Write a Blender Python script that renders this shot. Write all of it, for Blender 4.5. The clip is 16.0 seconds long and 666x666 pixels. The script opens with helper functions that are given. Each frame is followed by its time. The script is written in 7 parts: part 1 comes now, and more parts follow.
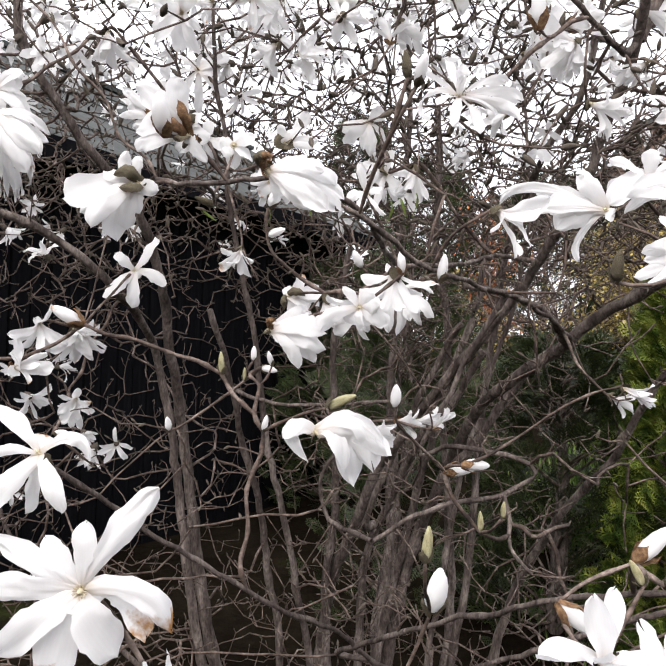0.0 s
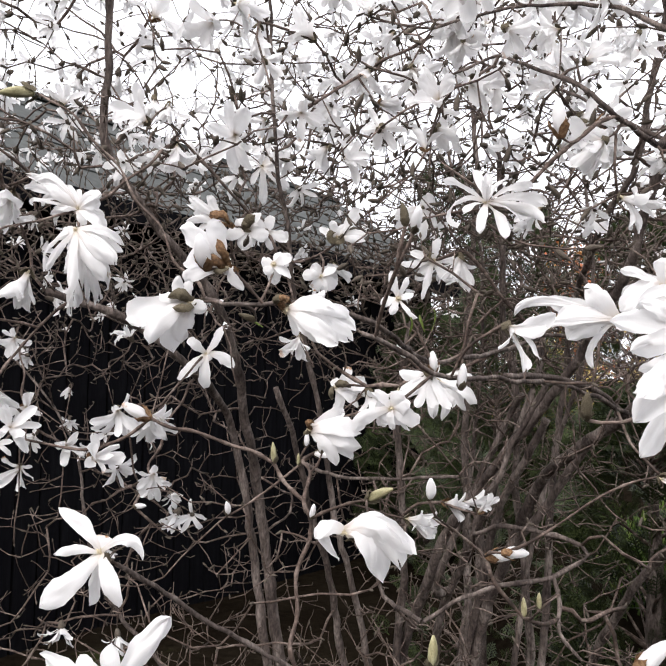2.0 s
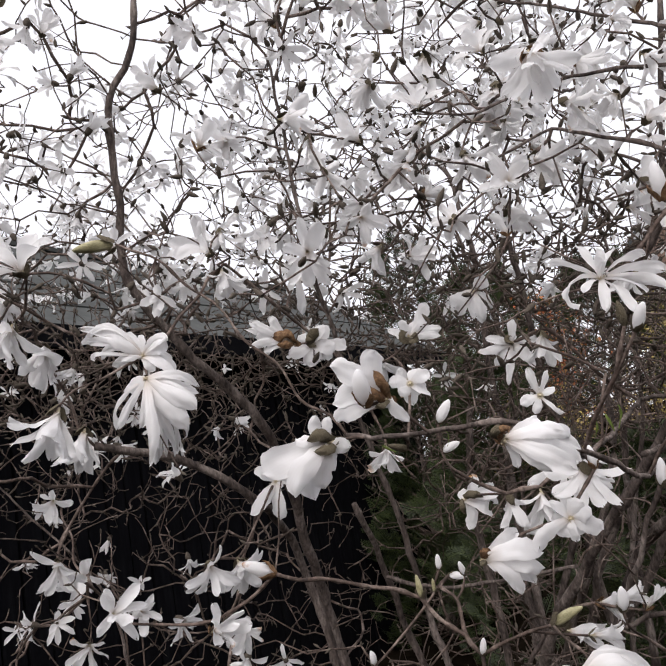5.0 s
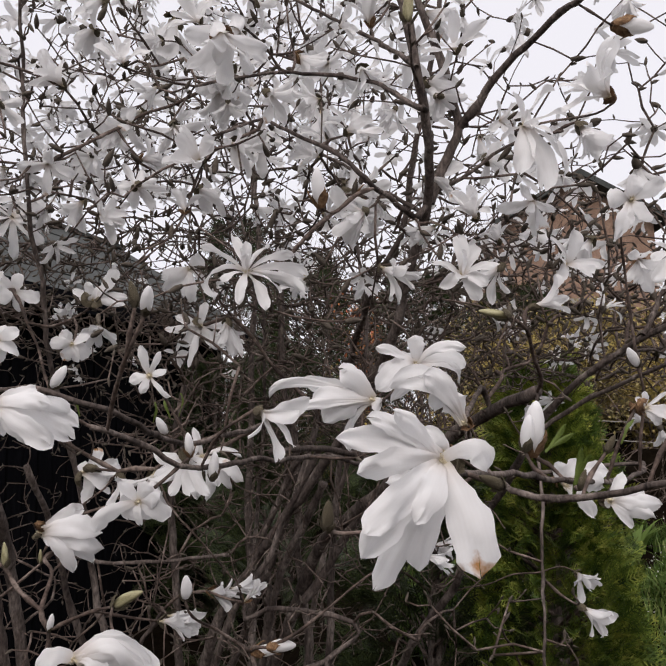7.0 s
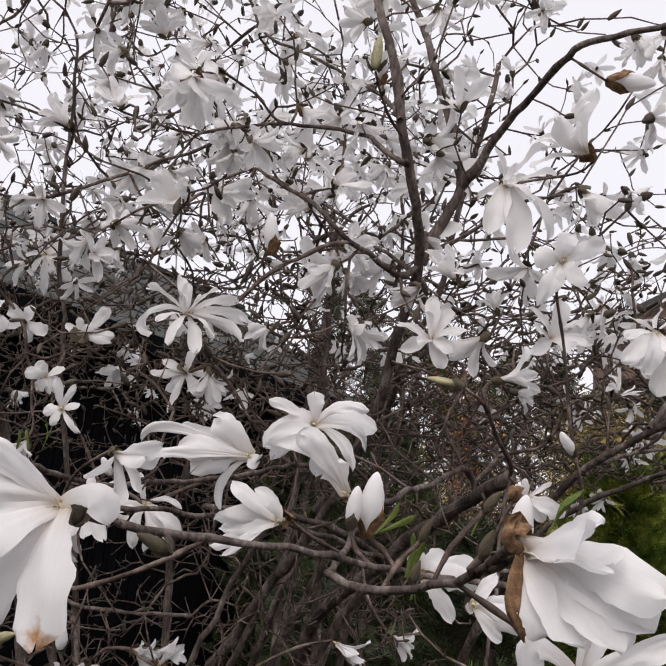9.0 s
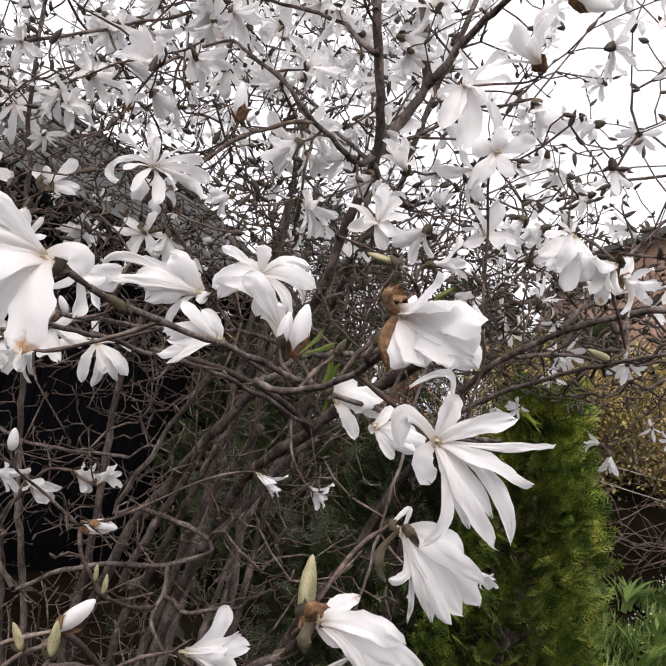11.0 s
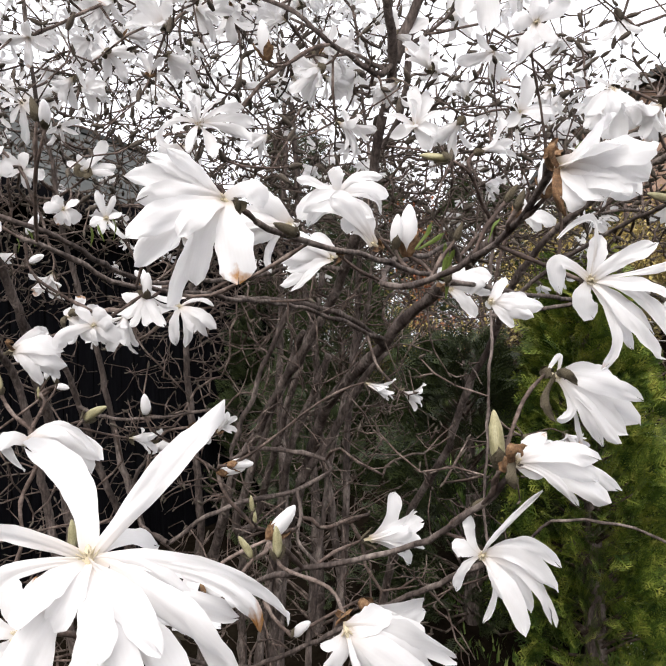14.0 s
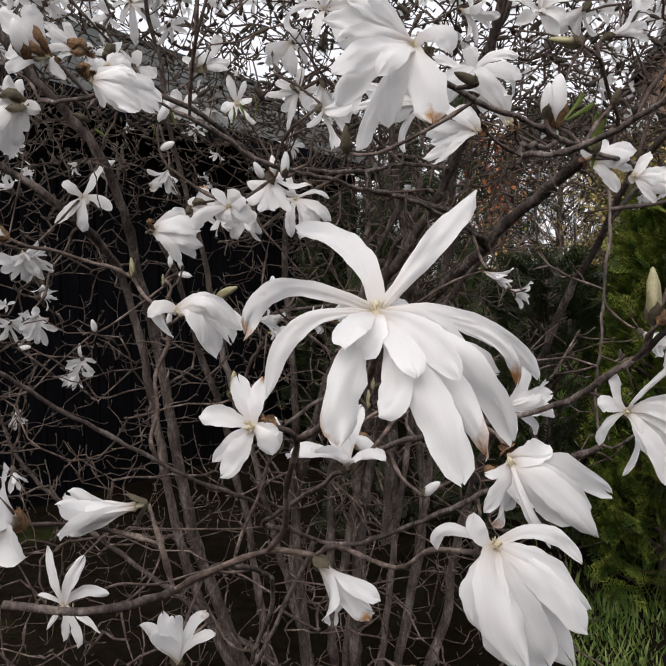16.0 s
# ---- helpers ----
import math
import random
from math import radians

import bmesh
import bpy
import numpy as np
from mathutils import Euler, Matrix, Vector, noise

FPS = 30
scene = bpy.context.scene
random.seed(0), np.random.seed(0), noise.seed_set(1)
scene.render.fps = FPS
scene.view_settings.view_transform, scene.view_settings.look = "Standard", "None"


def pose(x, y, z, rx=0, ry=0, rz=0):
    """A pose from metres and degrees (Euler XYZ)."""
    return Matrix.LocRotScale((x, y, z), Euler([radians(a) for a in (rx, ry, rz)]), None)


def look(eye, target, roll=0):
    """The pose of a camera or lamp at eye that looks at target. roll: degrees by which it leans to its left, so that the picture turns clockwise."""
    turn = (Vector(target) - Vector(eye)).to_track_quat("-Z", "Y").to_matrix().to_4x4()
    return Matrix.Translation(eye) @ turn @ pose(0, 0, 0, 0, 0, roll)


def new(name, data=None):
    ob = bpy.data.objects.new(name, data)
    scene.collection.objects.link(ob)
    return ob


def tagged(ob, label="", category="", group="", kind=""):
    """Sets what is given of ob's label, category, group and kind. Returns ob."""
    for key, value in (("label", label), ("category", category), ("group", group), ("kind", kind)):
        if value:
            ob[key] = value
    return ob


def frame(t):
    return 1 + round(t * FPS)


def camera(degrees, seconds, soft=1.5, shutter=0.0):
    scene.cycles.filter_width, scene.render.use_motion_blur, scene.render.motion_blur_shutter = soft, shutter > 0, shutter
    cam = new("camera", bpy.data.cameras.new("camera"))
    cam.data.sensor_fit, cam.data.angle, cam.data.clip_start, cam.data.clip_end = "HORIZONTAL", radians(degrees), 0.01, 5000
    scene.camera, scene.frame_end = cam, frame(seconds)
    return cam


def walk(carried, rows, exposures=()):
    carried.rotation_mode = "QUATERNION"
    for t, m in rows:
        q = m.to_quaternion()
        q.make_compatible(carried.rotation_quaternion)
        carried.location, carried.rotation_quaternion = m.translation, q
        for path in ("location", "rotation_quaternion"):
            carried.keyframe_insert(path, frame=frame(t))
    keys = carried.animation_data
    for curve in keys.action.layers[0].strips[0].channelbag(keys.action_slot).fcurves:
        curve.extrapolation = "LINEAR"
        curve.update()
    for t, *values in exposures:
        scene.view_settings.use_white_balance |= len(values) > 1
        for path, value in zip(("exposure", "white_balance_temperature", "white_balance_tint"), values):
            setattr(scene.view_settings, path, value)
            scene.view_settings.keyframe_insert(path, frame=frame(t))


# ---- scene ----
cam = camera(48.8, 16.0)
PATH = [
    (0, (0.005, 0.002, 1.505), (-0.022, 2.001, 1.548), 1.8),
    (0.5, (0.054, -0.029, 1.513), (-0.035, 1.969, 1.534), 3.2),
    (1, (0.107, -0.039, 1.543), (-0.051, 1.955, 1.52), 2.7),
    (1.5, (0.095, -0.06, 1.565), (-0.193, 1.918, 1.634), 2.0),
    (2, (0.079, -0.068, 1.576), (-0.203, 1.906, 1.728), 0.9),
    (2.5, (0.02, -0.035, 1.588), (-0.243, 1.94, 1.768), -0.7),
    (3, (-0.021, -0.005, 1.584), (-0.243, 1.978, 1.716), -5.0),
    (3.2, (-0.048, 0.009, 1.598), (-0.17, 2.004, 1.675), -6.6),
    (5.3, (-0.138, -0.022, 1.648), (-0.27, 1.933, 2.049), -10.3),
    (5.5, (-0.113, -0.013, 1.646), (-0.11, 1.947, 2.045), -10.5),
    (6, (-0.043, 0.004, 1.641), (0.109, 1.964, 2.006), -8.4),
    (6.5, (0.032, 0.007, 1.628), (0.264, 1.967, 1.954), -5.6),
    (7, (0.126, 0.0, 1.619), (0.397, 1.962, 1.897), -1.4),
    (7.5, (0.199, -0.005, 1.592), (0.414, 1.964, 1.871), 1.0),
    (8, (0.271, -0.008, 1.608), (0.497, 1.943, 1.985), -0.4),
    (8.5, (0.324, 0.023, 1.616), (0.382, 1.979, 2.029), 1.6),
    (9, (0.366, 0.05, 1.616), (0.283, 1.995, 2.076), 6.0),
    (9.2, (0.383, 0.053, 1.618), (0.364, 2.004, 2.056), 7.1),
    (11.3, (0.389, -0.031, 1.53), (0.489, 1.961, 1.675), 12.8),
    (11.5, (0.383, -0.025, 1.521), (0.575, 1.965, 1.571), 11.2),
    (12, (0.372, -0.015, 1.507), (0.388, 1.983, 1.607), 10.5),
    (12.5, (0.351, -0.024, 1.511), (0.489, 1.971, 1.538), 2.2),
    (13, (0.328, -0.049, 1.51), (0.414, 1.948, 1.591), 1.7),
    (13.5, (0.309, -0.058, 1.51), (0.458, 1.935, 1.588), -1.1),
    (14, (0.288, -0.074, 1.502), (0.353, 1.924, 1.573), -1.8),
    (14.5, (0.269, -0.087, 1.478), (0.206, 1.911, 1.508), -0.4),
    (15, (0.255, -0.083, 1.466), (0.181, 1.915, 1.444), -0.9),
    (15.5, (0.246, -0.092, 1.459), (0.144, 1.905, 1.413), -1.0),
    (16, (0.21, -0.106, 1.446), (0.096, 1.887, 1.325), -0.7),
]
walk(cam, [(t, look(eye, target, roll)) for t, eye, target, roll in PATH], exposures=[(0, 0.92, 6600, 13), (2, 0.82, 6600, 13), (3, 0.72, 6650, 14), (5.3, 0.15, 6650, 15), (6.5, -0.12, 6750, 16), (8, 0.05, 6750, 16), (9, -0.02, 6750, 16), (11.5, 0.53, 6750, 16), (12, 0.65, 6750, 16), (12.5, 0.88, 6750, 16), (13, 0.8, 6700, 13), (13.5, 0.65, 6700, 13), (14, 0.74, 6700, 13), (14.5, 1.22, 6700, 13), (15, 0.84, 6700, 12), (16, 0.08, 6700, 13)])

# ---- world, sun ----
world = bpy.data.worlds.new("overcast_sky")
scene.world = world
world.use_nodes = True
wn, wl = world.node_tree.nodes, world.node_tree.links
sky = wn.new("ShaderNodeTexSky")
sky.sky_type, sky.sun_disc = "NISHITA", False
sky.sun_elevation, sky.sun_rotation = radians(50), radians(201)
sky.air_density, sky.dust_density = 1.0, 4.0
cloud = wn.new("ShaderNodeMix")
cloud.data_type = "RGBA"
cloud.inputs[0].default_value = 0.88
cloud.inputs[7].default_value = (10.2, 10.55, 11.2, 1)
wl.new(sky.outputs[0], cloud.inputs[6])
wl.new(cloud.outputs[2], wn["Background"].inputs[0])
wn["Background"].inputs[1].default_value = 0.098

sun_lamp = bpy.data.lights.new("sun", "SUN")
sun_lamp.energy, sun_lamp.angle, sun_lamp.color = 2.6, radians(60), (1.0, 0.985, 0.965)
sun = new("sun", sun_lamp)
sun.matrix_world = look((-1.6, -3.5, 6.2), (0, 1.2, 1.2))


# ---- materials ----
def material(name, rough=0.6, spec=0.3):
    m = bpy.data.materials.new(name)
    m.use_nodes = True
    n, l = m.node_tree.nodes, m.node_tree.links
    b = n["Principled BSDF"]
    b.inputs["Roughness"].default_value = rough
    b.inputs["Specular IOR Level"].default_value = spec
    return m, n, l, b


def ramp(n, l, source, stops):
    r = n.new("ShaderNodeValToRGB")
    e = r.color_ramp.elements
    while len(e) < len(stops):
        e.new(0.5)
    for k, (p, c) in zip(e, stops):
        k.position, k.color = p, (*c, 1)
    l.new(source, r.inputs[0])
    return r.outputs[0]


def noise_of(n, l, scale, detail=4.0, rough=0.6, stretch=(1, 1, 1), space="Object"):
    c, mp, t = n.new("ShaderNodeTexCoord"), n.new("ShaderNodeMapping"), n.new("ShaderNodeTexNoise")
    mp.inputs["Scale"].default_value = stretch
    t.inputs["Scale"].default_value, t.inputs["Detail"].default_value, t.inputs["Roughness"].default_value = scale, detail, rough
    l.new(c.outputs[space], mp.inputs[0])
    l.new(mp.outputs[0], t.inputs["Vector"])
    return t.outputs["Fac"]


def blend(n, l, fac, a, b, mode="MIX"):
    x = n.new("ShaderNodeMix")
    x.data_type, x.blend_type = "RGBA", mode
    for socket, value in ((x.inputs[0], fac), (x.inputs[6], a), (x.inputs[7], b)):
        if isinstance(value, (int, float)):
            socket.default_value = value
        elif isinstance(value, tuple):
            socket.default_value = (*value, 1)
        else:
            l.new(value, socket)
    return x.outputs[2]


def bump(n, l, b, height, strength, distance):
    k = n.new("ShaderNodeBump")
    k.inputs["Strength"].default_value, k.inputs["Distance"].default_value = strength, distance
    l.new(height, k.inputs["Height"])
    l.new(k.outputs[0], b.inputs["Normal"])


def plain(name, stops, scale, rough=0.7, spec=0.25, stretch=(1, 1, 1), bumped=0.4, depth=0.002, detail=5.0, space="Object", grain=(0.72, 1.12)):
    """A surface of one kind: two scales of mottling and a fine relief."""
    m, n, l, b = material(name, rough, spec)
    broad = noise_of(n, l, scale, detail, 0.62, stretch, space)
    fine = noise_of(n, l, scale * 7, 3.0, 0.6, stretch, space)
    base = ramp(n, l, broad, stops)
    tone = ramp(n, l, fine, ((0.3, (grain[0],) * 3), (0.7, (grain[1],) * 3)))
    l.new(blend(n, l, 1.0, base, tone, "MULTIPLY"), b.inputs["Base Color"])
    if bumped:
        bump(n, l, b, fine, bumped, depth)
    return m


def petal_material(name, browned, odds=0.90):
    """Waxy white tepal: a flush at the foot, faint veins, light passing through, browned tips on a few."""
    m, n, l, b = material(name, 0.5, 0.3)
    uv, split, info = n.new("ShaderNodeUVMap"), n.new("ShaderNodeSeparateXYZ"), n.new("ShaderNodeObjectInfo")
    uv.uv_map = "along"
    l.new(uv.outputs[0], split.inputs[0])
    vein = n.new("ShaderNodeTexWave")
    vein.inputs["Scale"].default_value, vein.inputs["Distortion"].default_value = 3.0, 3.5
    vein.inputs["Detail"].default_value = 2.0
    l.new(uv.outputs[0], vein.inputs["Vector"])
    white = ramp(n, l, split.outputs["Y"], ((0.0, (0.66, 0.60, 0.50)), (0.10, (0.82, 0.78, 0.75)), (0.3, (0.89, 0.885, 0.885)), (1.0, (0.91, 0.91, 0.915))))
    white = blend(n, l, 0.035, white, ramp(n, l, vein.outputs["Fac"], ((0.3, (0.7, 0.66, 0.62)), (0.7, (1, 1, 1)))), "MULTIPLY")
    blotch = ramp(n, l, noise_of(n, l, 2.2, 3.0, 0.5), ((0.3, (0.94, 0.935, 0.93)), (0.7, (1, 1, 1))))
    white = blend(n, l, 1.0, white, blotch, "MULTIPLY")
    if browned:
        add, speck = n.new("ShaderNodeMath"), noise_of(n, l, 3.5, 4.0, 0.6)
        add.operation = "MULTIPLY_ADD"
        l.new(split.outputs["Y"], add.inputs[0])
        add.inputs[1].default_value = 0.9
        l.new(speck, add.inputs[2])
        edge = n.new("ShaderNodeMapRange")
        l.new(add.outputs[0], edge.inputs[0])
        edge.inputs[1].default_value, edge.inputs[2].default_value = (1.28, 1.50) if odds > 0 else (1.24, 1.43)
        chance = n.new("ShaderNodeMath")
        chance.operation = "GREATER_THAN"
        chance.inputs[1].default_value = odds
        l.new(info.outputs["Random"], chance.inputs[0])
        both = n.new("ShaderNodeMath")
        both.operation = "MULTIPLY"
        l.new(edge.outputs[0], both.inputs[0])
        l.new(chance.outputs[0], both.inputs[1])
        white = blend(n, l, both.outputs[0], white, (0.46, 0.235, 0.085))
    l.new(white, b.inputs["Base Color"])
    bump(n, l, b, noise_of(n, l, 5.0, 5.0, 0.6, (1, 1, 0.35)), 0.35, 0.0016)
    through_light, mix = n.new("ShaderNodeBsdfTranslucent"), n.new("ShaderNodeMixShader")
    l.new(white, through_light.inputs[0])
    mix.inputs[0].default_value = 0.48
    l.new(b.outputs[0], mix.inputs[1])
    l.new(through_light.outputs[0], mix.inputs[2])
    l.new(mix.outputs[0], n["Material Output"].inputs[0])
    return m


def leafy(name, stops, scale, see=0.25, rough=0.55, clump=0.0):
    """Foliage whose tone varies from spray to spray, with light passing through."""
    m, n, l, b = material(name, rough, 0.3)
    geo = n.new("ShaderNodeNewGeometry")
    base = ramp(n, l, noise_of(n, l, clump, 2.0, 0.5) if clump else geo.outputs["Random Per Island"], stops)
    if clump:
        each = ramp(n, l, geo.outputs["Random Per Island"], ((0.0, (0.55, 0.55, 0.5)), (1.0, (1.35, 1.35, 1.2))))
        base = blend(n, l, 1.0, base, each, "MULTIPLY")
    broad = ramp(n, l, noise_of(n, l, scale), ((0.3, (0.6, 0.62, 0.55)), (0.7, (1.15, 1.12, 1.0))))
    base = blend(n, l, 1.0, base, broad, "MULTIPLY")
    l.new(base, b.inputs["Base Color"])
    t, mix = n.new("ShaderNodeBsdfTranslucent"), n.new("ShaderNodeMixShader")
    l.new(base, t.inputs[0])
    mix.inputs[0].default_value = see
    l.new(b.outputs[0], mix.inputs[1])
    l.new(t.outputs[0], mix.inputs[2])
    l.new(mix.outputs[0], n["Material Output"].inputs[0])
    return m


PETAL = petal_material("white_tepal", True, 0.965)
PETAL_AGED = petal_material("aged_white_tepal", True, -1.0)
PETAL_FAR = petal_material("white_tepal_plain", False)
BARK = plain("grey_brown_bark", ((0.28, (0.030, 0.022, 0.0195)), (0.5, (0.094, 0.074, 0.065)), (0.72, (0.26, 0.218, 0.194))), 26, 0.85, 0.2, (1, 1, 0.35), 0.9, 0.005, grain=(0.42, 1.45))
TWIG = plain("dark_twig_bark", ((0.28, (0.022, 0.0145, 0.0115)), (0.5, (0.085, 0.060, 0.049)), (0.72, (0.255, 0.202, 0.174))), 30, 0.75, 0.25, (1, 1, 1), 0.7, 0.002, grain=(0.45, 1.45))
SCALE = plain("brown_bud_scale", ((0.3, (0.065, 0.040, 0.025)), (0.5, (0.17, 0.094, 0.048)), (0.7, (0.31, 0.20, 0.11))), 9, 0.8, 0.2, (1, 1, 1), 0.6, 0.001)
FUZZ = plain("downy_olive_bud_scale", ((0.25, (0.060, 0.048, 0.034)), (0.5, (0.115, 0.097, 0.066)), (0.8, (0.20, 0.175, 0.12))), 120, 0.9, 0.15, (1, 1, 1), 0.7, 0.001)
DARKBUD = plain("grey_downy_bud", ((0.25, (0.050, 0.040, 0.032)), (0.55, (0.098, 0.082, 0.066)), (0.8, (0.17, 0.15, 0.12))), 120, 0.9, 0.15, (1, 1, 1), 0.7, 0.001)
GREENBUD = plain("pale_green_bud", ((0.25, (0.18, 0.165, 0.085)), (0.5, (0.33, 0.305, 0.175)), (0.8, (0.52, 0.49, 0.33))), 6, 0.6, 0.25, (1, 1, 0.4), 0.3, 0.001)
STAMEN = plain("cream_stamen", ((0.25, (0.46, 0.38, 0.24)), (0.5, (0.62, 0.54, 0.38)), (0.8, (0.70, 0.62, 0.46))), 200, 0.6)
YOUNG = leafy("young_green_leaf", ((0.0, (0.085, 0.13, 0.03)), (1.0, (0.15, 0.20, 0.05))), 20)
THUJA = leafy("conifer_spray", ((0.30, (0.025, 0.054, 0.013)), (0.45, (0.084, 0.135, 0.026)), (0.56, (0.22, 0.28, 0.057)), (0.68, (0.38, 0.395, 0.105))), 2.2, 0.2, clump=13)
# conifer foliage in darker tones, with the thicket's shade put into the colour
SHADED_FIR = leafy("shaded_conifer_spray", ((0.0, (0.016, 0.024, 0.011)), (0.5, (0.032, 0.046, 0.018)), (1.0, (0.070, 0.092, 0.032))), 2.2, 0.1)
GRASS = leafy("grass_blade", ((0.0, (0.056, 0.115, 0.024)), (0.5, (0.13, 0.22, 0.05)), (1.0, (0.28, 0.325, 0.12))), 1.5, 0.3)
FORSY = leafy("yellow_shrub_leaf", ((0.0, (0.24, 0.185, 0.08)), (0.45, (0.44, 0.355, 0.115)), (1.0, (0.33, 0.24, 0.125))), 2.5, 0.25)
DRYLEAF = leafy("dry_olive_leaf", ((0.0, (0.12, 0.098, 0.055)), (0.5, (0.24, 0.20, 0.10)), (1.0, (0.35, 0.29, 0.13))), 2.5, 0.2)
RUST = leafy("rusty_red_leaf", ((0.0, (0.34, 0.10, 0.05)), (0.6, (0.43, 0.16, 0.075)), (1.0, (0.40, 0.24, 0.09))), 3, 0.25)
ROOF = plain("grey_felt_roof", ((0.3, (0.040, 0.043, 0.041)), (0.55, (0.060, 0.064, 0.061)), (0.8, (0.085, 0.089, 0.085))), 2.2, 0.85, 0.2, (1, 1, 1), 0.4, 0.004)
# near-black boards: the unlit dark below the shed roof is in the base colour
BOARD = plain("unlit_black_board", ((0.3, (0.003, 0.003, 0.004)), (0.55, (0.005, 0.005, 0.006)), (0.8, (0.009, 0.0095, 0.011))), 4, 0.9, 0.03, (6, 6, 0.6), 0.5, 0.003)
BRICK = plain("red_brick", ((0.3, (0.20, 0.125, 0.092)), (0.55, (0.28, 0.185, 0.135)), (0.8, (0.35, 0.25, 0.192))), 6, 0.9, 0.15, (1, 1, 1), 0.5, 0.004)
MORTAR = plain("grey_mortar", ((0.3, (0.25, 0.24, 0.22)), (0.7, (0.36, 0.34, 0.31))), 9, 0.95, 0.1)


# ---- tools ----
def v3(x, y, z):
    return Vector((x, y, z))


def mesh_of(name, verts, faces, mat, uvs=None, smooth=True):
    me = bpy.data.meshes.new(name)
    me.from_pydata([tuple(map(float, p)) for p in verts], [], faces)
    me.materials.append(mat)
    if uvs is not None:
        layer = me.uv_layers.new(name="along")
        loops = np.empty(len(me.loops), dtype=np.int32)
        me.loops.foreach_get("vertex_index", loops)
        layer.data.foreach_set("uv", np.asarray(uvs, dtype=np.float32)[loops].ravel())
    if smooth:
        me.polygons.foreach_set("use_smooth", [True] * len(me.polygons))
    return me


def part(name, me, parent, label="", m=None):
    ob = new(name, me)
    ob.parent = parent
    if m is not None:
        ob.matrix_basis = m
    return tagged(ob, label)


def aim(way, spin=0.0):
    """A turn that lays local z along way."""
    q = Vector(way).normalized().to_track_quat("Z", "Y").to_matrix().to_4x4()
    return q @ Matrix.Rotation(spin, 4, "Z")


def tube(points, radii, sides, verts, faces, cap=True):
    """Adds a tapering tube along points to the lists."""
    pts = [Vector(p) for p in points]
    start, up = len(verts), Vector((0.31, 0.17, 0.93))
    for i, p in enumerate(pts):
        d = (pts[min(i + 1, len(pts) - 1)] - pts[max(i - 1, 0)]).normalized()
        a = d.cross(up)
        if a.length < 0.05:
            a = d.cross(Vector((1, 0, 0)))
        a.normalize()
        b = d.cross(a)
        for k in range(sides):
            w = 2 * math.pi * k / sides
            q = p + (a * math.cos(w) + b * math.sin(w)) * radii[i]
            verts.append((q.x, q.y, q.z))
    for i in range(len(pts) - 1):
        for k in range(sides):
            k2 = (k + 1) % sides
            s = start + i * sides
            faces.append((s + k, s + k2, s + sides + k2, s + sides + k))
    if cap:
        e = start + (len(pts) - 1) * sides
        faces.append(tuple(e + k for k in range(sides)))


def spline(points, step=0.035):
    """A smooth line through the points, at even steps."""
    p = [Vector(q) for q in points]
    p = [2 * p[0] - p[1]] + p + [2 * p[-1] - p[-2]]
    out = []
    for i in range(1, len(p) - 2):
        a, b, c, d = p[i - 1:i + 3]
        n = max(1, round((c - b).length / step))
        for k in range(n):
            t = k / n
            out.append(0.5 * (2 * b + (c - a) * t + (2 * a - 5 * b + 4 * c - d) * t * t + (3 * b - a - 3 * c + d) * t ** 3))
    return out + [p[-2]]


# ---- ground and distance ----
def ground_height(x, y):
    t = min(1.0, max(0.0, (y - 2.6) / 2.0))
    side = min(1.0, max(0.0, (x - 0.1) / 1.2))
    far = 1.0 if y < 30 else max(0.0, 1.0 - (y - 30) / 40)
    up = min(1.0, max(0.0, (y - 4.55) / 0.22)) * min(1.0, max(0.0, (x - 1.75) / 0.4))
    hill = min(1.0, max(0.0, (y - 5.6) / 1.6)) * min(1.0, max(0.0, (x - 1.75) / 0.7))
    return ((0.95 * t * t * (3 - 2 * t) * side + 0.52 * up * up * (3 - 2 * up) + 0.30 * hill * hill * (3 - 2 * hill)) * far) + 0.05 * noise.noise((x * 0.7, y * 0.7, 0.3)) * (1 if abs(x) + abs(y) < 40 else 0)


def build_ground():
    xs = [-900, -250, -80, -30, -15] + [-8 + 0.2 * i for i in range(81)] + [15, 30, 80, 250, 900]
    ys = [-900, -250, -80, -25, -10] + sorted([-5 + 0.5 * i for i in range(51)] + [4.57, 4.63, 4.69, 4.75, 4.8]) + [26, 30, 50, 70, 250, 900]
    verts = [(x, y, ground_height(x, y)) for y in ys for x in xs]
    w = len(xs)
    faces = [(j * w + i, j * w + i + 1, (j + 1) * w + i + 1, (j + 1) * w + i) for j in range(len(ys) - 1) for i in range(w - 1)]
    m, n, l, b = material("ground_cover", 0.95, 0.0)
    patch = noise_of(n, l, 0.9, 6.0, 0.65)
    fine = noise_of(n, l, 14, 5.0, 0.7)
    # soil tones below real soil: the deep shade under the shrub is coloured in
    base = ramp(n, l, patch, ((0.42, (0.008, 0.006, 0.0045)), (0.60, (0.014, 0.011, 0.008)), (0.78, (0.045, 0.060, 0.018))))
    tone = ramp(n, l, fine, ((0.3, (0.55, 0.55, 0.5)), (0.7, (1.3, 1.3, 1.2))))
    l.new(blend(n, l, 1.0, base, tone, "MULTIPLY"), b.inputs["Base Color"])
    bump(n, l, b, fine, 0.8, 0.03)
    tagged(new("ground", mesh_of("ground", verts, faces, m)), "soil darkened as if in deep shade, with patchy green grass", "ground", kind="structure")


build_ground()


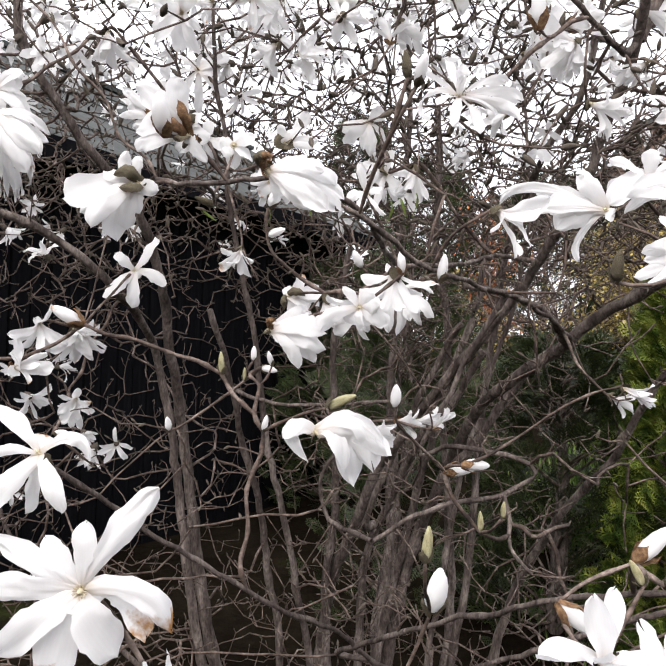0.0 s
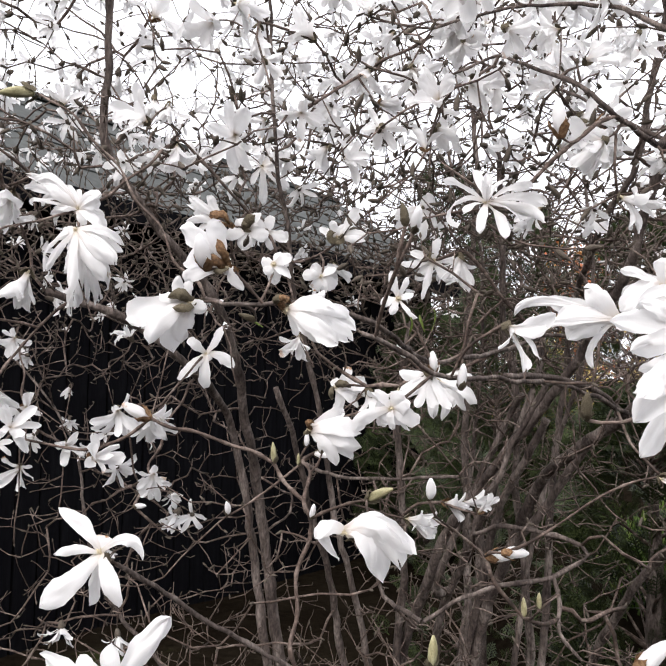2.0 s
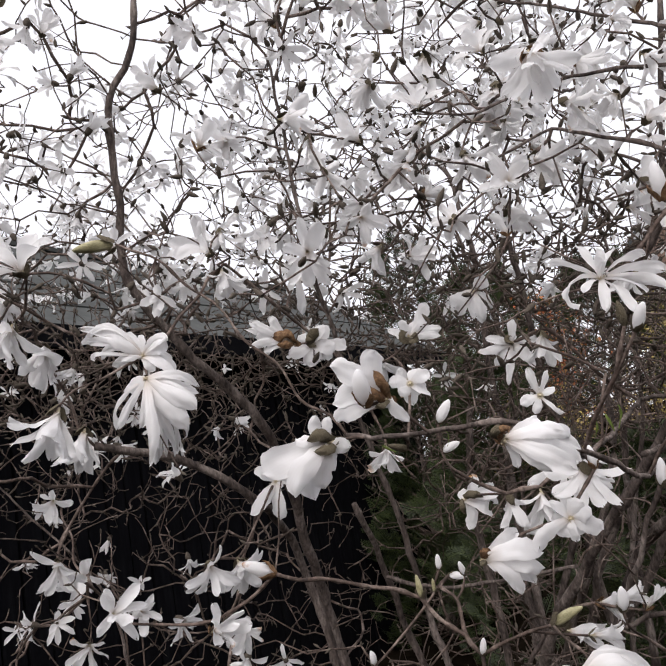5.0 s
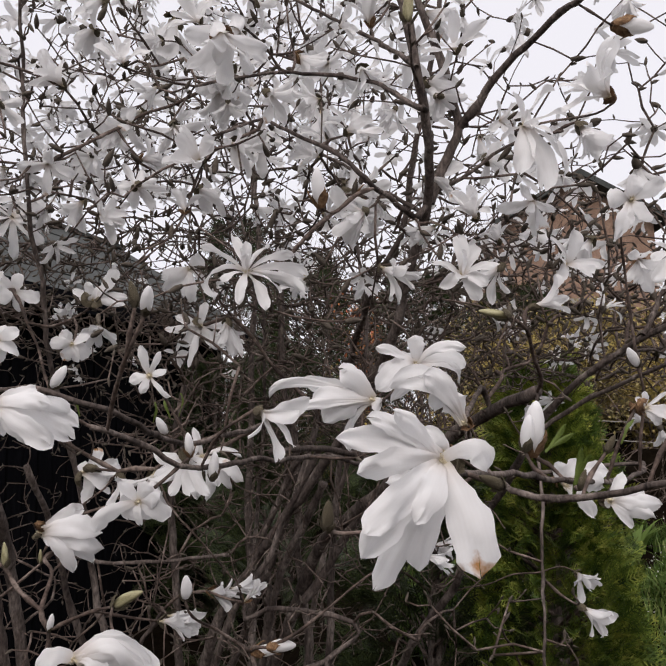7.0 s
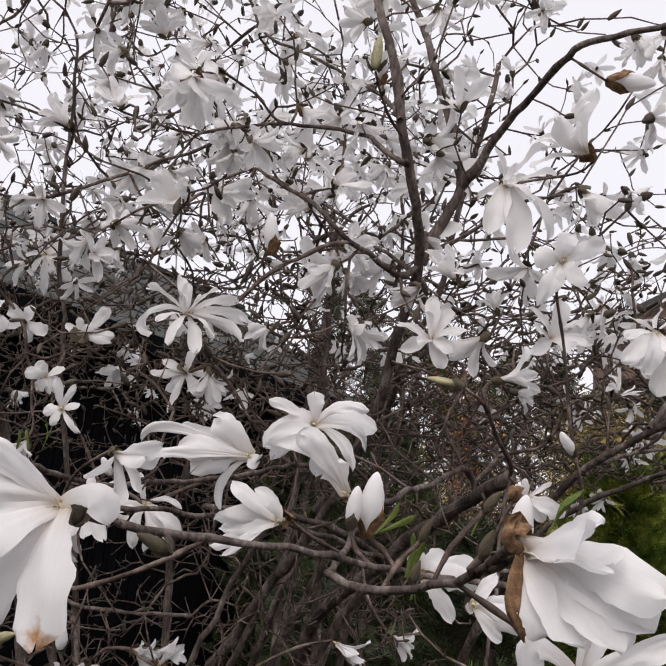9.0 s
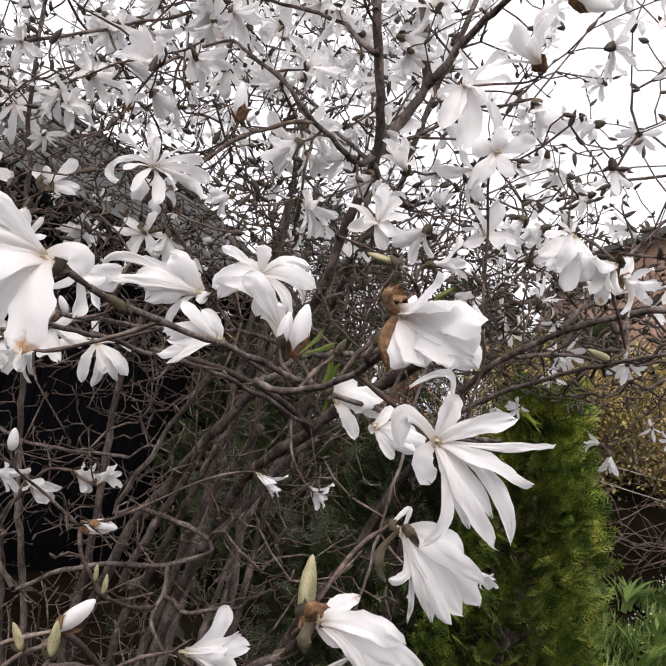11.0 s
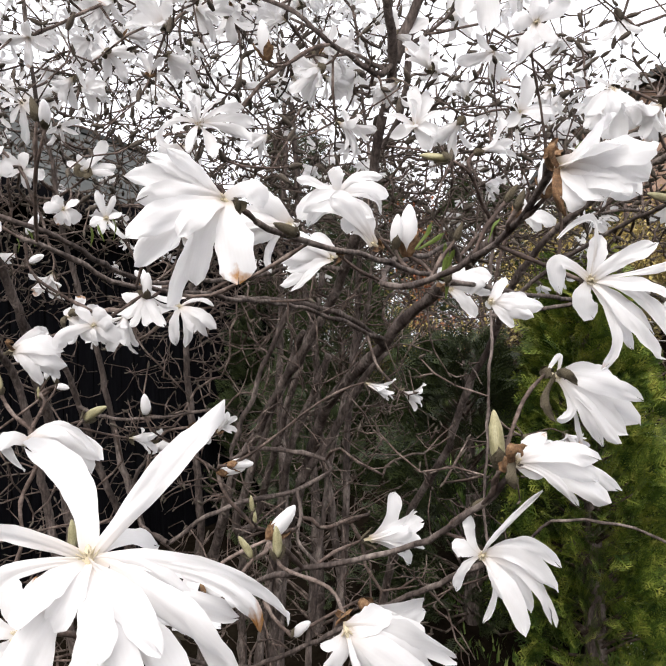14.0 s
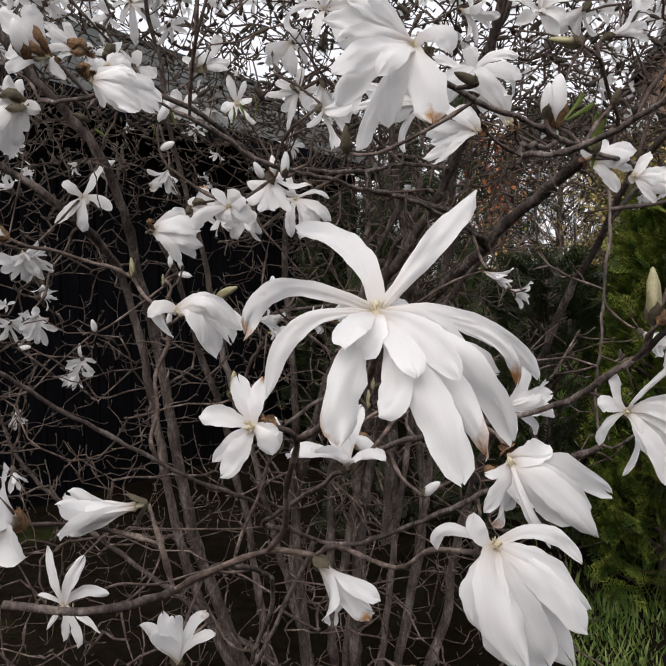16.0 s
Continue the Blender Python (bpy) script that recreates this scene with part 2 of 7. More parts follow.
def build_shed():
    """A long outbuilding: boarded wall, the dark under its low grey felt roof put into the colour."""
    shed = tagged(new("shed"), "long boarded shed, coloured black as if unlit, with a dull grey felt roof", "shed")
    shed.matrix_basis = pose(-3.15, 1.78, 0, 0, 0, 60.5)
    x0, x1, eave, deep, rise = -4.0, 7.4, 2.70, 2.0, 1.29
    slope = math.atan2(rise, deep)

    def box(verts, faces, ax, ay, az, bx, by, bz):
        s = len(verts)
        verts.extend([(x, y, z) for z in (az, bz) for y in (ay, by) for x in (ax, bx)])
        faces.extend([tuple(s + k for k in f) for f in ((0, 2, 3, 1), (4, 5, 7, 6), (0, 1, 5, 4), (1, 3, 7, 5), (3, 2, 6, 7), (2, 0, 4, 6))])

    wall_top = eave + 0.38 * rise / deep - 0.05
    verts, faces = [], []
    box(verts, faces, x0 + 0.3, 0.43, -0.05, x1 - 0.3, 0.49, wall_top)
    box(verts, faces, x0 + 0.3, 3.51, -0.05, x1 - 0.3, 3.57, wall_top)
    for x in (x0 + 0.3, x1 - 0.36):
        s = len(verts)
        side = [(0.49, -0.05), (3.51, -0.05), (3.51, wall_top), (2.0, eave + rise - 0.08), (0.49, wall_top)]
        verts.extend([(x, y, z) for y, z in side] + [(x + 0.06, y, z) for y, z in side])
        faces.append(tuple(s + k for k in range(4, -1, -1)))
        faces.append(tuple(s + 5 + k for k in range(5)))
        faces.extend([(s + k, s + (k + 1) % 5, s + 5 + (k + 1) % 5, s + 5 + k) for k in range(5)])
    part("wall", mesh_of("shed_wall", verts, faces, BOARD, smooth=False), shed, "wall coloured near-black as if unlit")
    verts, faces = [], []
    box(verts, faces, 0, 0.38, -0.03, 0.135, 0.426, wall_top - 0.02)
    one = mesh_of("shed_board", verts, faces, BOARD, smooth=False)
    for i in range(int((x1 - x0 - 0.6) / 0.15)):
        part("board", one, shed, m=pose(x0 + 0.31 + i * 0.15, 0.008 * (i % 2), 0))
    run = math.hypot(deep, rise) / 5
    verts, faces = [], []
    box(verts, faces, x0, 0, -0.02, x1, run + 0.03, 0.012)
    strip = mesh_of("roof_strip", verts, faces, ROOF, smooth=False)
    for i in range(5):
        lay = Matrix.Translation((0, i * run * math.cos(slope), eave + i * run * math.sin(slope))) @ Matrix.Rotation(slope - 0.022, 4, "X")
        part("roof_strip", strip, shed, m=lay)
        part("roof_strip", strip, shed, m=Matrix.Translation((x0 + x1, 2 * deep + 0.01, 0)) @ Matrix.Rotation(math.pi, 4, "Z") @ lay)
    verts, faces = [], []
    box(verts, faces, x0, -0.035, eave - 0.13, x1, -0.005, eave + 0.005)
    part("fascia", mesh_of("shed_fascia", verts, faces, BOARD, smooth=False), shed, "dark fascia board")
    verts, faces = [], []
    box(verts, faces, x0, deep - 0.07, eave + rise - 0.015, x1, deep + 0.08, eave + rise + 0.03)
    part("ridge", mesh_of("shed_ridge", verts, faces, ROOF, smooth=False), shed, "grey felt ridge capping")


build_shed()


def build_sky_block():
    """A plain unseen wall, added to close the place behind the path and block low sky light."""
    verts, faces = [], []
    for x0, x1, y0, y1, z0, z1 in ((-9, 8, -4.2, -4.0, -0.1, 2.3), (-9.05, 8.05, -4.25, -3.95, 2.3, 2.36)):
        s = len(verts)
        verts += [(x, y, z) for z in (z0, z1) for y in (y0, y1) for x in (x0, x1)]
        faces += [tuple(s + k for k in f) for f in ((0, 2, 3, 1), (4, 5, 7, 6), (0, 1, 5, 4), (1, 3, 7, 5), (3, 2, 6, 7), (2, 0, 4, 6))]
    tagged(new("wall_south", mesh_of("sky_block_wall", verts, faces, BRICK, smooth=False)), "plain dull red wall, unseen, added to block low sky light", "wall", kind="structure")


build_sky_block()

rng = random.Random(5)


def spray(verts, faces, base, way, size, r):
    """One flat fan of scale-leaved conifer foliage."""
    turn = aim(way, r.uniform(0, 6.28))
    def tri(a, b, w):
        d = (b - a)
        side = Vector((-d.z, 0, d.x))
        if side.length < 1e-9:
            return
        side = side.normalized() * w
        s = len(verts)
        for q in (a - side, a + side, b + side * 0.5, b - side * 0.5):
            q = base + turn @ Vector((q.x, q.y + 0.25 * q.x * q.x / size, q.z))
            verts.append((q.x, q.y, q.z))
        faces.append((s, s + 1, s + 2, s + 3))
    top = Vector((0, 0, size))
    tri(Vector((0, 0, 0)), top, size * 0.022)
    for k in range(1, 7):
        o = Vector((0, 0, size * k / 7.5))
        for sgn in (-1, 1):
            reach = size * (0.50 - 0.055 * k) * r.uniform(0.75, 1.15)
            tip = o + Vector((sgn * reach * 0.72, 0, reach * 0.75))
            tri(o, tip, size * 0.019)
            for q in (0.45, 0.75):
                mid = o.lerp(tip, q)
                for s2 in (-1, 1):
                    tri(mid, mid + Vector((sgn * reach * (0.30 if s2 > 0 else 0.04), 0, reach * (0.05 if s2 > 0 else 0.32))), size * 0.015)


def conifer(x, y, wide, tall, count, seed, label, leaf=None, big=1.0):
    """A bushy conifer: a trunk, and flat sprays over limbs that rise from it."""
    r = random.Random(seed)
    tree = tagged(new("conifer"), label, "conifer")
    z0 = ground_height(x, y)
    tree.matrix_basis = pose(x, y, z0 - 0.02)
    tv, tf = [], []
    tube([(0, 0, 0), (0.02, 0.01, tall * 0.5), (0, 0, tall * 0.95)], [0.05, 0.03, 0.006], 7, tv, tf)
    part("trunk", mesh_of("conifer_trunk", tv, tf, BARK), tree, "thin brown trunk")
    verts, faces, lv, lf = [], [], [], []
    for i in range(count):
        h = r.random() ** 0.9
        a = r.uniform(0, 2 * math.pi)
        belly = wide * (0.25 + 0.75 * math.sin(math.pi * min(1, (h * 0.8 + 0.2)) ** 0.8)) * (0.82 + 0.5 * noise.noise((a * 1.5, h * 6, seed)))
        rad = belly * (1 - 0.55 * r.random() ** 2.2)
        p = Vector((math.cos(a) * rad, math.sin(a) * rad, h * tall))
        way = Vector((math.cos(a) * 0.8, math.sin(a) * 0.8, r.uniform(-0.1, 1.1)))
        spray(verts, faces, p, way, r.uniform(0.07, 0.15) * big, r)
        if i % 14 == 0:
            tube([(0, 0, max(0.05, p.z - rad * 0.6)), (p.x * 0.5, p.y * 0.5, p.z - rad * 0.25), p], [0.010, 0.006, 0.002], 4, lv, lf)
    tagged(part("limb", mesh_of("conifer_limbs", lv, lf, TWIG), tree, "thin brown inner limbs"), kind="stuff")
    tagged(part("crown", mesh_of("conifer_crown", verts, faces, leaf or THUJA, smooth=False), tree, "soft flat green sprays"), kind="stuff")
    return tree


conifer(1.48, 3.10, 0.35, 1.74, 3300, 3, "bushy bright green conifer with feathery flat sprays", None, 1.12)
conifer(1.02, 3.40, 0.48, 1.30, 1000, 8, "green conifer in soft sprays behind the stems, shade in its colour", SHADED_FIR, 1.3)
conifer(0.28, 3.75, 0.45, 1.20, 260, 12, "green bushy conifer standing behind the stems, coloured as in shade", SHADED_FIR)
conifer(0.15, 10.2, 0.9, 4.6, 1500, 21, "tall grey-green conifer beyond the shed", SHADED_FIR, 2.0)
conifer(0.55, 6.1, 0.75, 2.0, 1500, 26, "green bushy conifer behind the stems, coloured as in shade", SHADED_FIR, 1.5)
conifer(-0.05, 7.2, 0.8, 2.3, 1500, 27, "green bushy conifer behind the stems, coloured as in shade", SHADED_FIR, 1.6)
conifer(1.05, 8.8, 0.9, 3.0, 1600, 22, "broad dark green conifer beyond the garden", SHADED_FIR, 1.8)
conifer(2.5, 9.2, 1.0, 1.9, 1600, 23, "broad dark green conifer beyond the garden", SHADED_FIR, 1.8)
conifer(4.0, 9.6, 1.0, 1.8, 1600, 24, "broad dark green conifer beyond the garden", SHADED_FIR, 1.8)


def leafy_shrub(name, x, y, wide, tall, count, leaf, mat, seed, label, twigs=60, bare=0.25):
    """Arching thin stems with small leaves or flowers along them."""
    r = random.Random(seed)
    z0 = ground_height(x, y)
    shrub = tagged(new(name), label, "shrub")
    shrub.matrix_basis = pose(x, y, z0)
    verts, faces = [], []
    for i in range(twigs):
        sv, sf = [], []
        a, reach = r.uniform(0, 6.28), wide * r.uniform(0.3, 1.0)
        end = Vector((math.cos(a) * reach, math.sin(a) * reach, tall * r.uniform(0.35, 1.0)))
        path = spline([(0.08 * math.cos(a), 0.08 * math.sin(a), 0), end * 0.45 + Vector((0, 0, tall * 0.22)), end, end + Vector((math.cos(a) * 0.2, math.sin(a) * 0.2, -0.15))], 0.1)
        tube(path, [0.008 - 0.006 * k / len(path) for k in range(len(path))], 4, sv, sf)
        part("stem", mesh_of(name + "_stem", sv, sf, TWIG), shrub)
        for k in range(count // twigs):
            p = path[r.randrange(int(len(path) * bare), len(path))] + Vector((r.gauss(0, 0.05), r.gauss(0, 0.05), r.gauss(0, 0.05)))
            t = aim((r.gauss(0, 1), r.gauss(0, 1), r.gauss(0.3, 1)))
            s, q = len(verts), leaf * r.uniform(0.6, 1.2)
            for c in ((0, 0, 0), (q * 0.35, 0.1 * q, q * 0.5), (0, 0, q), (-q * 0.35, 0.1 * q, q * 0.5)):
                w = p + t @ Vector(c)
                verts.append((w.x, w.y, w.z))
            faces.append((s, s + 1, s + 2, s + 3))
    tagged(part("foliage", mesh_of(name + "_foliage", verts, faces, mat, smooth=False), shrub), kind="stuff")
    return shrub


leafy_shrub("yellow_shrub", 2.75, 5.5, 0.95, 1.15, 12000, 0.034, FORSY, 31, "arching shrub with sparse yellow blossom on a bank")
leafy_shrub("yellow_shrub", 2.25, 5.25, 0.5, 0.85, 7000, 0.034, FORSY, 38, "arching shrub with sparse yellow blossom on a bank", 40, 0.1)
leafy_shrub("yellow_shrub", 3.9, 5.9, 1.0, 1.25, 12000, 0.034, FORSY, 32, "arching shrub with sparse yellow blossom on a bank")
for k, (x, y) in enumerate(((2.45, 4.95), (3.15, 5.0), (3.85, 5.1), (4.6, 5.2))):
    leafy_shrub("tangled_shrub", x, y, 0.6, 0.62, 4500, 0.036, (DRYLEAF, FORSY)[k % 2], 51 + k, "low tangled shrub with dry leaves on the bank", 45, 0.0)
leafy_shrub("red_shrub", 1.42, 7.0, 0.26, 2.05, 900, 0.05, RUST, 33, "tall shrub with rusty red spring leaves", 30, 0.72)
leafy_shrub("yellow_shrub", 1.0, 6.5, 0.42, 1.55, 2600, 0.034, FORSY, 37, "arching shrub with sparse yellow blossom on a bank", 30, 0.45)
leafy_shrub("tangled_shrub", 3.2, 6.9, 1.2, 1.12, 12000, 0.04, DRYLEAF, 35, "tangled brown shrub with dry olive leaves", 90, 0.12)
leafy_shrub("tangled_shrub", 4.6, 7.2, 1.2, 1.15, 12000, 0.04, DRYLEAF, 39, "tangled brown shrub with dry olive leaves", 90, 0.12)
leafy_shrub("bare_shrub", 1.9, 6.2, 0.8, 1.3, 900, 0.035, FORSY, 36, "tangled bare brown shrub with few yellow leaves", 70)


def vine_tangle(x, y, wide, deep, tall, count, seed):
    """Bare vines that run every way through one another."""
    r = random.Random(seed)
    tangle = tagged(new("dead_vine_thicket"), "tangle of bare brown vines over a dark hollow", "shrub")
    tangle.matrix_basis = pose(x, y, ground_height(x, y))
    for k in range(count):
        v, f = [], []
        a = Vector((r.uniform(-wide, wide), r.uniform(-deep, deep), r.uniform(-0.05, tall * 0.5)))
        way, pts = Vector((r.gauss(0, 1), r.gauss(0, 0.5), r.gauss(0.5, 0.5))).normalized(), [a]
        for q in range(5):
            way = (way + Vector((r.gauss(0, 0.5), r.gauss(0, 0.4), r.gauss(-0.12 if pts[-1].z > tall * 0.7 else 0.05, 0.35)))).normalized()
            b = pts[-1] + way * r.uniform(0.10, 0.22)
            pts.append(Vector((b.x, b.y, max(-0.03, min(tall, b.z)))))
        line = spline(pts, 0.05)
        thick = r.uniform(0.0022, 0.0055)
        tube(line, [thick * (1 - 0.5 * i / len(line)) for i in range(len(line))], 4, v, f)
        part("vine", mesh_of("bare_vine", v, f, TWIG), tangle)


vine_tangle(2.75, 4.50, 0.95, 0.12, 0.75, 110, 34)


def bare_tree(x, y, tall, seed, label):
    """A leafless tree: a forked trunk and ever finer twigs."""
    r = random.Random(seed)
    tree = tagged(new("bare_tree"), label, "tree")
    tree.matrix_basis = pose(x, y, ground_height(x, y) - 0.05)
    tv, tf, wv, wf = [], [], [], []

    def grow(p, d, length, radius, depth):
        q, pts = p.copy(), [p.copy()]
        for k in range(4):
            d = (d + Vector((r.gauss(0, 0.13), r.gauss(0, 0.13), r.gauss(0.05, 0.1)))).normalized()
            q = q + d * length / 4
            pts.append(q.copy())
        rr = [radius * (1 - 0.11 * k) for k in range(5)]
        tube(pts, rr, 6 if depth < 2 else 4, tv if depth < 2 else wv, tf if depth < 2 else wf, False)
        if depth < 6:
            for k in range(3 if depth < 4 else 2):
                a = Vector((r.gauss(0, 1), r.gauss(0, 1), r.gauss(0.25, 0.7))).normalized()
                grow(pts[-1] if k == 0 else pts[r.choice((2, 3, 4))], (d + a * 0.75).normalized(), length * r.uniform(0.62, 0.84), radius * 0.56, depth + 1)

    grow(Vector((0, 0, 0)), Vector((0, 0, 1)), tall * 0.26, tall * 0.016, 0)
    part("trunk", mesh_of("tree_trunk", tv, tf, BARK), tree)
    tagged(part("brushwood", mesh_of("tree_brushwood", wv, wf, TWIG), tree), kind="stuff")


bare_tree(5.5, 14.5, 6.0, 41, "distant leafless tree with fine grey twigs")
bare_tree(8.0, 17.0, 7.0, 42, "distant leafless tree with fine grey twigs")
bare_tree(2.6, 17.5, 6.0, 43, "distant leafless tree with fine grey twigs")
bare_tree(-4.5, 11.5, 7.5, 44, "tall leafless tree behind the shed")
bare_tree(-6.5, 10.5, 8.0, 45, "tall leafless tree behind the shed")


def build_house(x, y, turn, sunk, wide, deep, eave, ridge, windows, label):
    """A far brick building, its gable end towards the garden, half hidden beyond it."""
    house = tagged(new("brick_house"), label, "house")
    house.matrix_basis = pose(x, y, ground_height(x, y) - sunk, 0, 0, turn)

    def box(v, f, x0, y0, z0, x1, y1, z1):
        s = len(v)
        v.extend([(x, y, z) for z in (z0, z1) for y in (y0, y1) for x in (x0, x1)])
        f.extend([tuple(s + k for k in q) for q in ((0, 2, 3, 1), (4, 5, 7, 6), (0, 1, 5, 4), (1, 3, 7, 5), (3, 2, 6, 7), (2, 0, 4, 6))])

    outline = [(0, 0), (wide, 0), (wide, eave), (wide / 2, ridge), (0, eave)]
    v = [(x, y, z) for y in (0, deep) for x, z in outline]
    f = [(4, 3, 2, 1, 0)[::-1], (5, 6, 7, 8, 9)[::-1]] + [(k, 5 + k, 5 + (k + 1) % 5, (k + 1) % 5) for k in range(5)]
    part("wall", mesh_of("house_wall", v, f, BRICK, smooth=False), house, "dull red brick wall")
    over = 0.13 * wide / 2
    for sgn, x0 in ((1, 0), (-1, wide)):
        run = [(x0 - sgn * over, eave - 0.13 * (ridge - eave)), (wide / 2, ridge)]
        v = [(x, y, z + up) for up in (0.01, 0.13) for y in (-0.35, deep + 0.35) for x, z in run]
        f = [(0, 1, 3, 2), (4, 6, 7, 5), (0, 4, 5, 1), (2, 3, 7, 6), (0, 2, 6, 4), (1, 5, 7, 3)]
        part("roof", mesh_of("house_roof", v, f, ROOF, smooth=False), house, "dull grey roof slope")
    for x in windows:
        v, f = [], []
        box(v, f, x, -0.03, 1.5, x + 1.1, 0.02, 2.7)
        w = part("window", mesh_of("house_window", v, f, MORTAR, smooth=False), house, "pale window frame")
        v, f = [], []
        box(v, f, x + 0.08, -0.045, 1.58, x + 1.02, -0.032, 2.62)
        part("pane", mesh_of("house_pane", v, f, BOARD, smooth=False), w, "dark pane")


build_house(5.2, 13.0, -8, 0.4, 2.9, 4.0, 4.15, 5.0, (0.9,), "far dull red brick house with a grey gabled roof")


# ---- the magnolia ----
SHRUB_FOOT = (0.10, 2.15, ground_height(0.10, 2.15))
shrub = tagged(new("magnolia_shrub"), "large many-stemmed magnolia shrub in full white bloom, leafless", "shrub")
shrub.location = SHRUB_FOOT
ORIGIN = Vector(SHRUB_FOOT)
grow_pos, grow_parent, grow_way = [], [], []


def add_nodes(points, parent):
    """Adds a chain of wood nodes and returns their numbers."""
    ids = []
    for i, p in enumerate(points):
        d = points[min(i + 1, len(points) - 1)] - points[max(0, i - 1)]
        grow_pos.append(p)
        grow_way.append(d.normalized())
        grow_parent.append(parent)
        parent = len(grow_pos) - 1
        ids.append(parent)
    return ids


limb_runs = []


def limb(r0, r1, *points):
    """A main stem or bough through the points; one that starts low is rooted at the shrub's foot."""
    pts = [Vector(p) for p in points]
    wob = random.Random(len(limb_runs))
    parent = -1
    if r0 > 0.0145:
        a = pts[0]
        out = Vector((a.x - ORIGIN.x, a.y - ORIGIN.y, 0)) * 0.35
        root = ORIGIN + out + Vector((0, 0, -0.05))
        pts = [root, root.lerp(a, 0.5) + out * 0.3] + pts
    elif grow_pos:
        arr = np.array([tuple(p) for p in grow_pos])
        k = int(np.argmin(((arr - np.array(tuple(pts[0]))) ** 2).sum(1)))
        parent = k
        near = grow_pos[k]
        if (near - pts[0]).length > 0.015:
            pts = [near] + pts
    line = spline(pts, 0.03 if r0 > 0.0145 else 0.018)
    if r0 > 0.0145:
        line = [p + 0.013 * Vector((noise.noise(p * 4), noise.noise(p * 4 + Vector((9, 0, 0))), 0)) for p in line]
    line = [p + 0.004 * Vector((noise.noise(p * 31), noise.noise(p * 31 + Vector((7, 0, 0))), noise.noise(p * 31 + Vector((0, 7, 0))))) for p in line]
    line = [p + 0.006 * Vector((noise.noise(p * 9), noise.noise(p * 9 + Vector((7, 0, 0))), noise.noise(p * 9 + Vector((0, 7, 0))))) for p in line]
    ids = add_nodes(line, parent)
    n = len(line)
    radii = [(1.0 + (0.24 if (i * 7) % 11 == 3 else 0.0)) * (r0 + (r1 - r0) * (i / (n - 1)) ** 0.62) * (1 + 0.09 * noise.noise(line[i] * 24) + 0.10 * noise.noise(line[i] * 55)) for i in range(n)]
    limb_runs.append((line, radii))
    return ids


limb(.021, .006, (-0.026, 1.950, 0.772), (0.078, 1.750, 1.170), (0.195, 1.600, 1.387), (0.303, 1.450, 1.571), (0.368, 1.330, 1.702), (0.410, 1.230, 1.796), (0.418, 1.170, 1.891), (0.440, 1.120, 1.984), (0.426, 1.030, 2.049), (0.413, 0.980, 2.095), (0.396, 0.955, 2.147), (0.373, 0.950, 2.231), (0.345, 0.950, 2.317), (0.321, 0.950, 2.407))
limb(.0095, .005, (0.443, 1.120, 1.990), (0.464, 1.110, 2.045), (0.489, 1.100, 2.117), (0.477, 1.100, 2.199), (0.457, 1.100, 2.264), (0.422, 1.100, 2.361), (0.390, 1.100, 2.462))
limb(.008, .0032, (0.489, 1.100, 2.117), (0.537, 1.020, 2.166), (0.562, 0.950, 2.182), (0.582, 0.900, 2.196), (0.598, 0.820, 2.180), (0.630, 0.780, 2.164), (0.665, 0.750, 2.156))
limb(.0045, .0022, (0.408, 0.973, 2.080), (0.363, 1.000, 2.120), (0.332, 1.068, 2.171), (0.238, 1.090, 2.189), (0.155, 1.100, 2.187), (0.069, 1.120, 2.174))
limb(.0045, .002, (0.392, 0.957, 2.139), (0.371, 1.050, 2.213), (0.342, 1.128, 2.290), (0.249, 1.150, 2.347), (0.178, 1.150, 2.370), (0.119, 1.200, 2.435))
limb(.0055, .0022, (0.406, 1.090, 1.954), (0.363, 1.050, 1.975), (0.320, 1.010, 1.986), (0.282, 1.020, 2.025), (0.225, 1.060, 2.073), (0.173, 1.100, 2.112), (0.093, 1.150, 2.105))
limb(.0155, .006, (0.427, 2.000, 1.697), (0.464, 1.750, 1.965), (0.526, 1.650, 2.106), (0.562, 1.590, 2.343), (0.616, 1.560, 2.649))
limb(.004, .002, (0.429, 1.140, 1.983), (0.369, 1.200, 2.045), (0.303, 1.280, 2.129), (0.155, 1.400, 2.239))
limb(.004, .002, (0.448, 1.120, 2.005), (0.495, 1.100, 2.030), (0.560, 1.050, 2.070), (0.625, 1.000, 2.064))
limb(.018, .007, (0.073, 2.000, 0.869), (0.152, 1.900, 1.154), (0.221, 1.750, 1.356), (0.288, 1.650, 1.550), (0.320, 1.700, 1.712))
limb(.022, .010, (0.167, 2.000, 0.813), (0.294, 1.750, 1.307), (0.377, 1.550, 1.460), (0.441, 1.450, 1.525), (0.504, 1.350, 1.599), (0.550, 1.200, 1.649), (0.581, 1.050, 1.682))
limb(.0085, .004, (0.446, 1.450, 1.524), (0.394, 1.350, 1.563), (0.331, 1.250, 1.586), (0.251, 1.150, 1.600), (0.180, 1.050, 1.601))
limb(.020, .0045, (0.467, 2.000, 0.818), (0.537, 1.750, 1.130), (0.583, 1.600, 1.277), (0.618, 1.500, 1.408), (0.651, 1.380, 1.525), (0.672, 1.250, 1.645), (0.714, 1.150, 1.714), (0.778, 1.080, 1.766), (0.839, 1.000, 1.795), (0.894, 0.920, 1.807))
limb(.018, .008, (0.364, 2.300, 0.713), (0.341, 2.250, 0.991), (0.312, 2.200, 1.257), (0.297, 2.100, 1.537), (0.259, 2.100, 1.879), (0.267, 2.100, 2.125), (0.240, 2.100, 2.346))
limb(.018, .007, (-0.014, 1.900, 0.737), (-0.007, 1.800, 1.189), (-0.015, 1.750, 1.500), (0.015, 1.700, 1.737))
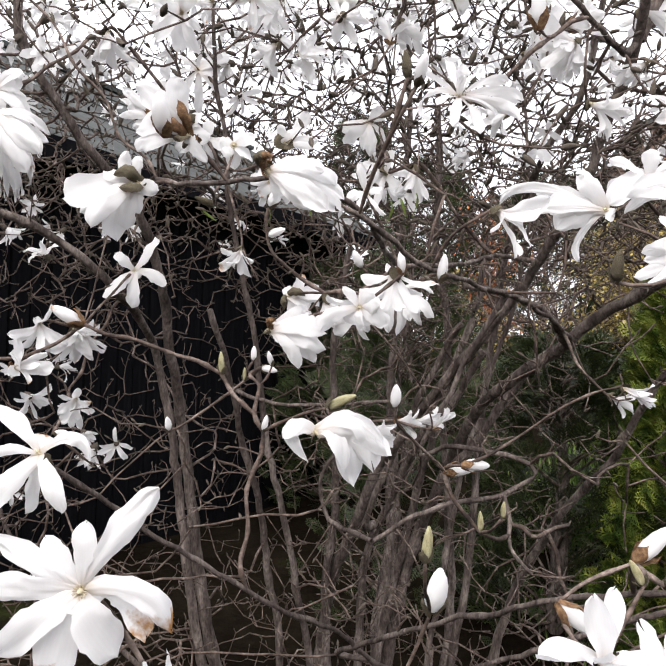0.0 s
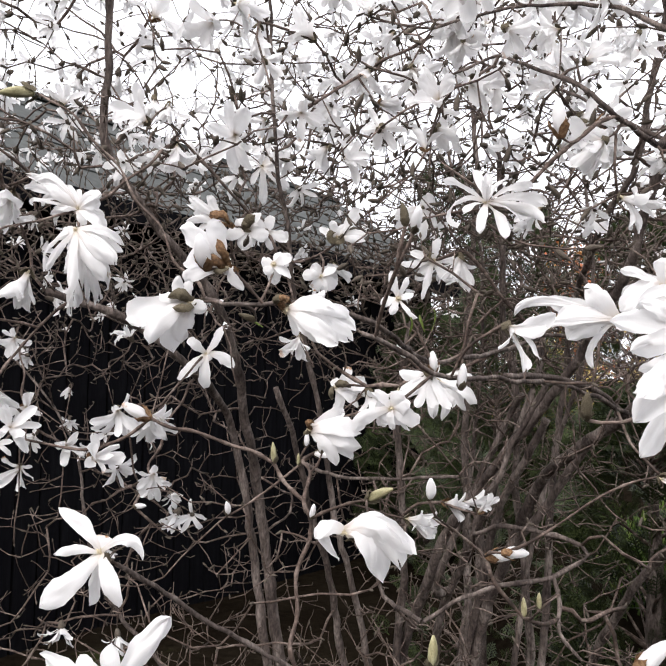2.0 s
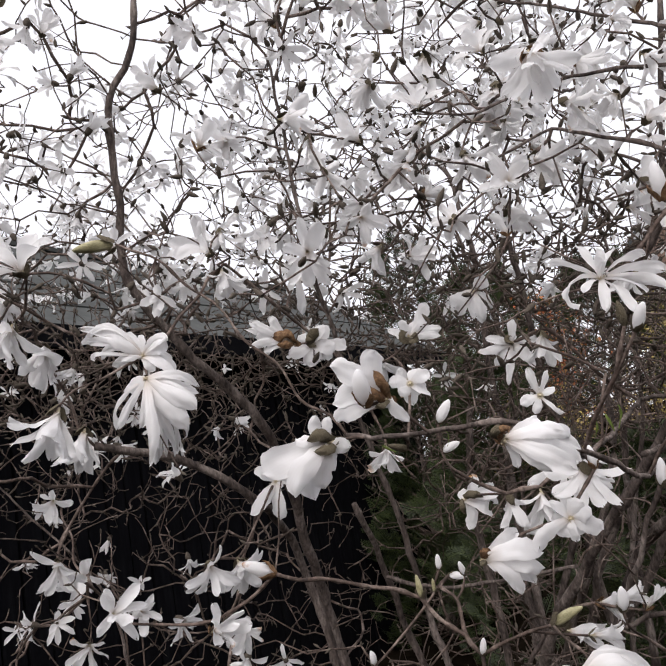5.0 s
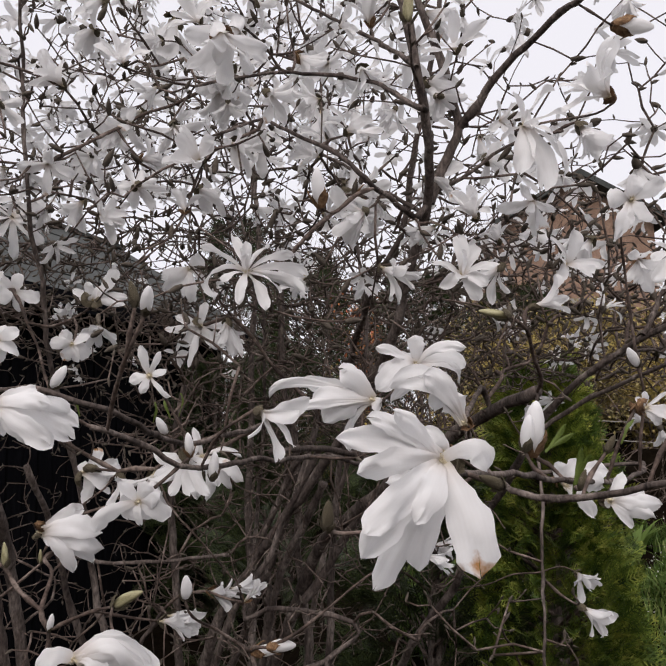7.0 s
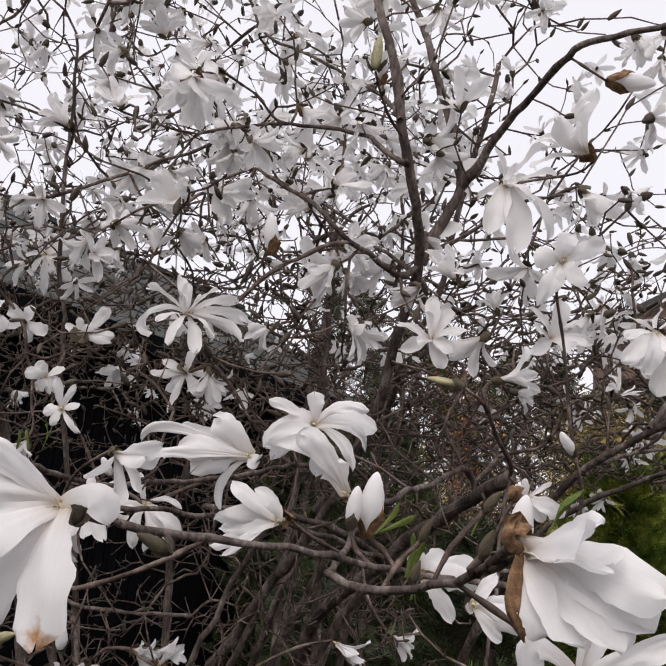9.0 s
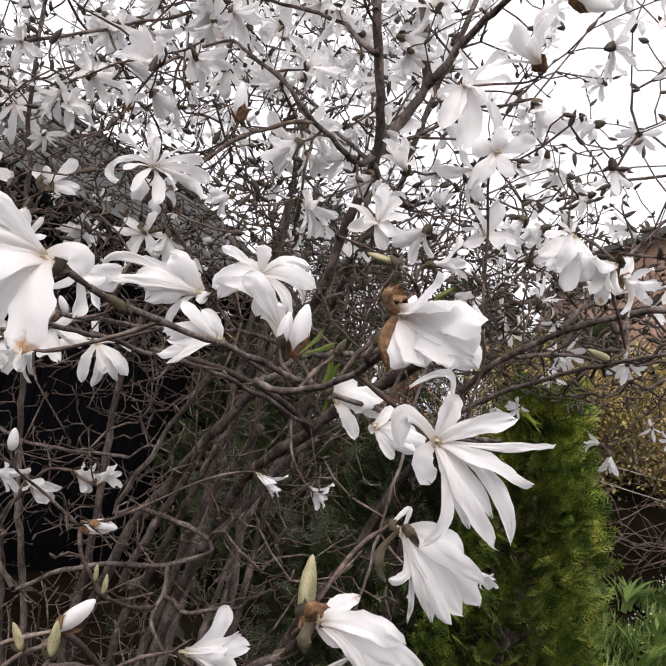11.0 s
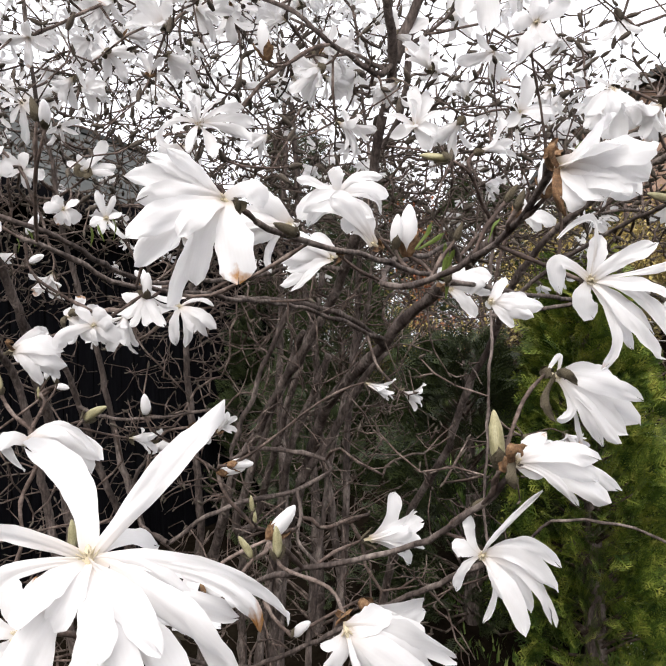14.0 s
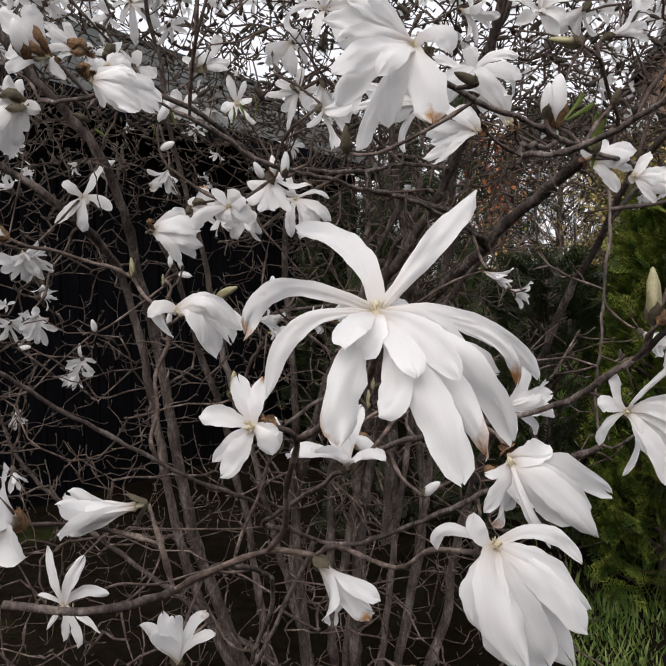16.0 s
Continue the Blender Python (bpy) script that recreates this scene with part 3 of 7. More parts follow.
limb(.016, .006, (-0.127, 1.800, 0.775), (-0.181, 1.700, 1.153), (-0.232, 1.600, 1.418), (-0.269, 1.500, 1.575))
limb(.024, .007, (-0.419, 2.000, 1.234), (-0.433, 1.900, 1.471), (-0.459, 1.750, 1.750), (-0.582, 1.600, 1.949), (-0.662, 1.500, 2.095), (-0.669, 1.470, 2.265), (-0.659, 1.450, 2.504), (-0.594, 1.450, 2.626), (-0.562, 1.450, 2.791))
limb(.018, .008, (-0.444, 1.800, 1.437), (-0.482, 1.550, 1.617), (-0.598, 1.450, 1.718), (-0.734, 1.350, 1.771))
limb(.020, .008, (0.196, 2.600, 1.938), (0.225, 2.650, 2.329), (0.206, 2.690, 2.587), (0.187, 2.700, 2.701), (0.084, 2.700, 2.829))
limb(.012, .005, (0.206, 2.690, 2.587), (0.284, 2.650, 2.696), (0.361, 2.600, 2.730))
limb(.006, .0028, (0.651, 1.380, 1.541), (0.724, 1.300, 1.649), (0.805, 1.200, 1.701), (0.869, 1.100, 1.734), (0.930, 1.000, 1.757))
limb(.0045, .002, (0.778, 1.080, 1.766), (0.831, 1.100, 1.843), (0.883, 1.100, 1.931), (0.950, 1.100, 2.017))
limb(.004, .002, (0.714, 1.150, 1.714), (0.845, 1.250, 1.759), (0.977, 1.350, 1.767), (1.124, 1.400, 1.735))
limb(.0028, .0016, (0.529, 0.950, 1.241), (0.588, 0.850, 1.287), (0.669, 0.800, 1.288), (0.735, 0.800, 1.260), (0.843, 0.800, 1.216))
limb(.005, .0028, (0.168, 1.200, 0.984), (0.002, 1.050, 1.109), (-0.086, 0.950, 1.179), (-0.209, 0.820, 1.301), (-0.276, 0.730, 1.377))
limb(.0034, .0022, (0.674, 0.950, 1.571), (0.522, 0.720, 1.567), (0.418, 0.620, 1.578), (0.347, 0.550, 1.585), (0.294, 0.490, 1.589), (0.254, 0.430, 1.599))
limb(.0045, .0025, (0.011, 1.150, 1.037), (0.148, 0.900, 1.180), (0.223, 0.740, 1.259), (0.296, 0.650, 1.300), (0.378, 0.580, 1.335), (0.428, 0.500, 1.393), (0.438, 0.460, 1.423))
limb(.0045, .003, (-0.017, 1.200, 0.752), (0.047, 1.000, 0.986), (0.043, 0.700, 1.135), (0.044, 0.500, 1.193), (0.015, 0.400, 1.220), (-0.053, 0.380, 1.231))
limb(.005, .0025, (0.442, 1.400, 1.536), (0.297, 1.150, 1.582), (0.155, 0.900, 1.591), (0.086, 0.750, 1.591), (0.040, 0.700, 1.616), (0.002, 0.660, 1.636))
limb(.0045, .0026, (0.268, 1.300, 1.674), (0.088, 0.950, 1.615), (0.008, 0.720, 1.647), (-0.053, 0.700, 1.668), (-0.128, 0.750, 1.673), (-0.203, 0.800, 1.683))
limb(.005, .0026, (0.544, 1.200, 1.690), (0.451, 1.000, 1.650), (0.388, 0.800, 1.617), (0.367, 0.680, 1.581), (0.356, 0.600, 1.570))
limb(.0030, .0022, (0.356, 0.600, 1.570), (0.394, 0.550, 1.567), (0.423, 0.500, 1.578), (0.436, 0.420, 1.601), (0.438, 0.360, 1.611))
limb(.0142, .009, (0.110, 2.010, 0.616), (0.157, 1.953, 0.886), (0.193, 1.897, 1.090), (0.234, 1.842, 1.274), (0.289, 1.786, 1.407), (0.337, 1.731, 1.513))
limb(.0120, .007, (0.079, 1.906, 1.063), (0.133, 1.849, 1.238), (0.186, 1.794, 1.372), (0.246, 1.738, 1.510), (0.276, 1.685, 1.570))
limb(.0125, .008, (0.256, 1.791, 1.198), (0.335, 1.734, 1.310), (0.409, 1.677, 1.447), (0.462, 1.622, 1.518))
limb(.0050, .0035, (0.145, 1.246, 1.346), (0.200, 1.212, 1.350), (0.286, 1.186, 1.340), (0.321, 1.184, 1.317), (0.292, 1.166, 1.302), (0.258, 1.138, 1.289), (0.189, 1.113, 1.283), (0.123, 1.098, 1.262), (0.061, 1.103, 1.221))
limb(.0036, .0025, (0.259, 1.138, 1.290), (0.267, 1.118, 1.251), (0.258, 1.089, 1.223), (0.286, 1.067, 1.191))
limb(.0045, .003, (-0.133, 1.515, 1.391), (-0.016, 1.457, 1.394), (0.061, 1.401, 1.409), (0.121, 1.377, 1.412))
limb(.0040, .003, (-0.008, 1.208, 1.228), (-0.024, 1.208, 1.290), (0.007, 1.185, 1.349), (0.020, 1.174, 1.365))

# slighter stems that rise through the thicket into the crown
stem_rng = random.Random(15)
for k in range(4):
    a, reach = 2 * math.pi * (k + stem_rng.random()) / 4, stem_rng.uniform(0.5, 1.5)
    top = v3(0.05 + math.cos(a) * reach * 1.1, 2.2 + math.sin(a) * reach * 0.62, stem_rng.uniform(1.9, 3.1) - 0.25 * reach)
    foot = v3(0.10 + 0.16 * math.cos(a), 2.15 + 0.2 * math.sin(a), -0.03)
    knee = foot.lerp(top, 0.45) + v3(math.cos(a) * reach * 0.16 + stem_rng.gauss(0, 0.06), math.sin(a) * reach * 0.1 + stem_rng.gauss(0, 0.06), 0)
    bow = foot.lerp(top, 0.75) + v3(stem_rng.gauss(0, 0.07), stem_rng.gauss(0, 0.07), 0)
    limb(0.0146 + 0.001 * stem_rng.random(), 0.003, foot + v3(0, 0, 0.2), knee, bow, top)

for k, (line, radii) in enumerate(limb_runs):
    lv, lf = [], []
    tube([p - ORIGIN for p in line], radii, 9, lv, lf)
    part("limb", mesh_of("magnolia_limb", lv, lf, BARK), shrub)

# -- tepals: length 1 along z, the inner face towards -x --
def tepal(seed, nu, nv, bends, widths=(0.125, 0.19)):
    r = random.Random(seed)
    width, bend, cup = r.uniform(*widths), r.uniform(*bends), r.uniform(0.06, 0.50)
    twist, notch, wave = r.uniform(-0.8, 0.8), r.uniform(0.0, 0.15), r.uniform(0.02, 0.07)
    blunt = r.uniform(0.62, 0.8)
    ph, late, lean = r.uniform(0, 6.28), r.uniform(1.0, 2.2), r.uniform(-0.12, 0.12)
    verts, uvs, faces = [], [], []
    x = z = 0.0
    last = 0.0
    for j in range(nv + 1):
        s = j / nv
        a = bend * s ** late * 1.3 - 0.18 * (1 - s)
        x += (s - last) * math.sin(a)
        z += (s - last) * math.cos(a)
        last = s
        k = min(1.0, s / 0.62)
        w = width * (0.40 + 0.60 * k * k * (3 - 2 * k)) * max(0.0, 1 - max(0.0, (s - blunt) / (1 - blunt)) ** 2.3) ** 0.55
        w = max(w, 0.012)
        for i in range(nu + 1):
            u = 2 * i / nu - 1
            c = -cup * u * u * w + wave * math.sin(ph + 9 * s + 2.4 * u) * abs(u) ** 1.5 * s + 0.004 * math.cos(u * 9) * (1 - s)
            c += 0.055 * noise.noise((s * 3.2, u * 1.3, seed * 1.7)) * s + 0.026 * noise.noise((s * 8, u * 3, seed * 0.7)) * s
            tw = twist * s
            edge = 1 + 0.16 * noise.noise((s * 4.5, 3.0 if u > 0 else -3.0, seed * 2.3)) * abs(u)
            yy, nn = u * w * edge * math.cos(tw) - c * math.sin(tw), u * w * edge * math.sin(tw) + c * math.cos(tw)
            dip = -notch * math.exp(-(u * 4) ** 2) * max(0, s - 0.75) * 4
            verts.append((x + nn * math.cos(a) + dip * math.sin(a), yy + lean * s * s, z - nn * math.sin(a) + dip * math.cos(a)))
            uvs.append((0.5 + 0.5 * u * w / width, s))
    for j in range(nv):
        for i in range(nu):
            k = j * (nu + 1) + i
            faces.append((k, k + 1, k + nu + 2, k + nu + 1))
    return verts, faces, uvs


def tepal_mesh(seed, bends, widths=(0.125, 0.19), mat=PETAL):
    verts, faces, uvs = tepal(seed, 8, 16, bends, widths)
    return mesh_of("tepal", verts, faces, mat, uvs)


TEPALS = [tepal_mesh(100 + k, (-0.35, 1.0)) for k in range(18)]
SHAPES = {"s": [tepal_mesh(140 + k, (-0.15, 0.4), (0.15, 0.15)) for k in range(7)],
          "a": [tepal_mesh(160 + k, (0.3, 0.8), (0.15, 0.15)) for k in range(7)],
          "c": [tepal_mesh(180 + k, (1.7, 2.4), (0.15, 0.15)) for k in range(4)]}
TEPALS_LOW = [tepal(300 + k, 3, 6, (-0.35, 1.3), (0.10, 0.165)) for k in range(16)]


def lathe(profile, sides, mat, name, squash=1.0, ridge=0.0):
    verts, faces = [], []
    for i, (rad, z) in enumerate(profile):
        for k in range(sides):
            a = 2 * math.pi * k / sides
            turn = (3 * a + 4.0 * z) % (2 * math.pi) / (2 * math.pi)
            q = rad * (1 + ridge * (2.4 * turn - 1.2 if turn < 0.88 else 1.2 - 20 * (turn - 0.88)))
            verts.append((q * math.cos(a) + 0.10 * z * z - 0.05 * z, q * math.sin(a) * squash, z))
    for i in range(len(profile) - 1):
        for k in range(sides):
            k2 = (k + 1) % sides
            faces.append((i * sides + k, i * sides + k2, (i + 1) * sides + k2, (i + 1) * sides + k))
    faces.append(tuple(range(sides - 1, -1, -1)))
    faces.append(tuple((len(profile) - 1) * sides + k for k in range(sides)))
    return mesh_of(name, verts, faces, mat, [(0.5, min(1.0, max(0.35, v[2]))) for v in verts])


def flower_heart():
    """The foot of a flower: receptacle, a ring of stamens and a small cone."""
    verts, faces = [], []
    tube([(0, 0, -0.16), (0, 0, -0.05), (0, 0, 0.02), (0, 0, 0.08), (0, 0, 0.14), (0, 0, 0.17)], [0.045, 0.06, 0.065, 0.05, 0.03, 0.008], 9, verts, faces)
    r = random.Random(4)
    for k in range(22):
        a = k * 2.4
        d = Vector((math.cos(a), math.sin(a), r.uniform(0.5, 1.1)))
        p = Vector((math.cos(a) * 0.06, math.sin(a) * 0.06, 0.02 + 0.003 * k))
        tube([p, p + d * 0.03, p + d * 0.065], [0.010, 0.011, 0.004], 4, verts, faces)
    return mesh_of("flower", verts, faces, STAMEN)


HEART = flower_heart()
WHITE_BUD = lathe([(0.02, 0.0), (0.13, 0.06), (0.20, 0.22), (0.225, 0.42), (0.20, 0.65), (0.14, 0.84), (0.06, 0.97), (0.01, 1.0)], 27, PETAL, "white_bud", 0.84, 0.085)
OLIVE_BUD = lathe([(0.02, 0.0), (0.13, 0.06), (0.20, 0.22), (0.205, 0.45), (0.16, 0.7), (0.09, 0.88), (0.04, 0.97), (0.008, 1.0)], 24, FUZZ, "olive_bud", 0.9, 0.07)
PALE_BUD = lathe([(0.02, 0.0), (0.10, 0.06), (0.145, 0.22), (0.155, 0.45), (0.13, 0.7), (0.075, 0.88), (0.04, 0.97), (0.008, 1.0)], 24, GREENBUD, "pale_bud", 0.9, 0.07)


def scale_mesh(mat, name, long, wide):
    """A cupped bud scale, pointed, that hugs the foot of a bud."""
    verts, faces = [], []
    nu, nv = 6, 7
    for j in range(nv + 1):
        s = j / nv
        w = wide * (0.45 + 0.55 * math.sin(math.pi * min(1, s * 0.9 + 0.1))) * max(0.0, 1 - max(0, (s - 0.6) / 0.4) ** 2) ** 0.6 + 0.004
        rad = 0.10 + 0.16 * math.sin(math.pi * min(1, s * 0.62))
        for i in range(nu + 1):
            a = (2 * i / nu - 1) * w / max(rad, 0.08)
            rough = 1 + 0.16 * noise.noise((a * 2.2, s * 5, long * 40))
            verts.append((rad * rough * math.cos(a), rad * rough * math.sin(a), -0.07 + s * long * (1 - 0.22 * abs(2 * i / nu - 1) * s)))
    for j in range(nv):
        for i in range(nu):
            k = j * (nu + 1) + i
            faces.append((k, k + 1, k + nu + 2, k + nu + 1))
    return mesh_of(name, verts, faces, mat)


SCALES = [scale_mesh(SCALE, "bud_scale", 0.58, 0.20), scale_mesh(FUZZ, "bud_scale", 0.52, 0.20), scale_mesh(SCALE, "bud_scale", 0.56, 0.17), scale_mesh(FUZZ, "bud_scale", 0.52, 0.17)]

targets = []        # where a twig must end: (place, way it arrives, weight)


def petal_frames(way, open_deg, count, droop, r):
    """The turns of the tepals of one flower about its axis."""
    m = aim(way, r.uniform(0, 6.28))
    out = []
    for k in range(count):
        inner = k % 3 == 2
        phi = 2 * math.pi * k / count * (2 if count > 7 else 1) + r.gauss(0, 0.16)
        tilt = radians(open_deg * (0.62 if inner else 1.0) + r.gauss(0, 10))
        d = m @ Vector((math.sin(tilt) * math.cos(phi), math.sin(tilt) * math.sin(phi), math.cos(tilt)))
        d = (d + Vector((0, 0, -1)) * droop * r.uniform(0.4, 1.2)).normalized()
        axis = Vector(way).normalized()
        side = d - axis * d.dot(axis)
        if side.length < 0.08:
            side = m @ Vector((math.cos(phi), math.sin(phi), 0))
        x = (side - d * side.dot(d)).normalized()
        y = d.cross(x)
        out.append(Matrix((x, y, d)).transposed().to_4x4())
    return m, out


def blossom(x, y, z, dx, dy, dz, long, open_deg, count, droop):
    """One flower at the end of its twig, with tepals and two old bud scales."""
    r = random.Random(int(abs(x * 7919 + y * 104729 + z * 1299709) * 1000))
    way = Vector((dx, dy, dz)).normalized()
    here = Vector((x, y, z))
    m, turns = petal_frames(way, open_deg, count, droop, r)
    flower = part("flower", HEART, shrub, "", Matrix.Translation(here - ORIGIN) @ m @ Matrix.Scale(long * 0.55, 4))
    back = flower.matrix_basis.inverted()
    for t in turns:
        s = long * r.uniform(0.82, 1.08)
        p = part("petal", r.choice(TEPALS), flower)
        p.matrix_basis = back @ (Matrix.Translation(here - ORIGIN + (t @ Vector((0, 0, 1))) * long * 0.03) @ t @ Matrix.Diagonal((s, s * r.uniform(0.85, 1.15), s, 1)))
    spin = r.uniform(0, 6.28)
    pick = 0 if r.random() < 0.15 else 1
    for k in range(2):
        part("bud_scale", SCALES[pick], flower, "downy olive-brown bud scale", Matrix.Rotation(spin + k * math.pi, 4, "Z") @ Matrix.Rotation(r.uniform(0.0, 0.5), 4, "Y") @ Matrix.Scale(1.25, 4) @ Matrix.Translation((0, 0, -0.12)))
    targets.append((here - way * long * 0.14, way, 1))


def flower_foot(x, y, z, dx, dy, dz, brown=False):
    """The heart and bud scales of a flower whose tepals are laid one by one."""
    way, here = Vector((dx, dy, dz)).normalized(), Vector((x, y, z))
    r = random.Random(int(abs(x * 7919 + y * 104729 + z * 1299709) * 1000))
    flower = part("flower", HEART, shrub, "", Matrix.Translation(here - ORIGIN) @ aim(way, r.uniform(0, 6.28)) @ Matrix.Scale(0.040, 4))
    spin, pick = r.uniform(0, 6.28), 0 if brown else 1
    for k in range(2):
        part("bud_scale", SCALES[pick], flower, "downy olive-brown bud scale", Matrix.Rotation(spin + k * math.pi, 4, "Z") @ Matrix.Rotation(r.uniform(0.0, 0.5), 4, "Y") @ Matrix.Scale(0.75, 4) @ Matrix.Translation((0, 0, -0.16)))
    for k in range(3):
        tilt, phi = r.uniform(0.15, 0.5), spin + 2.1 * k
        d = Vector((math.sin(tilt) * math.cos(phi), math.sin(tilt) * math.sin(phi), math.cos(tilt)))
        x = (Vector((math.cos(phi), math.sin(phi), 0)) - d * d.x).normalized()
        x = (x - d * x.dot(d)).normalized()
        s = r.uniform(0.8, 1.05)
        part("petal", r.choice(SHAPES["s"]), flower, "", Matrix((x, d.cross(x), d)).transposed().to_4x4() @ Matrix.Diagonal((s, s * 1.15, s, 1)))
    targets.append((here - way * 0.009, way, 1))
    return flower


def tepal_on(flower, dx, dy, dz, wide, kind):
    """One tepal that reaches from the flower's heart by (dx, dy, dz)."""
    d = Vector((dx, dy, dz))
    r = random.Random(int(abs(dx * 7919 + dy * 104729 + dz * 1299709) * 10000))
    axis = flower.matrix_basis.to_3x3() @ Vector((0, 0, 1))
    long = d.length * {"s": 1.02, "a": 1.06, "c": 1.3}[kind]
    d.normalize()
    axis.normalize()
    out = (d - axis * d.dot(axis)) + Vector((0, 0, -0.7))
    x = (out - d * out.dot(d)).normalized()
    bend = {"s": 0.06, "a": 0.28, "c": 0.95}[kind]
    d2 = (d - x * bend * 0.8).normalized()
    x2 = (x - d2 * x.dot(d2)).normalized()
    turn = Matrix((x2, d2.cross(x2), d2)).transposed().to_4x4()
    p = part("petal", r.choice(SHAPES[kind]), flower)
    here = flower.matrix_basis.translation
    p.matrix_basis = flower.matrix_basis.inverted() @ (Matrix.Translation(here) @ turn @ Matrix.Diagonal((long, long * wide / 0.15, long, 1)))


def open_flower(x, y, z, dx, dy, dz, brown=False):
    """The heart of an open flower, with two old bud scales at its back."""
    way, here = Vector((dx, dy, dz)).normalized(), Vector((x, y, z))
    r = random.Random(int(abs(x * 7919 + y * 104729 + z * 1299709) * 1000))
    flower = part("flower", HEART, shrub, "", Matrix.Translation(here - ORIGIN) @ aim(way, r.uniform(0, 6.28)) @ Matrix.Scale(0.034, 4))
    spin, pick = r.uniform(0, 6.28), 0 if brown else 1
    for k in range(2):
        part("bud_scale", SCALES[pick], flower, "rusty brown bud scale" if brown else "downy olive-brown bud scale", Matrix.Rotation(spin + k * math.pi, 4, "Z") @ Matrix.Rotation(r.uniform(0.1, 0.6), 4, "Y") @ Matrix.Scale(0.92, 4) @ Matrix.Translation((0, 0, -0.38)))
    targets.append((here - way * 0.009, way, 1))
    return flower


def strap(flower, tip, mid, wide, browned=False, husk=""):
    """One strap-shaped tepal that runs from the flower's heart over mid to its tip, with an uneven blunt end and waved edges; husk makes it a cupped bud scale, brown or olive."""
    tip, mid = Vector(tip), Vector(mid)
    seed = int(abs(tip.x * 7919 + tip.y * 104729 + tip.z * 1299709) * 10000)
    r = random.Random(seed)
    bend = 2 * mid - 0.5 * tip
    long = (mid.length + (tip - mid).length)
    face = Vector((r.gauss(0, 0.28), -1.0, r.gauss(0.15, 0.28)))
    twist, cup, blunt = r.uniform(-0.55, 0.55), r.uniform(-0.25, 0.45), r.uniform(0.5, 0.82)
    wave, ph, notch, foot = r.uniform(0.02, 0.06), r.uniform(0, 6.28), r.choice((0.0, 0.05, 0.10, 0.17)), r.uniform(0.30, 0.55)
    if husk:
        twist, cup, blunt, notch, foot = 0.0, 0.55, 0.35, 0.0, 0.75
    half, nu, nv = 0.43 * wide / long, 8, 16
    verts, uvs, faces = [], [], []
    for j in range(nv + 1):
        s = j / nv
        c = (bend * (2 * s * (1 - s)) + tip * (s * s)) / long
        d = (bend * (2 - 4 * s) + tip * (2 * s)).normalized()
        side = d.cross(face)
        if side.length < 0.05:
            side = d.cross(Vector((0.3, 0, 1)))
        side = Matrix.Rotation(twist * (s - 0.4), 3, d) @ side.normalized()
        out = side.cross(d)
        k = min(1.0, s / 0.58)
        w = half * (foot + (1 - foot) * k * k * (3 - 2 * k)) * max(0.0, 1 - max(0.0, (s - blunt) / (1 - blunt)) ** 2.2) ** 0.55
        w = max(w, 0.008)
        for i in range(nu + 1):
            u = 2 * i / nu - 1
            edge = 1 + (0.24 * noise.noise((s * 4.5, 3.0 if u > 0 else -3.0, (seed % 977) * 0.37)) + 0.14 * noise.noise((s * 11, 5.0 if u > 0 else -5.0, (seed % 953) * 0.41))) * abs(u)
            lift = -cup * u * u * w + 0.004 * math.cos(u * 9) * (1 - s) + wave * math.sin(ph + 8 * s + 2.4 * u) * abs(u) ** 1.5 * s
            lift += 0.06 * noise.noise((s * 3.2, u * 1.3, (seed % 991) * 0.61)) * s + 0.034 * noise.noise((s * 7, u * 3, (seed % 983) * 0.7)) * s + 0.012 * noise.noise((s * 16, u * 6, (seed % 971) * 0.9)) * s
            p = c + side * (u * w * edge) + out * lift - d * (notch * math.exp(-(u * 4) ** 2) * max(0.0, s - 0.75) * 4)
            verts.append((p.x, p.y, p.z))
            uvs.append((0.5 + 0.5 * u * w / half, s))
    for j in range(nv):
        for i in range(nu):
            k = j * (nu + 1) + i
            faces.append((k, k + 1, k + nu + 2, k + nu + 1))
    skin = {"b": SCALE, "o": FUZZ}.get(husk, PETAL_AGED if browned else PETAL)
    ob = part("bud_scale" if husk else "petal", mesh_of("strap_tepal", verts, faces, skin, uvs), flower, "brown downy bud scale" if husk else "")
    ob.matrix_basis = flower.matrix_basis.inverted() @ Matrix.Translation(flower.matrix_basis.translation) @ Matrix.Scale(long, 4)


def flower_bud(x, y, z, dx, dy, dz, long, kind):
    """A bud about to open: white or pale green, in brown or olive scales."""
    r = random.Random(int(abs(x * 7919 + y * 104729 + z * 1299709) * 1000))
    way, here = Vector((dx, dy, dz)).normalized(), Vector((x, y, z))
    bud = part("bud", {"g": PALE_BUD, "o": OLIVE_BUD}.get(kind, WHITE_BUD), shrub, {"g": "pale green opening bud", "o": "closed downy olive bud"}.get(kind, "white opening bud"),
               Matrix.Translation(here - ORIGIN) @ aim(way, r.uniform(0, 6.28)) @ Matrix.Diagonal((long, long, long, 1)))
    for k in range(3 if kind == "r" else 2):
        part("bud_scale", SCALES[2 if kind == "r" else 3], bud, "brown downy bud scale", Matrix.Rotation(k * math.pi * (0.70 if kind == "r" else 1.0) + 0.4, 4, "Z") @ Matrix.Rotation(r.uniform(-0.03, 0.12), 4, "Y"))
    targets.append((here - way * long * 0.05, way, 1))


def young_leaf(x, y, z, dx, dy, dz, long):
    """A first narrow green leaf beside a bud."""
    verts, faces, uvs = LEAF
    ob = part("leaf", mesh_of("young_leaf", verts, faces, YOUNG), shrub, "narrow fresh green leaf")
    ob.matrix_basis = Matrix.Translation(v3(x, y, z) - ORIGIN) @ aim((dx, dy, dz), x * 40) @ Matrix.Scale(long, 4)


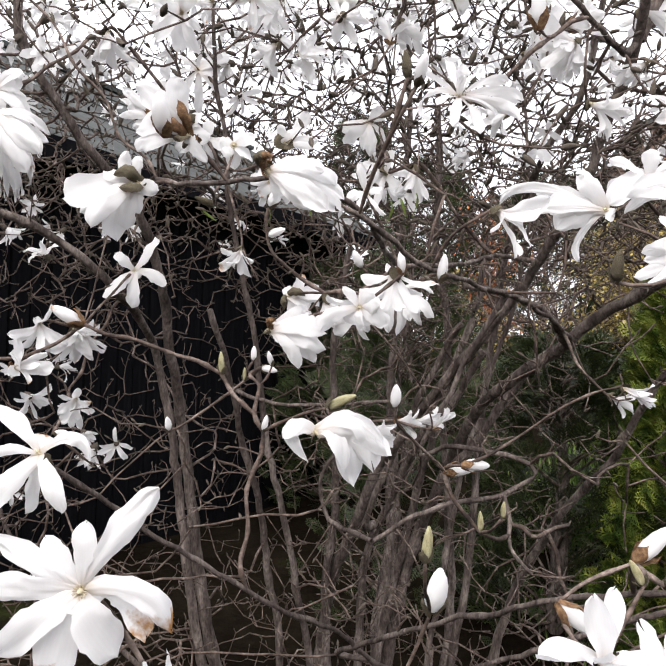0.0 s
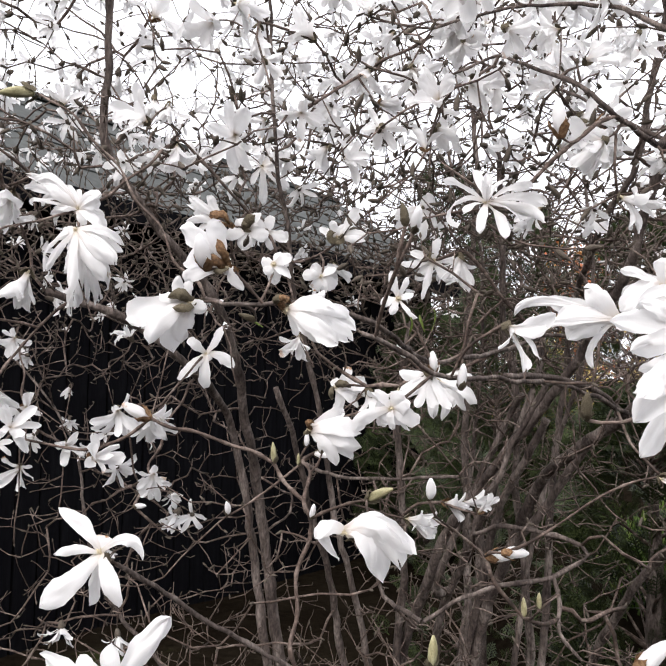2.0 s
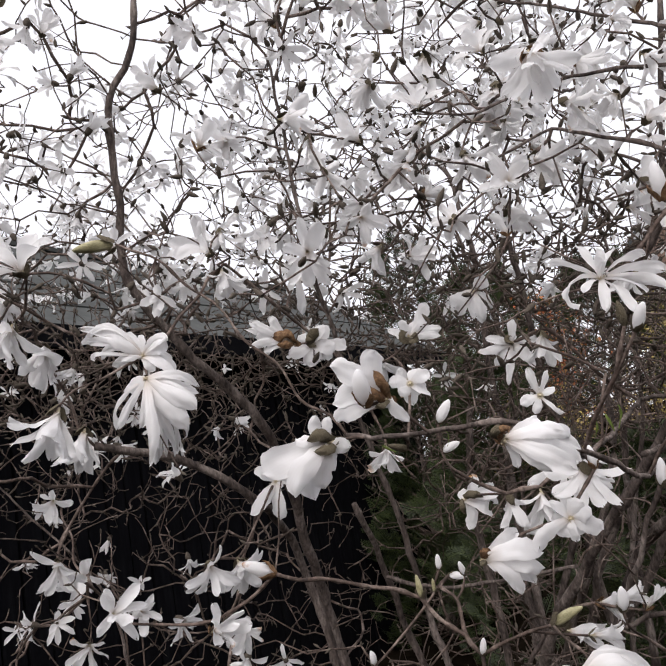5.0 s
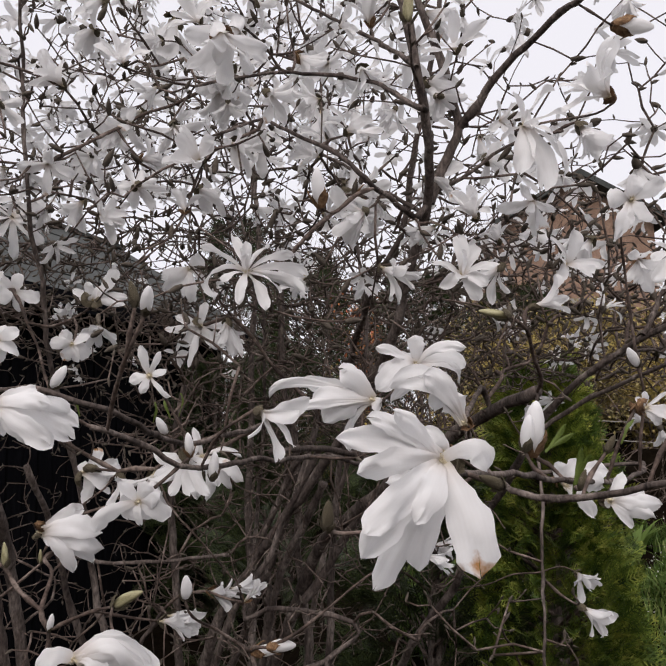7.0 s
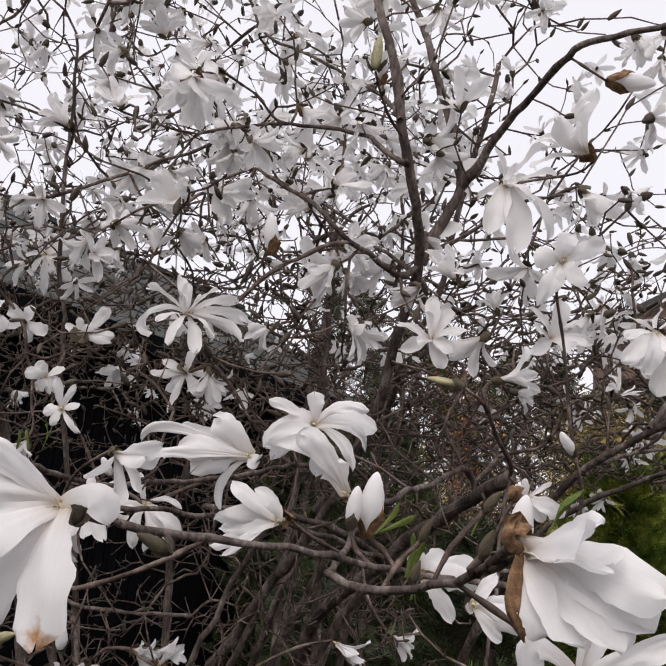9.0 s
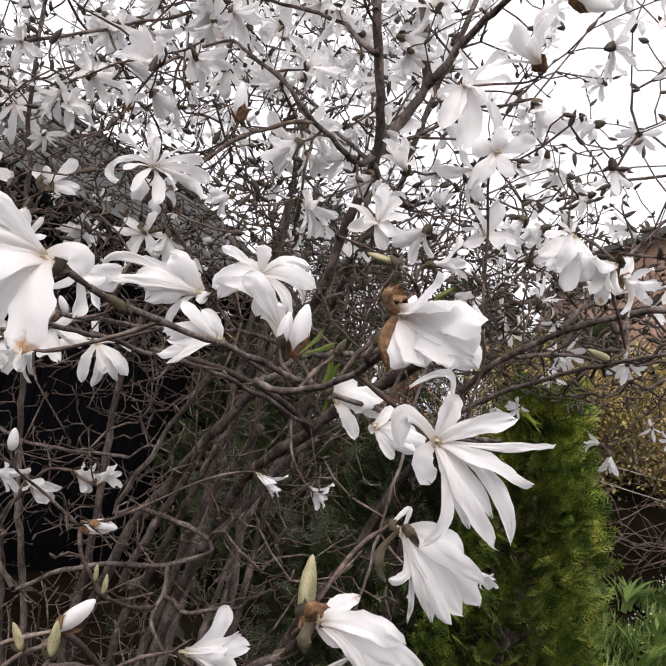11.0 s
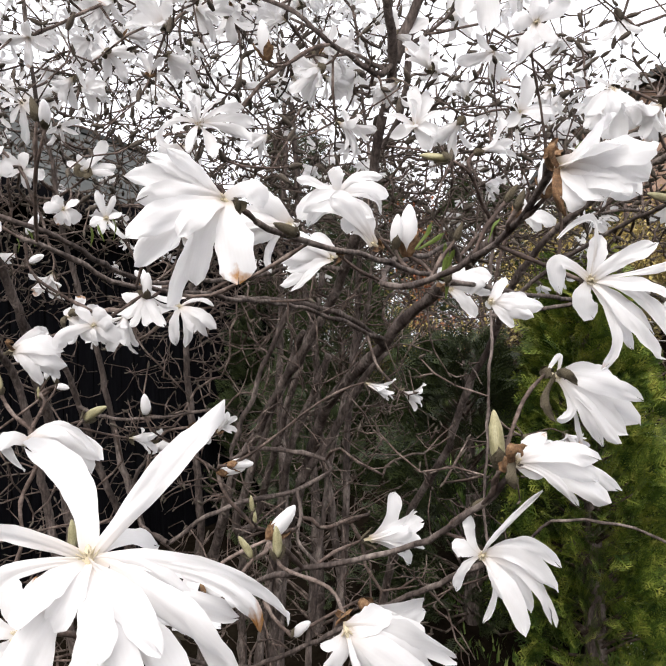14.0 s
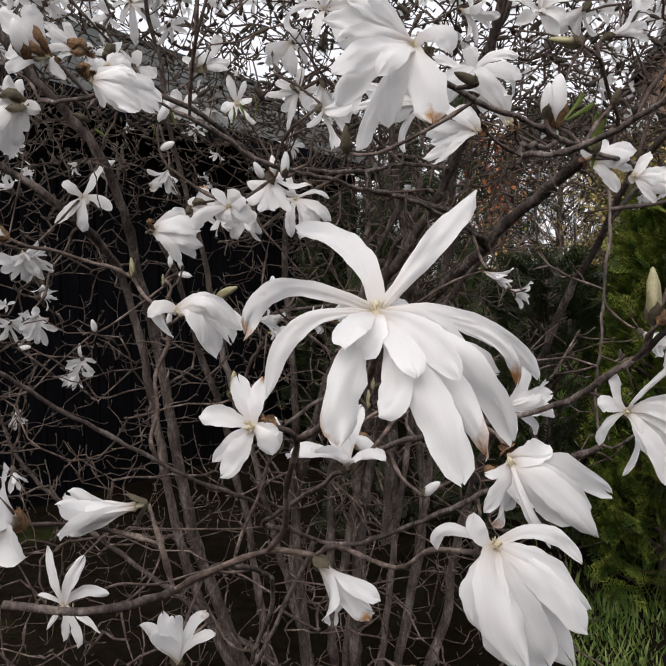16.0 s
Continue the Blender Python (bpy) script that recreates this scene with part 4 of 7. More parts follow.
LEAF = tepal(900, 4, 8, (0.2, 0.5), (0.075, 0.075))

young_leaf(0.388, 0.600, 1.601, 0.5, -0.2, 0.7, 0.03)
young_leaf(0.392, 0.610, 1.602, 0.7, -0.1, 0.4, 0.03)
young_leaf(0.412, 0.600, 1.573, 0.1, -0.3, 0.9, 0.035)
young_leaf(0.449, 0.370, 1.609, 0.4, -0.2, 0.8, 0.03)
young_leaf(0.457, 0.600, 1.606, 0.4, -0.2, 0.9, 0.025)
young_leaf(0.419, 0.620, 1.556, 0.1, -0.3, 1, 0.03)
young_leaf(0.047, 0.750, 1.636, 0.2, -0.3, 0.9, 0.022)
young_leaf(-0.155, 0.900, 1.658, -0.6, -0.3, 0.4, 0.022)
young_leaf(-0.092, 0.900, 1.654, 0.2, -0.3, 0.9, 0.02)
young_leaf(0.072, 0.750, 1.642, 0.2, -0.3, 0.9, 0.025)
young_leaf(0.414, 0.600, 1.573, 0.3, -0.3, 0.9, 0.03)
young_leaf(-0.033, 0.800, 1.646, -0.2, -0.3, 0.8, 0.022)
young_leaf(0.065, 0.740, 1.640, -0.3, -0.2, 0.9, 0.02)
blossom(0.343, 0.690, 1.315, .9, -.3, .2, .058, 26, 7, .1)
blossom(0.340, 0.720, 1.238, .8, -.3, -.5, .062, 30, 8, .1)
blossom(0.018, 0.466, 1.273, -.9, -.25, -.1, .060, 20, 8, 0)
blossom(-0.079, 0.460, 1.261, -.4, -.5, .3, .066, 45, 9, .2)
blossom(0.038, 0.500, 1.126, 0, -.3, .9, .05, 25, 6, 0)
blossom(0.169, 0.420, 1.245, .6, -.25, -.75, .05, 18, 6, 0)
blossom(0.186, 0.500, 1.298, -.1, -.5, .7, .055, 40, 6, .1)
blossom(0.040, 0.949, 1.402, .8, -.3, 0, .042, 20, 6, 0)
blossom(0.142, 1.075, 1.395, .4, -.3, .5, .036, 14, 5, 0)
blossom(0.066, 0.919, 1.602, .2, .5, -.6, .058, 66, 9, .4)
blossom(-0.020, 1.000, 1.575, .2, .4, -.6, .048, 45, 8, .2)
blossom(-0.166, 1.638, 1.872, .1, -.5, -.6, .06, 45, 8, .2)
blossom(0.117, 1.238, 1.815, 0, .35, -.85, .055, 45, 7, .2)
blossom(0.631, 1.750, 2.220, -.3, -.6, -.2, .055, 45, 8, .2)
blossom(0.990, 1.937, 2.202, .1, -.4, -.85, .085, 50, 10, .3)
blossom(0.536, 0.950, 1.789, .9, -.25, .25, .052, 16, 6, 0)
blossom(0.604, 0.830, 2.039, -.75, -.25, .4, .070, 32, 8, .1)
blossom(0.651, 1.000, 2.076, .5, -.2, -.75, .065, 42, 8, .2)
blossom(0.113, 0.900, 2.142, 0, -.45, -.8, .075, 50, 8, .2)
blossom(0.035, 1.120, 2.109, .2, -.4, -.8, .06, 48, 8, .2)
blossom(0.100, 1.220, 2.221, .2, -.4, -.8, .07, 42, 8, .2)
blossom(-0.048, 1.240, 2.164, -.3, -.5, -.6, .06, 50, 8, .2)
blossom(0.296, 1.320, 2.231, 0, -.3, -.9, .07, 40, 8, .2)
blossom(0.022, 1.285, 2.387, -.15, -.3, -.9, .095, 32, 8, .1)
blossom(-0.391, 1.373, 2.344, -.3, -.5, -.5, .075, 52, 9, .3)
blossom(-0.411, 1.234, 2.030, .1, -.4, -.85, .062, 35, 8, .1)
blossom(-0.147, 1.100, 2.033, .1, -.6, -.4, .05, 50, 8, .2)
blossom(0.125, 1.200, 2.253, -.3, -.3, -.85, .08, 35, 8, .1)
blossom(0.138, 0.950, 2.176, -.4, -.4, -.6, .075, 52, 8, .2)
blossom(-0.502, 1.300, 2.446, -.4, -.3, .5, .07, 40, 8, .1)
blossom(-0.273, 1.600, 2.732, -.2, -.5, .4, .08, 60, 9, .2)
blossom(-0.060, 1.250, 2.158, -.6, -.4, -.4, .065, 42, 8, .1)
blossom(-0.662, 1.000, 2.017, -.2, -.5, .6, .08, 60, 9, .1)
blossom(-0.604, 0.950, 1.790, -.1, -.5, -.8, .075, 45, 9, .2)
blossom(-0.740, 1.100, 1.964, -.1, -.5, -.8, .07, 45, 9, .2)
blossom(-0.800, 1.300, 1.569, .3, -.5, -.5, .065, 55, 9, .4)
blossom(-0.579, 1.000, 1.508, .4, -.4, .2, .05, 45, 8, .2)
blossom(-0.946, 1.600, 1.689, 0, -.6, -.4, .055, 65, 9, .3)
blossom(-0.442, 1.000, 1.465, .7, -.4, .2, .05, 30, 7, .1)
blossom(-0.494, 1.200, 1.533, .4, -.5, -.5, .058, 60, 9, .5)
blossom(-0.849, 1.500, 1.524, .2, -.6, -.2, .06, 55, 8, .2)
blossom(-0.697, 1.400, 1.449, .5, -.5, .1, .055, 40, 8, .2)
blossom(-0.827, 1.450, 1.394, .1, -.6, -.3, .06, 55, 8, .2)
blossom(-0.464, 1.275, 1.523, .4, -.5, -.5, .06, 55, 9, .4)
blossom(-0.534, 1.469, 1.379, .5, -.6, -.3, .052, 52, 7, .3)
blossom(-0.788, 1.300, 1.966, .1, -.5, -.6, .08, 50, 9, .2)
blossom(-0.681, 1.200, 1.784, -.1, -.5, -.8, .075, 42, 9, .2)
blossom(0.092, 1.130, 1.398, .8, -.4, -.1, .045, 26, 7, .1)
blossom(0.037, 1.100, 1.374, .8, -.4, -.1, .048, 28, 7, .1)
blossom(0.121, 1.142, 1.398, .8, -.4, .1, .042, 20, 6, .1)
blossom(0.449, 1.223, 1.441, .85, -.3, -.4, .045, 22, 6, .1)
blossom(0.023, 1.000, 1.575, -.1, -.5, -.7, .058, 45, 8, .2)
blossom(0.834, 1.500, 1.324, .3, -.6, -.3, .058, 55, 8, .3)
blossom(0.601, 1.000, 1.377, .6, -.4, -.4, .045, 28, 7, .1)
blossom(-0.177, 1.275, 1.673, -.1, -.5, -.7, .05, 40, 8, .2)
blossom(-0.501, 1.400, 1.395, .2, -.6, -.3, .05, 45, 7, .2)
blossom(-0.458, 1.300, 1.519, .3, -.6, -.5, .055, 55, 9, .4)
blossom(0.749, 0.850, 1.815, -.6, -.5, -.4, .065, 40, 8, .2)
blossom(0.761, 0.850, 1.800, .6, -.5, -.5, .05, 25, 6, .1)
blossom(0.368, 0.950, 1.466, .8, -.4, -.3, .04, 24, 6, .1)
blossom(0.152, 0.720, 1.644, .8, -.5, -.3, .05, 45, 6, .2)
flower_bud(0.383, 0.617, 1.600, 0.05, -.15, 1, .046, 'r')
flower_bud(-0.171, 0.700, 1.706, -.1, -.6, .8, .04, 'r')
flower_bud(0.429, 0.482, 1.418, -.1, -.1, 1, .042, 'g')
flower_bud(0.094, 0.686, 1.265, .2, -.2, .95, .045, 'w')
flower_bud(0.075, 0.581, 1.342, .1, -.1, 1, .028, 'g')
flower_bud(0.234, 0.556, 1.336, -.4, -.1, .8, .022, 'g')
flower_bud(0.255, 0.556, 1.335, .05, -.1, 1, .028, 'g')
flower_bud(0.169, 0.979, 1.356, 1, -.1, .1, .035, 'r')
flower_bud(-0.239, 1.047, 1.381, 0, -.3, .9, .022, 'w')
flower_bud(-0.095, 0.964, 1.395, .2, -.3, .9, .022, 'w')
flower_bud(0.105, 0.764, 1.579, .1, -.2, 1, .028, 'w')
flower_bud(0.031, 1.099, 1.628, -.4, -.3, .6, .03, 'w')
flower_bud(0.058, 0.583, 1.718, .15, -.5, .55, .026, 'w')
flower_bud(0.050, 0.583, 1.724, -.1, -.2, .9, .020, 'o')
flower_bud(0.488, 0.920, 1.771, -1, -.1, .15, .042, 'g')
flower_bud(0.580, 0.774, 1.689, -.5, -.3, .6, .028, 'w')
flower_bud(0.637, 0.860, 2.156, 1, -.05, .03, .055, 'r')
flower_bud(0.350, 0.849, 2.139, 0, -.1, 1, .045, 'g')
flower_bud(0.241, 0.925, 1.919, -.1, -.2, 1, .05, 'r')
flower_bud(-0.540, 1.400, 1.328, .9, -.2, .1, .03, 'w')
flower_bud(-0.346, 0.984, 1.529, -.8, -.3, .4, .045, 'r')
flower_bud(-0.095, 0.942, 1.686, .5, -.2, .8, .033, 'w')
flower_bud(0.150, 1.010, 1.343, 1, -.1, .1, .04, 'r')
flower_bud(0.200, 1.009, 1.263, 0, -.1, 1, .028, 'g')
flower_bud(0.186, 0.600, 1.305, .75, -.2, -.55, .036, 'r')
flower_bud(0.262, 0.700, 1.216, .6, -.2, .6, .025, 'w')
flower_bud(-0.443, 0.800, 1.956, -1, -.1, .05, .05, 'g')
flower_bud(-0.140, 1.100, 1.454, 0, -.2, 1, .02, 'g')
flower_bud(-0.095, 1.050, 1.479, -.2, -.3, .8, .022, 'w')
flower_bud(0.247, 0.600, 1.342, .6, -.2, .75, .038, 'r')
flower_bud(0.207, 0.900, 1.306, -.1, -.2, 1, .022, 'g')
flower_bud(-0.010, 0.900, 1.433, .7, -.3, .4, .04, 'g')
flower_bud(0.070, 0.900, 1.436, .1, -.3, .9, .03, 'w')
flower_bud(-0.128, 1.100, 1.484, .1, -.2, 1, .022, 'w')
flower_bud(-0.115, 1.100, 1.473, .9, -.2, -.1, .025, 'w')
flower_bud(-0.158, 1.000, 1.467, -.05, -.1, 1, .03, 'g')
flower_bud(-0.096, 0.950, 1.649, .7, -.2, .3, .025, 'w')
flower_bud(-0.141, 0.800, 1.658, -.8, -.2, .3, .022, 'o')
flower_bud(0.075, 0.900, 1.600, -.1, -.2, 1, .028, 'r')
flower_bud(0.370, 0.600, 1.604, .1, -.2, .9, .03, 'w')
flower_bud(0.446, 0.400, 1.605, 0, -.2, 1, .026, 'r')
flower_bud(0.432, 0.420, 1.600, .3, -.2, .8, .015, 'o')
flower_bud(0.417, 0.600, 1.570, .2, -.2, .9, .017, 'o')
flower_bud(0.447, 0.500, 1.623, .5, -.2, .7, .016, 'o')
flower_bud(0.416, 0.550, 1.601, .3, -.3, .8, .016, 'o')
flower_bud(0.282, 0.420, 1.587, -.6, -.2, .3, .018, 'o')
flower_bud(0.193, 0.250, 1.393, -.1, -.5, .7, .018, 'r')
flower_bud(0.782, 0.900, 1.706, -.9, -.2, .1, .035, 'g')
flower_bud(0.188, 0.500, 1.557, 0, -.3, .8, .022, 'o')
flower_bud(0.415, 0.520, 1.379, .6, -.3, .4, .014, 'o')
bloom = flower_foot(0.144, 0.934, 1.831, -0.1, -0.6, 0.5)
tepal_on(bloom, -0.060, 0.010, 0.031, 0.080, 's')
tepal_on(bloom, -0.018, 0.010, 0.053, 0.120, 's')
tepal_on(bloom, 0.062, 0.000, 0.018, 0.120, 'a')
tepal_on(bloom, 0.076, -0.010, -0.010, 0.110, 'a')
tepal_on(bloom, 0.069, -0.010, -0.038, 0.120, 'a')
tepal_on(bloom, 0.019, -0.030, -0.053, 0.140, 's')
tepal_on(bloom, -0.007, -0.030, -0.045, 0.125, 'a')
tepal_on(bloom, -0.059, -0.010, -0.025, 0.120, 'c')
tepal_on(bloom, 0.038, -0.030, -0.036, 0.125, 'a')
tepal_on(bloom, 0.030, 0.020, 0.038, 0.150, 's')
tepal_on(bloom, 0.018, 0.000, 0.024, 0.130, 's')
tepal_on(bloom, -0.030, -0.020, -0.019, 0.120, 'a')
tepal_on(bloom, 0.057, 0.000, -0.022, 0.120, 'a')
bloom = flower_foot(0.693, 0.859, 1.842, 0.1, -0.55, -0.6)
tepal_on(bloom, -0.035, 0.000, 0.014, 0.150, 'a')
tepal_on(bloom, -0.038, -0.010, -0.014, 0.160, 'a')
tepal_on(bloom, -0.039, -0.020, -0.043, 0.160, 'a')
tepal_on(bloom, -0.011, -0.010, -0.072, 0.145, 'a')
tepal_on(bloom, 0.015, 0.020, 0.032, 0.160, 's')
tepal_on(bloom, 0.019, -0.020, -0.057, 0.140, 'a')
tepal_on(bloom, 0.026, 0.010, 0.017, 0.150, 's')
tepal_on(bloom, -0.032, -0.040, -0.057, 0.160, 'a')
bloom = flower_foot(0.530, 0.930, 2.041, 0, -0.9, -0.2)
tepal_on(bloom, -0.036, -0.000, -0.024, 0.160, 's')
tepal_on(bloom, 0.016, -0.020, -0.104, 0.160, 'a')
tepal_on(bloom, 0.067, 0.000, -0.061, 0.145, 'a')
tepal_on(bloom, 0.065, 0.000, 0.018, 0.160, 's')
tepal_on(bloom, 0.055, 0.010, 0.061, 0.150, 's')
tepal_on(bloom, -0.020, -0.020, 0.039, 0.160, 's')
tepal_on(bloom, -0.013, -0.020, -0.082, 0.160, 'a')
tepal_on(bloom, 0.022, -0.050, -0.046, 0.160, 'a')
bloom = open_flower(0.211, 0.180, 1.436, -0.10, 0.24, 0.97)
strap(bloom, (0.043, 0.036, 0.051), (0.022, 0.011, 0.026), 0.0119)
strap(bloom, (-0.034, 0.039, 0.034), (-0.009, 0.015, 0.025), 0.0152)
strap(bloom, (-0.055, 0.016, -0.009), (-0.037, 0.004, 0.010), 0.0105, True)
strap(bloom, (-0.043, -0.003, -0.032), (-0.031, -0.007, -0.005), 0.0105)
strap(bloom, (-0.014, -0.038, -0.044), (-0.010, -0.028, -0.020), 0.0152, True)
strap(bloom, (0.067, 0.021, -0.028), (0.036, 0.001, -0.004), 0.0105)
strap(bloom, (0.056, 0.012, -0.031), (0.042, -0.000, -0.008), 0.0068, True)
strap(bloom, (0.053, 0.002, -0.050), (0.031, -0.007, -0.018), 0.0155)
strap(bloom, (0.040, -0.019, -0.052), (0.024, -0.014, -0.023), 0.0138, True)
strap(bloom, (0.028, -0.038, -0.057), (0.017, -0.029, -0.026), 0.0166)
strap(bloom, (0.000, -0.031, -0.035), (0.007, -0.023, -0.021), 0.0141)
strap(bloom, (0.048, 0.012, -0.025), (0.030, -0.001, -0.013), 0.0090)
strap(bloom, (0.017, 0.031, -0.003), (0.008, 0.013, 0.004), 0.0109)
strap(bloom, (-0.012, -0.031, -0.011), (-0.008, -0.018, -0.002), 0.0146)
strap(bloom, (0.013, -0.036, -0.020), (0.008, -0.020, -0.009), 0.0135)
strap(bloom, (0.029, -0.024, -0.023), (0.016, -0.019, -0.007), 0.0146)
strap(bloom, (-0.005, -0.021, -0.016), (-0.001, -0.014, -0.005), 0.0109)
strap(bloom, (0.034, 0.001, -0.015), (0.018, -0.002, -0.002), 0.0109)
bloom = open_flower(0.237, 0.389, 1.604, -0.75, -0.35, 0.3)
strap(bloom, (-0.059, -0.014, 0.014), (-0.031, -0.014, 0.011), 0.0170)
strap(bloom, (-0.050, -0.023, -0.004), (-0.026, -0.020, 0.002), 0.0160)
strap(bloom, (-0.051, -0.047, -0.030), (-0.026, -0.033, -0.012), 0.0190)
strap(bloom, (-0.050, -0.028, -0.044), (-0.027, -0.024, -0.019), 0.0200)
strap(bloom, (-0.039, 0.005, -0.066), (-0.022, -0.008, -0.032), 0.0170)
strap(bloom, (-0.018, -0.010, -0.054), (-0.011, -0.015, -0.026), 0.0170)
strap(bloom, (0.010, -0.026, -0.056), (0.006, -0.022, -0.025), 0.0270, True)
strap(bloom, (0.024, -0.002, -0.006), (0.016, -0.006, 0.006), 0.0160)
strap(bloom, (-0.031, -0.026, 0.027), (-0.015, -0.016, 0.016), 0.0110)
strap(bloom, (-0.044, -0.020, 0.024), (-0.022, -0.014, 0.017), 0.0130)
strap(bloom, (-0.024, -0.034, -0.028), (-0.012, -0.026, -0.012), 0.0180)
bloom = open_flower(0.434, 0.337, 1.608, 0.32, -0.47, -0.83, True)
strap(bloom, (-0.006, -0.012, 0.012), (-0.009, -0.016, 0.004), 0.0075, husk='b')
strap(bloom, (-0.002, -0.011, -0.031), (-0.007, -0.015, -0.016), 0.0071, husk='b')
strap(bloom, (0.008, -0.054, 0.012), (0.006, -0.033, 0.005), 0.0188)
strap(bloom, (0.027, -0.060, -0.008), (0.015, -0.036, -0.002), 0.0207)
strap(bloom, (0.030, -0.044, -0.019), (0.017, -0.029, -0.007), 0.0223)
strap(bloom, (0.041, -0.010, -0.020), (0.023, -0.008, -0.009), 0.0212)
strap(bloom, (0.012, -0.034, -0.027), (0.007, -0.019, -0.014), 0.0223)
strap(bloom, (0.007, -0.017, -0.026), (0.001, -0.012, -0.015), 0.0188)
strap(bloom, (0.021, -0.043, -0.026), (0.011, -0.024, -0.009), 0.0235)
strap(bloom, (0.015, -0.051, -0.002), (0.009, -0.028, -0.001), 0.0188)
bloom = open_flower(0.270, 0.753, 1.655, -0.86, -0.40, 0.31)
strap(bloom, (-0.093, -0.016, -0.008), (-0.056, -0.023, -0.003), 0.0113)
strap(bloom, (-0.107, 0.008, 0.006), (-0.078, -0.013, 0.019), 0.0121)
strap(bloom, (-0.072, 0.012, 0.024), (-0.038, -0.001, 0.010), 0.0242)
strap(bloom, (-0.053, -0.007, -0.022), (-0.027, -0.009, -0.001), 0.0383)
strap(bloom, (-0.066, -0.016, -0.002), (-0.035, -0.014, 0.003), 0.0282)
strap(bloom, (-0.036, -0.015, 0.031), (-0.021, -0.015, 0.023), 0.0302)
strap(bloom, (0.009, 0.001, -0.007), (0.005, -0.002, -0.004), 0.0202)
strap(bloom, (-0.024, 0.013, -0.052), (-0.023, 0.002, -0.024), 0.0101)
bloom = open_flower(0.325, 0.788, 1.695, 0.03, -0.99, -0.13)
strap(bloom, (-0.046, -0.017, 0.018), (-0.022, -0.013, 0.011), 0.0149)
strap(bloom, (-0.002, -0.014, 0.031), (-0.001, -0.012, 0.018), 0.0213)
strap(bloom, (0.064, 0.016, 0.002), (0.034, 0.002, 0.008), 0.0320)
strap(bloom, (0.054, -0.017, 0.016), (0.024, -0.018, 0.017), 0.0149)
strap(bloom, (0.054, 0.014, -0.021), (0.039, -0.003, -0.001), 0.0119)
strap(bloom, (0.043, -0.003, -0.043), (0.029, -0.008, -0.015), 0.0137)
strap(bloom, (-0.018, 0.001, 0.005), (-0.009, -0.001, 0.005), 0.0213)
strap(bloom, (-0.045, -0.010, -0.029), (-0.020, -0.014, -0.006), 0.0341)
strap(bloom, (-0.039, 0.010, -0.007), (-0.017, 0.002, -0.001), 0.0213)
bloom = open_flower(0.364, 0.744, 1.629, -0.72, -0.59, 0.36, True)
strap(bloom, (-0.079, -0.003, 0.037), (-0.038, -0.014, 0.044), 0.0314)
strap(bloom, (-0.074, 0.013, 0.025), (-0.041, -0.013, 0.042), 0.0196)
strap(bloom, (-0.031, 0.004, 0.014), (-0.020, -0.007, 0.023), 0.0275)
strap(bloom, (-0.009, -0.011, 0.031), (-0.008, -0.011, 0.020), 0.0235)
strap(bloom, (-0.049, -0.028, 0.049), (-0.024, -0.022, 0.033), 0.0275)
bloom = open_flower(0.313, 0.645, 1.602, -0.87, -0.45, -0.19, True)
strap(bloom, (-0.052, 0.010, -0.025), (-0.027, 0.000, -0.013), 0.0150)
strap(bloom, (-0.050, 0.000, -0.005), (-0.026, -0.007, 0.001), 0.0184)
strap(bloom, (-0.039, -0.009, 0.025), (-0.019, -0.012, 0.013), 0.0167)
strap(bloom, (-0.041, 0.007, -0.032), (-0.023, -0.004, -0.017), 0.0100)
strap(bloom, (-0.021, -0.003, 0.022), (-0.006, -0.006, 0.012), 0.0167)
strap(bloom, (-0.045, 0.006, -0.010), (-0.021, -0.004, -0.005), 0.0200)
bloom = open_flower(-0.061, 0.602, 1.650, 0.21, -0.78, -0.60, True)
strap(bloom, (0.006, -0.014, 0.009), (-0.000, -0.018, 0.006), 0.0119, husk='b')
strap(bloom, (-0.002, -0.015, 0.012), (-0.007, -0.017, 0.005), 0.0119, husk='o')
strap(bloom, (0.063, 0.019, -0.018), (0.036, 0.005, -0.002), 0.0209)
strap(bloom, (0.051, -0.013, -0.034), (0.028, -0.015, -0.017), 0.0209)
strap(bloom, (0.032, 0.007, 0.013), (0.021, -0.002, 0.007), 0.0147)
strap(bloom, (0.048, -0.010, -0.002), (0.027, -0.013, 0.003), 0.0174)
strap(bloom, (0.059, 0.017, -0.029), (0.032, 0.001, -0.009), 0.0209)
strap(bloom, (0.008, 0.009, -0.025), (0.006, 0.002, -0.011), 0.0091)
strap(bloom, (0.037, 0.000, -0.032), (0.021, -0.006, -0.014), 0.0209)
strap(bloom, (0.057, 0.015, -0.009), (0.032, -0.001, 0.000), 0.0174)
strap(bloom, (0.030, 0.012, -0.026), (0.018, 0.002, -0.009), 0.0174)
bloom = open_flower(-0.221, 0.796, 1.679, -0.87, -0.48, -0.08)
strap(bloom, (-0.025, -0.013, 0.005), (-0.008, -0.018, 0.010), 0.0204, husk='o')
strap(bloom, (-0.020, -0.011, -0.007), (-0.003, -0.015, -0.006), 0.0167, husk='o')
strap(bloom, (-0.080, -0.008, -0.021), (-0.047, -0.009, -0.009), 0.0416)
strap(bloom, (-0.072, 0.025, -0.030), (-0.042, 0.007, -0.015), 0.0370)
strap(bloom, (-0.049, -0.010, -0.051), (-0.032, -0.016, -0.023), 0.0324)
strap(bloom, (-0.034, 0.032, -0.059), (-0.024, 0.005, -0.025), 0.0370)
strap(bloom, (-0.018, 0.018, -0.049), (-0.014, 0.002, -0.024), 0.0278)
strap(bloom, (-0.003, 0.014, -0.031), (-0.008, 0.002, -0.011), 0.0278)
strap(bloom, (0.021, -0.001, -0.008), (0.004, -0.004, -0.004), 0.0208)
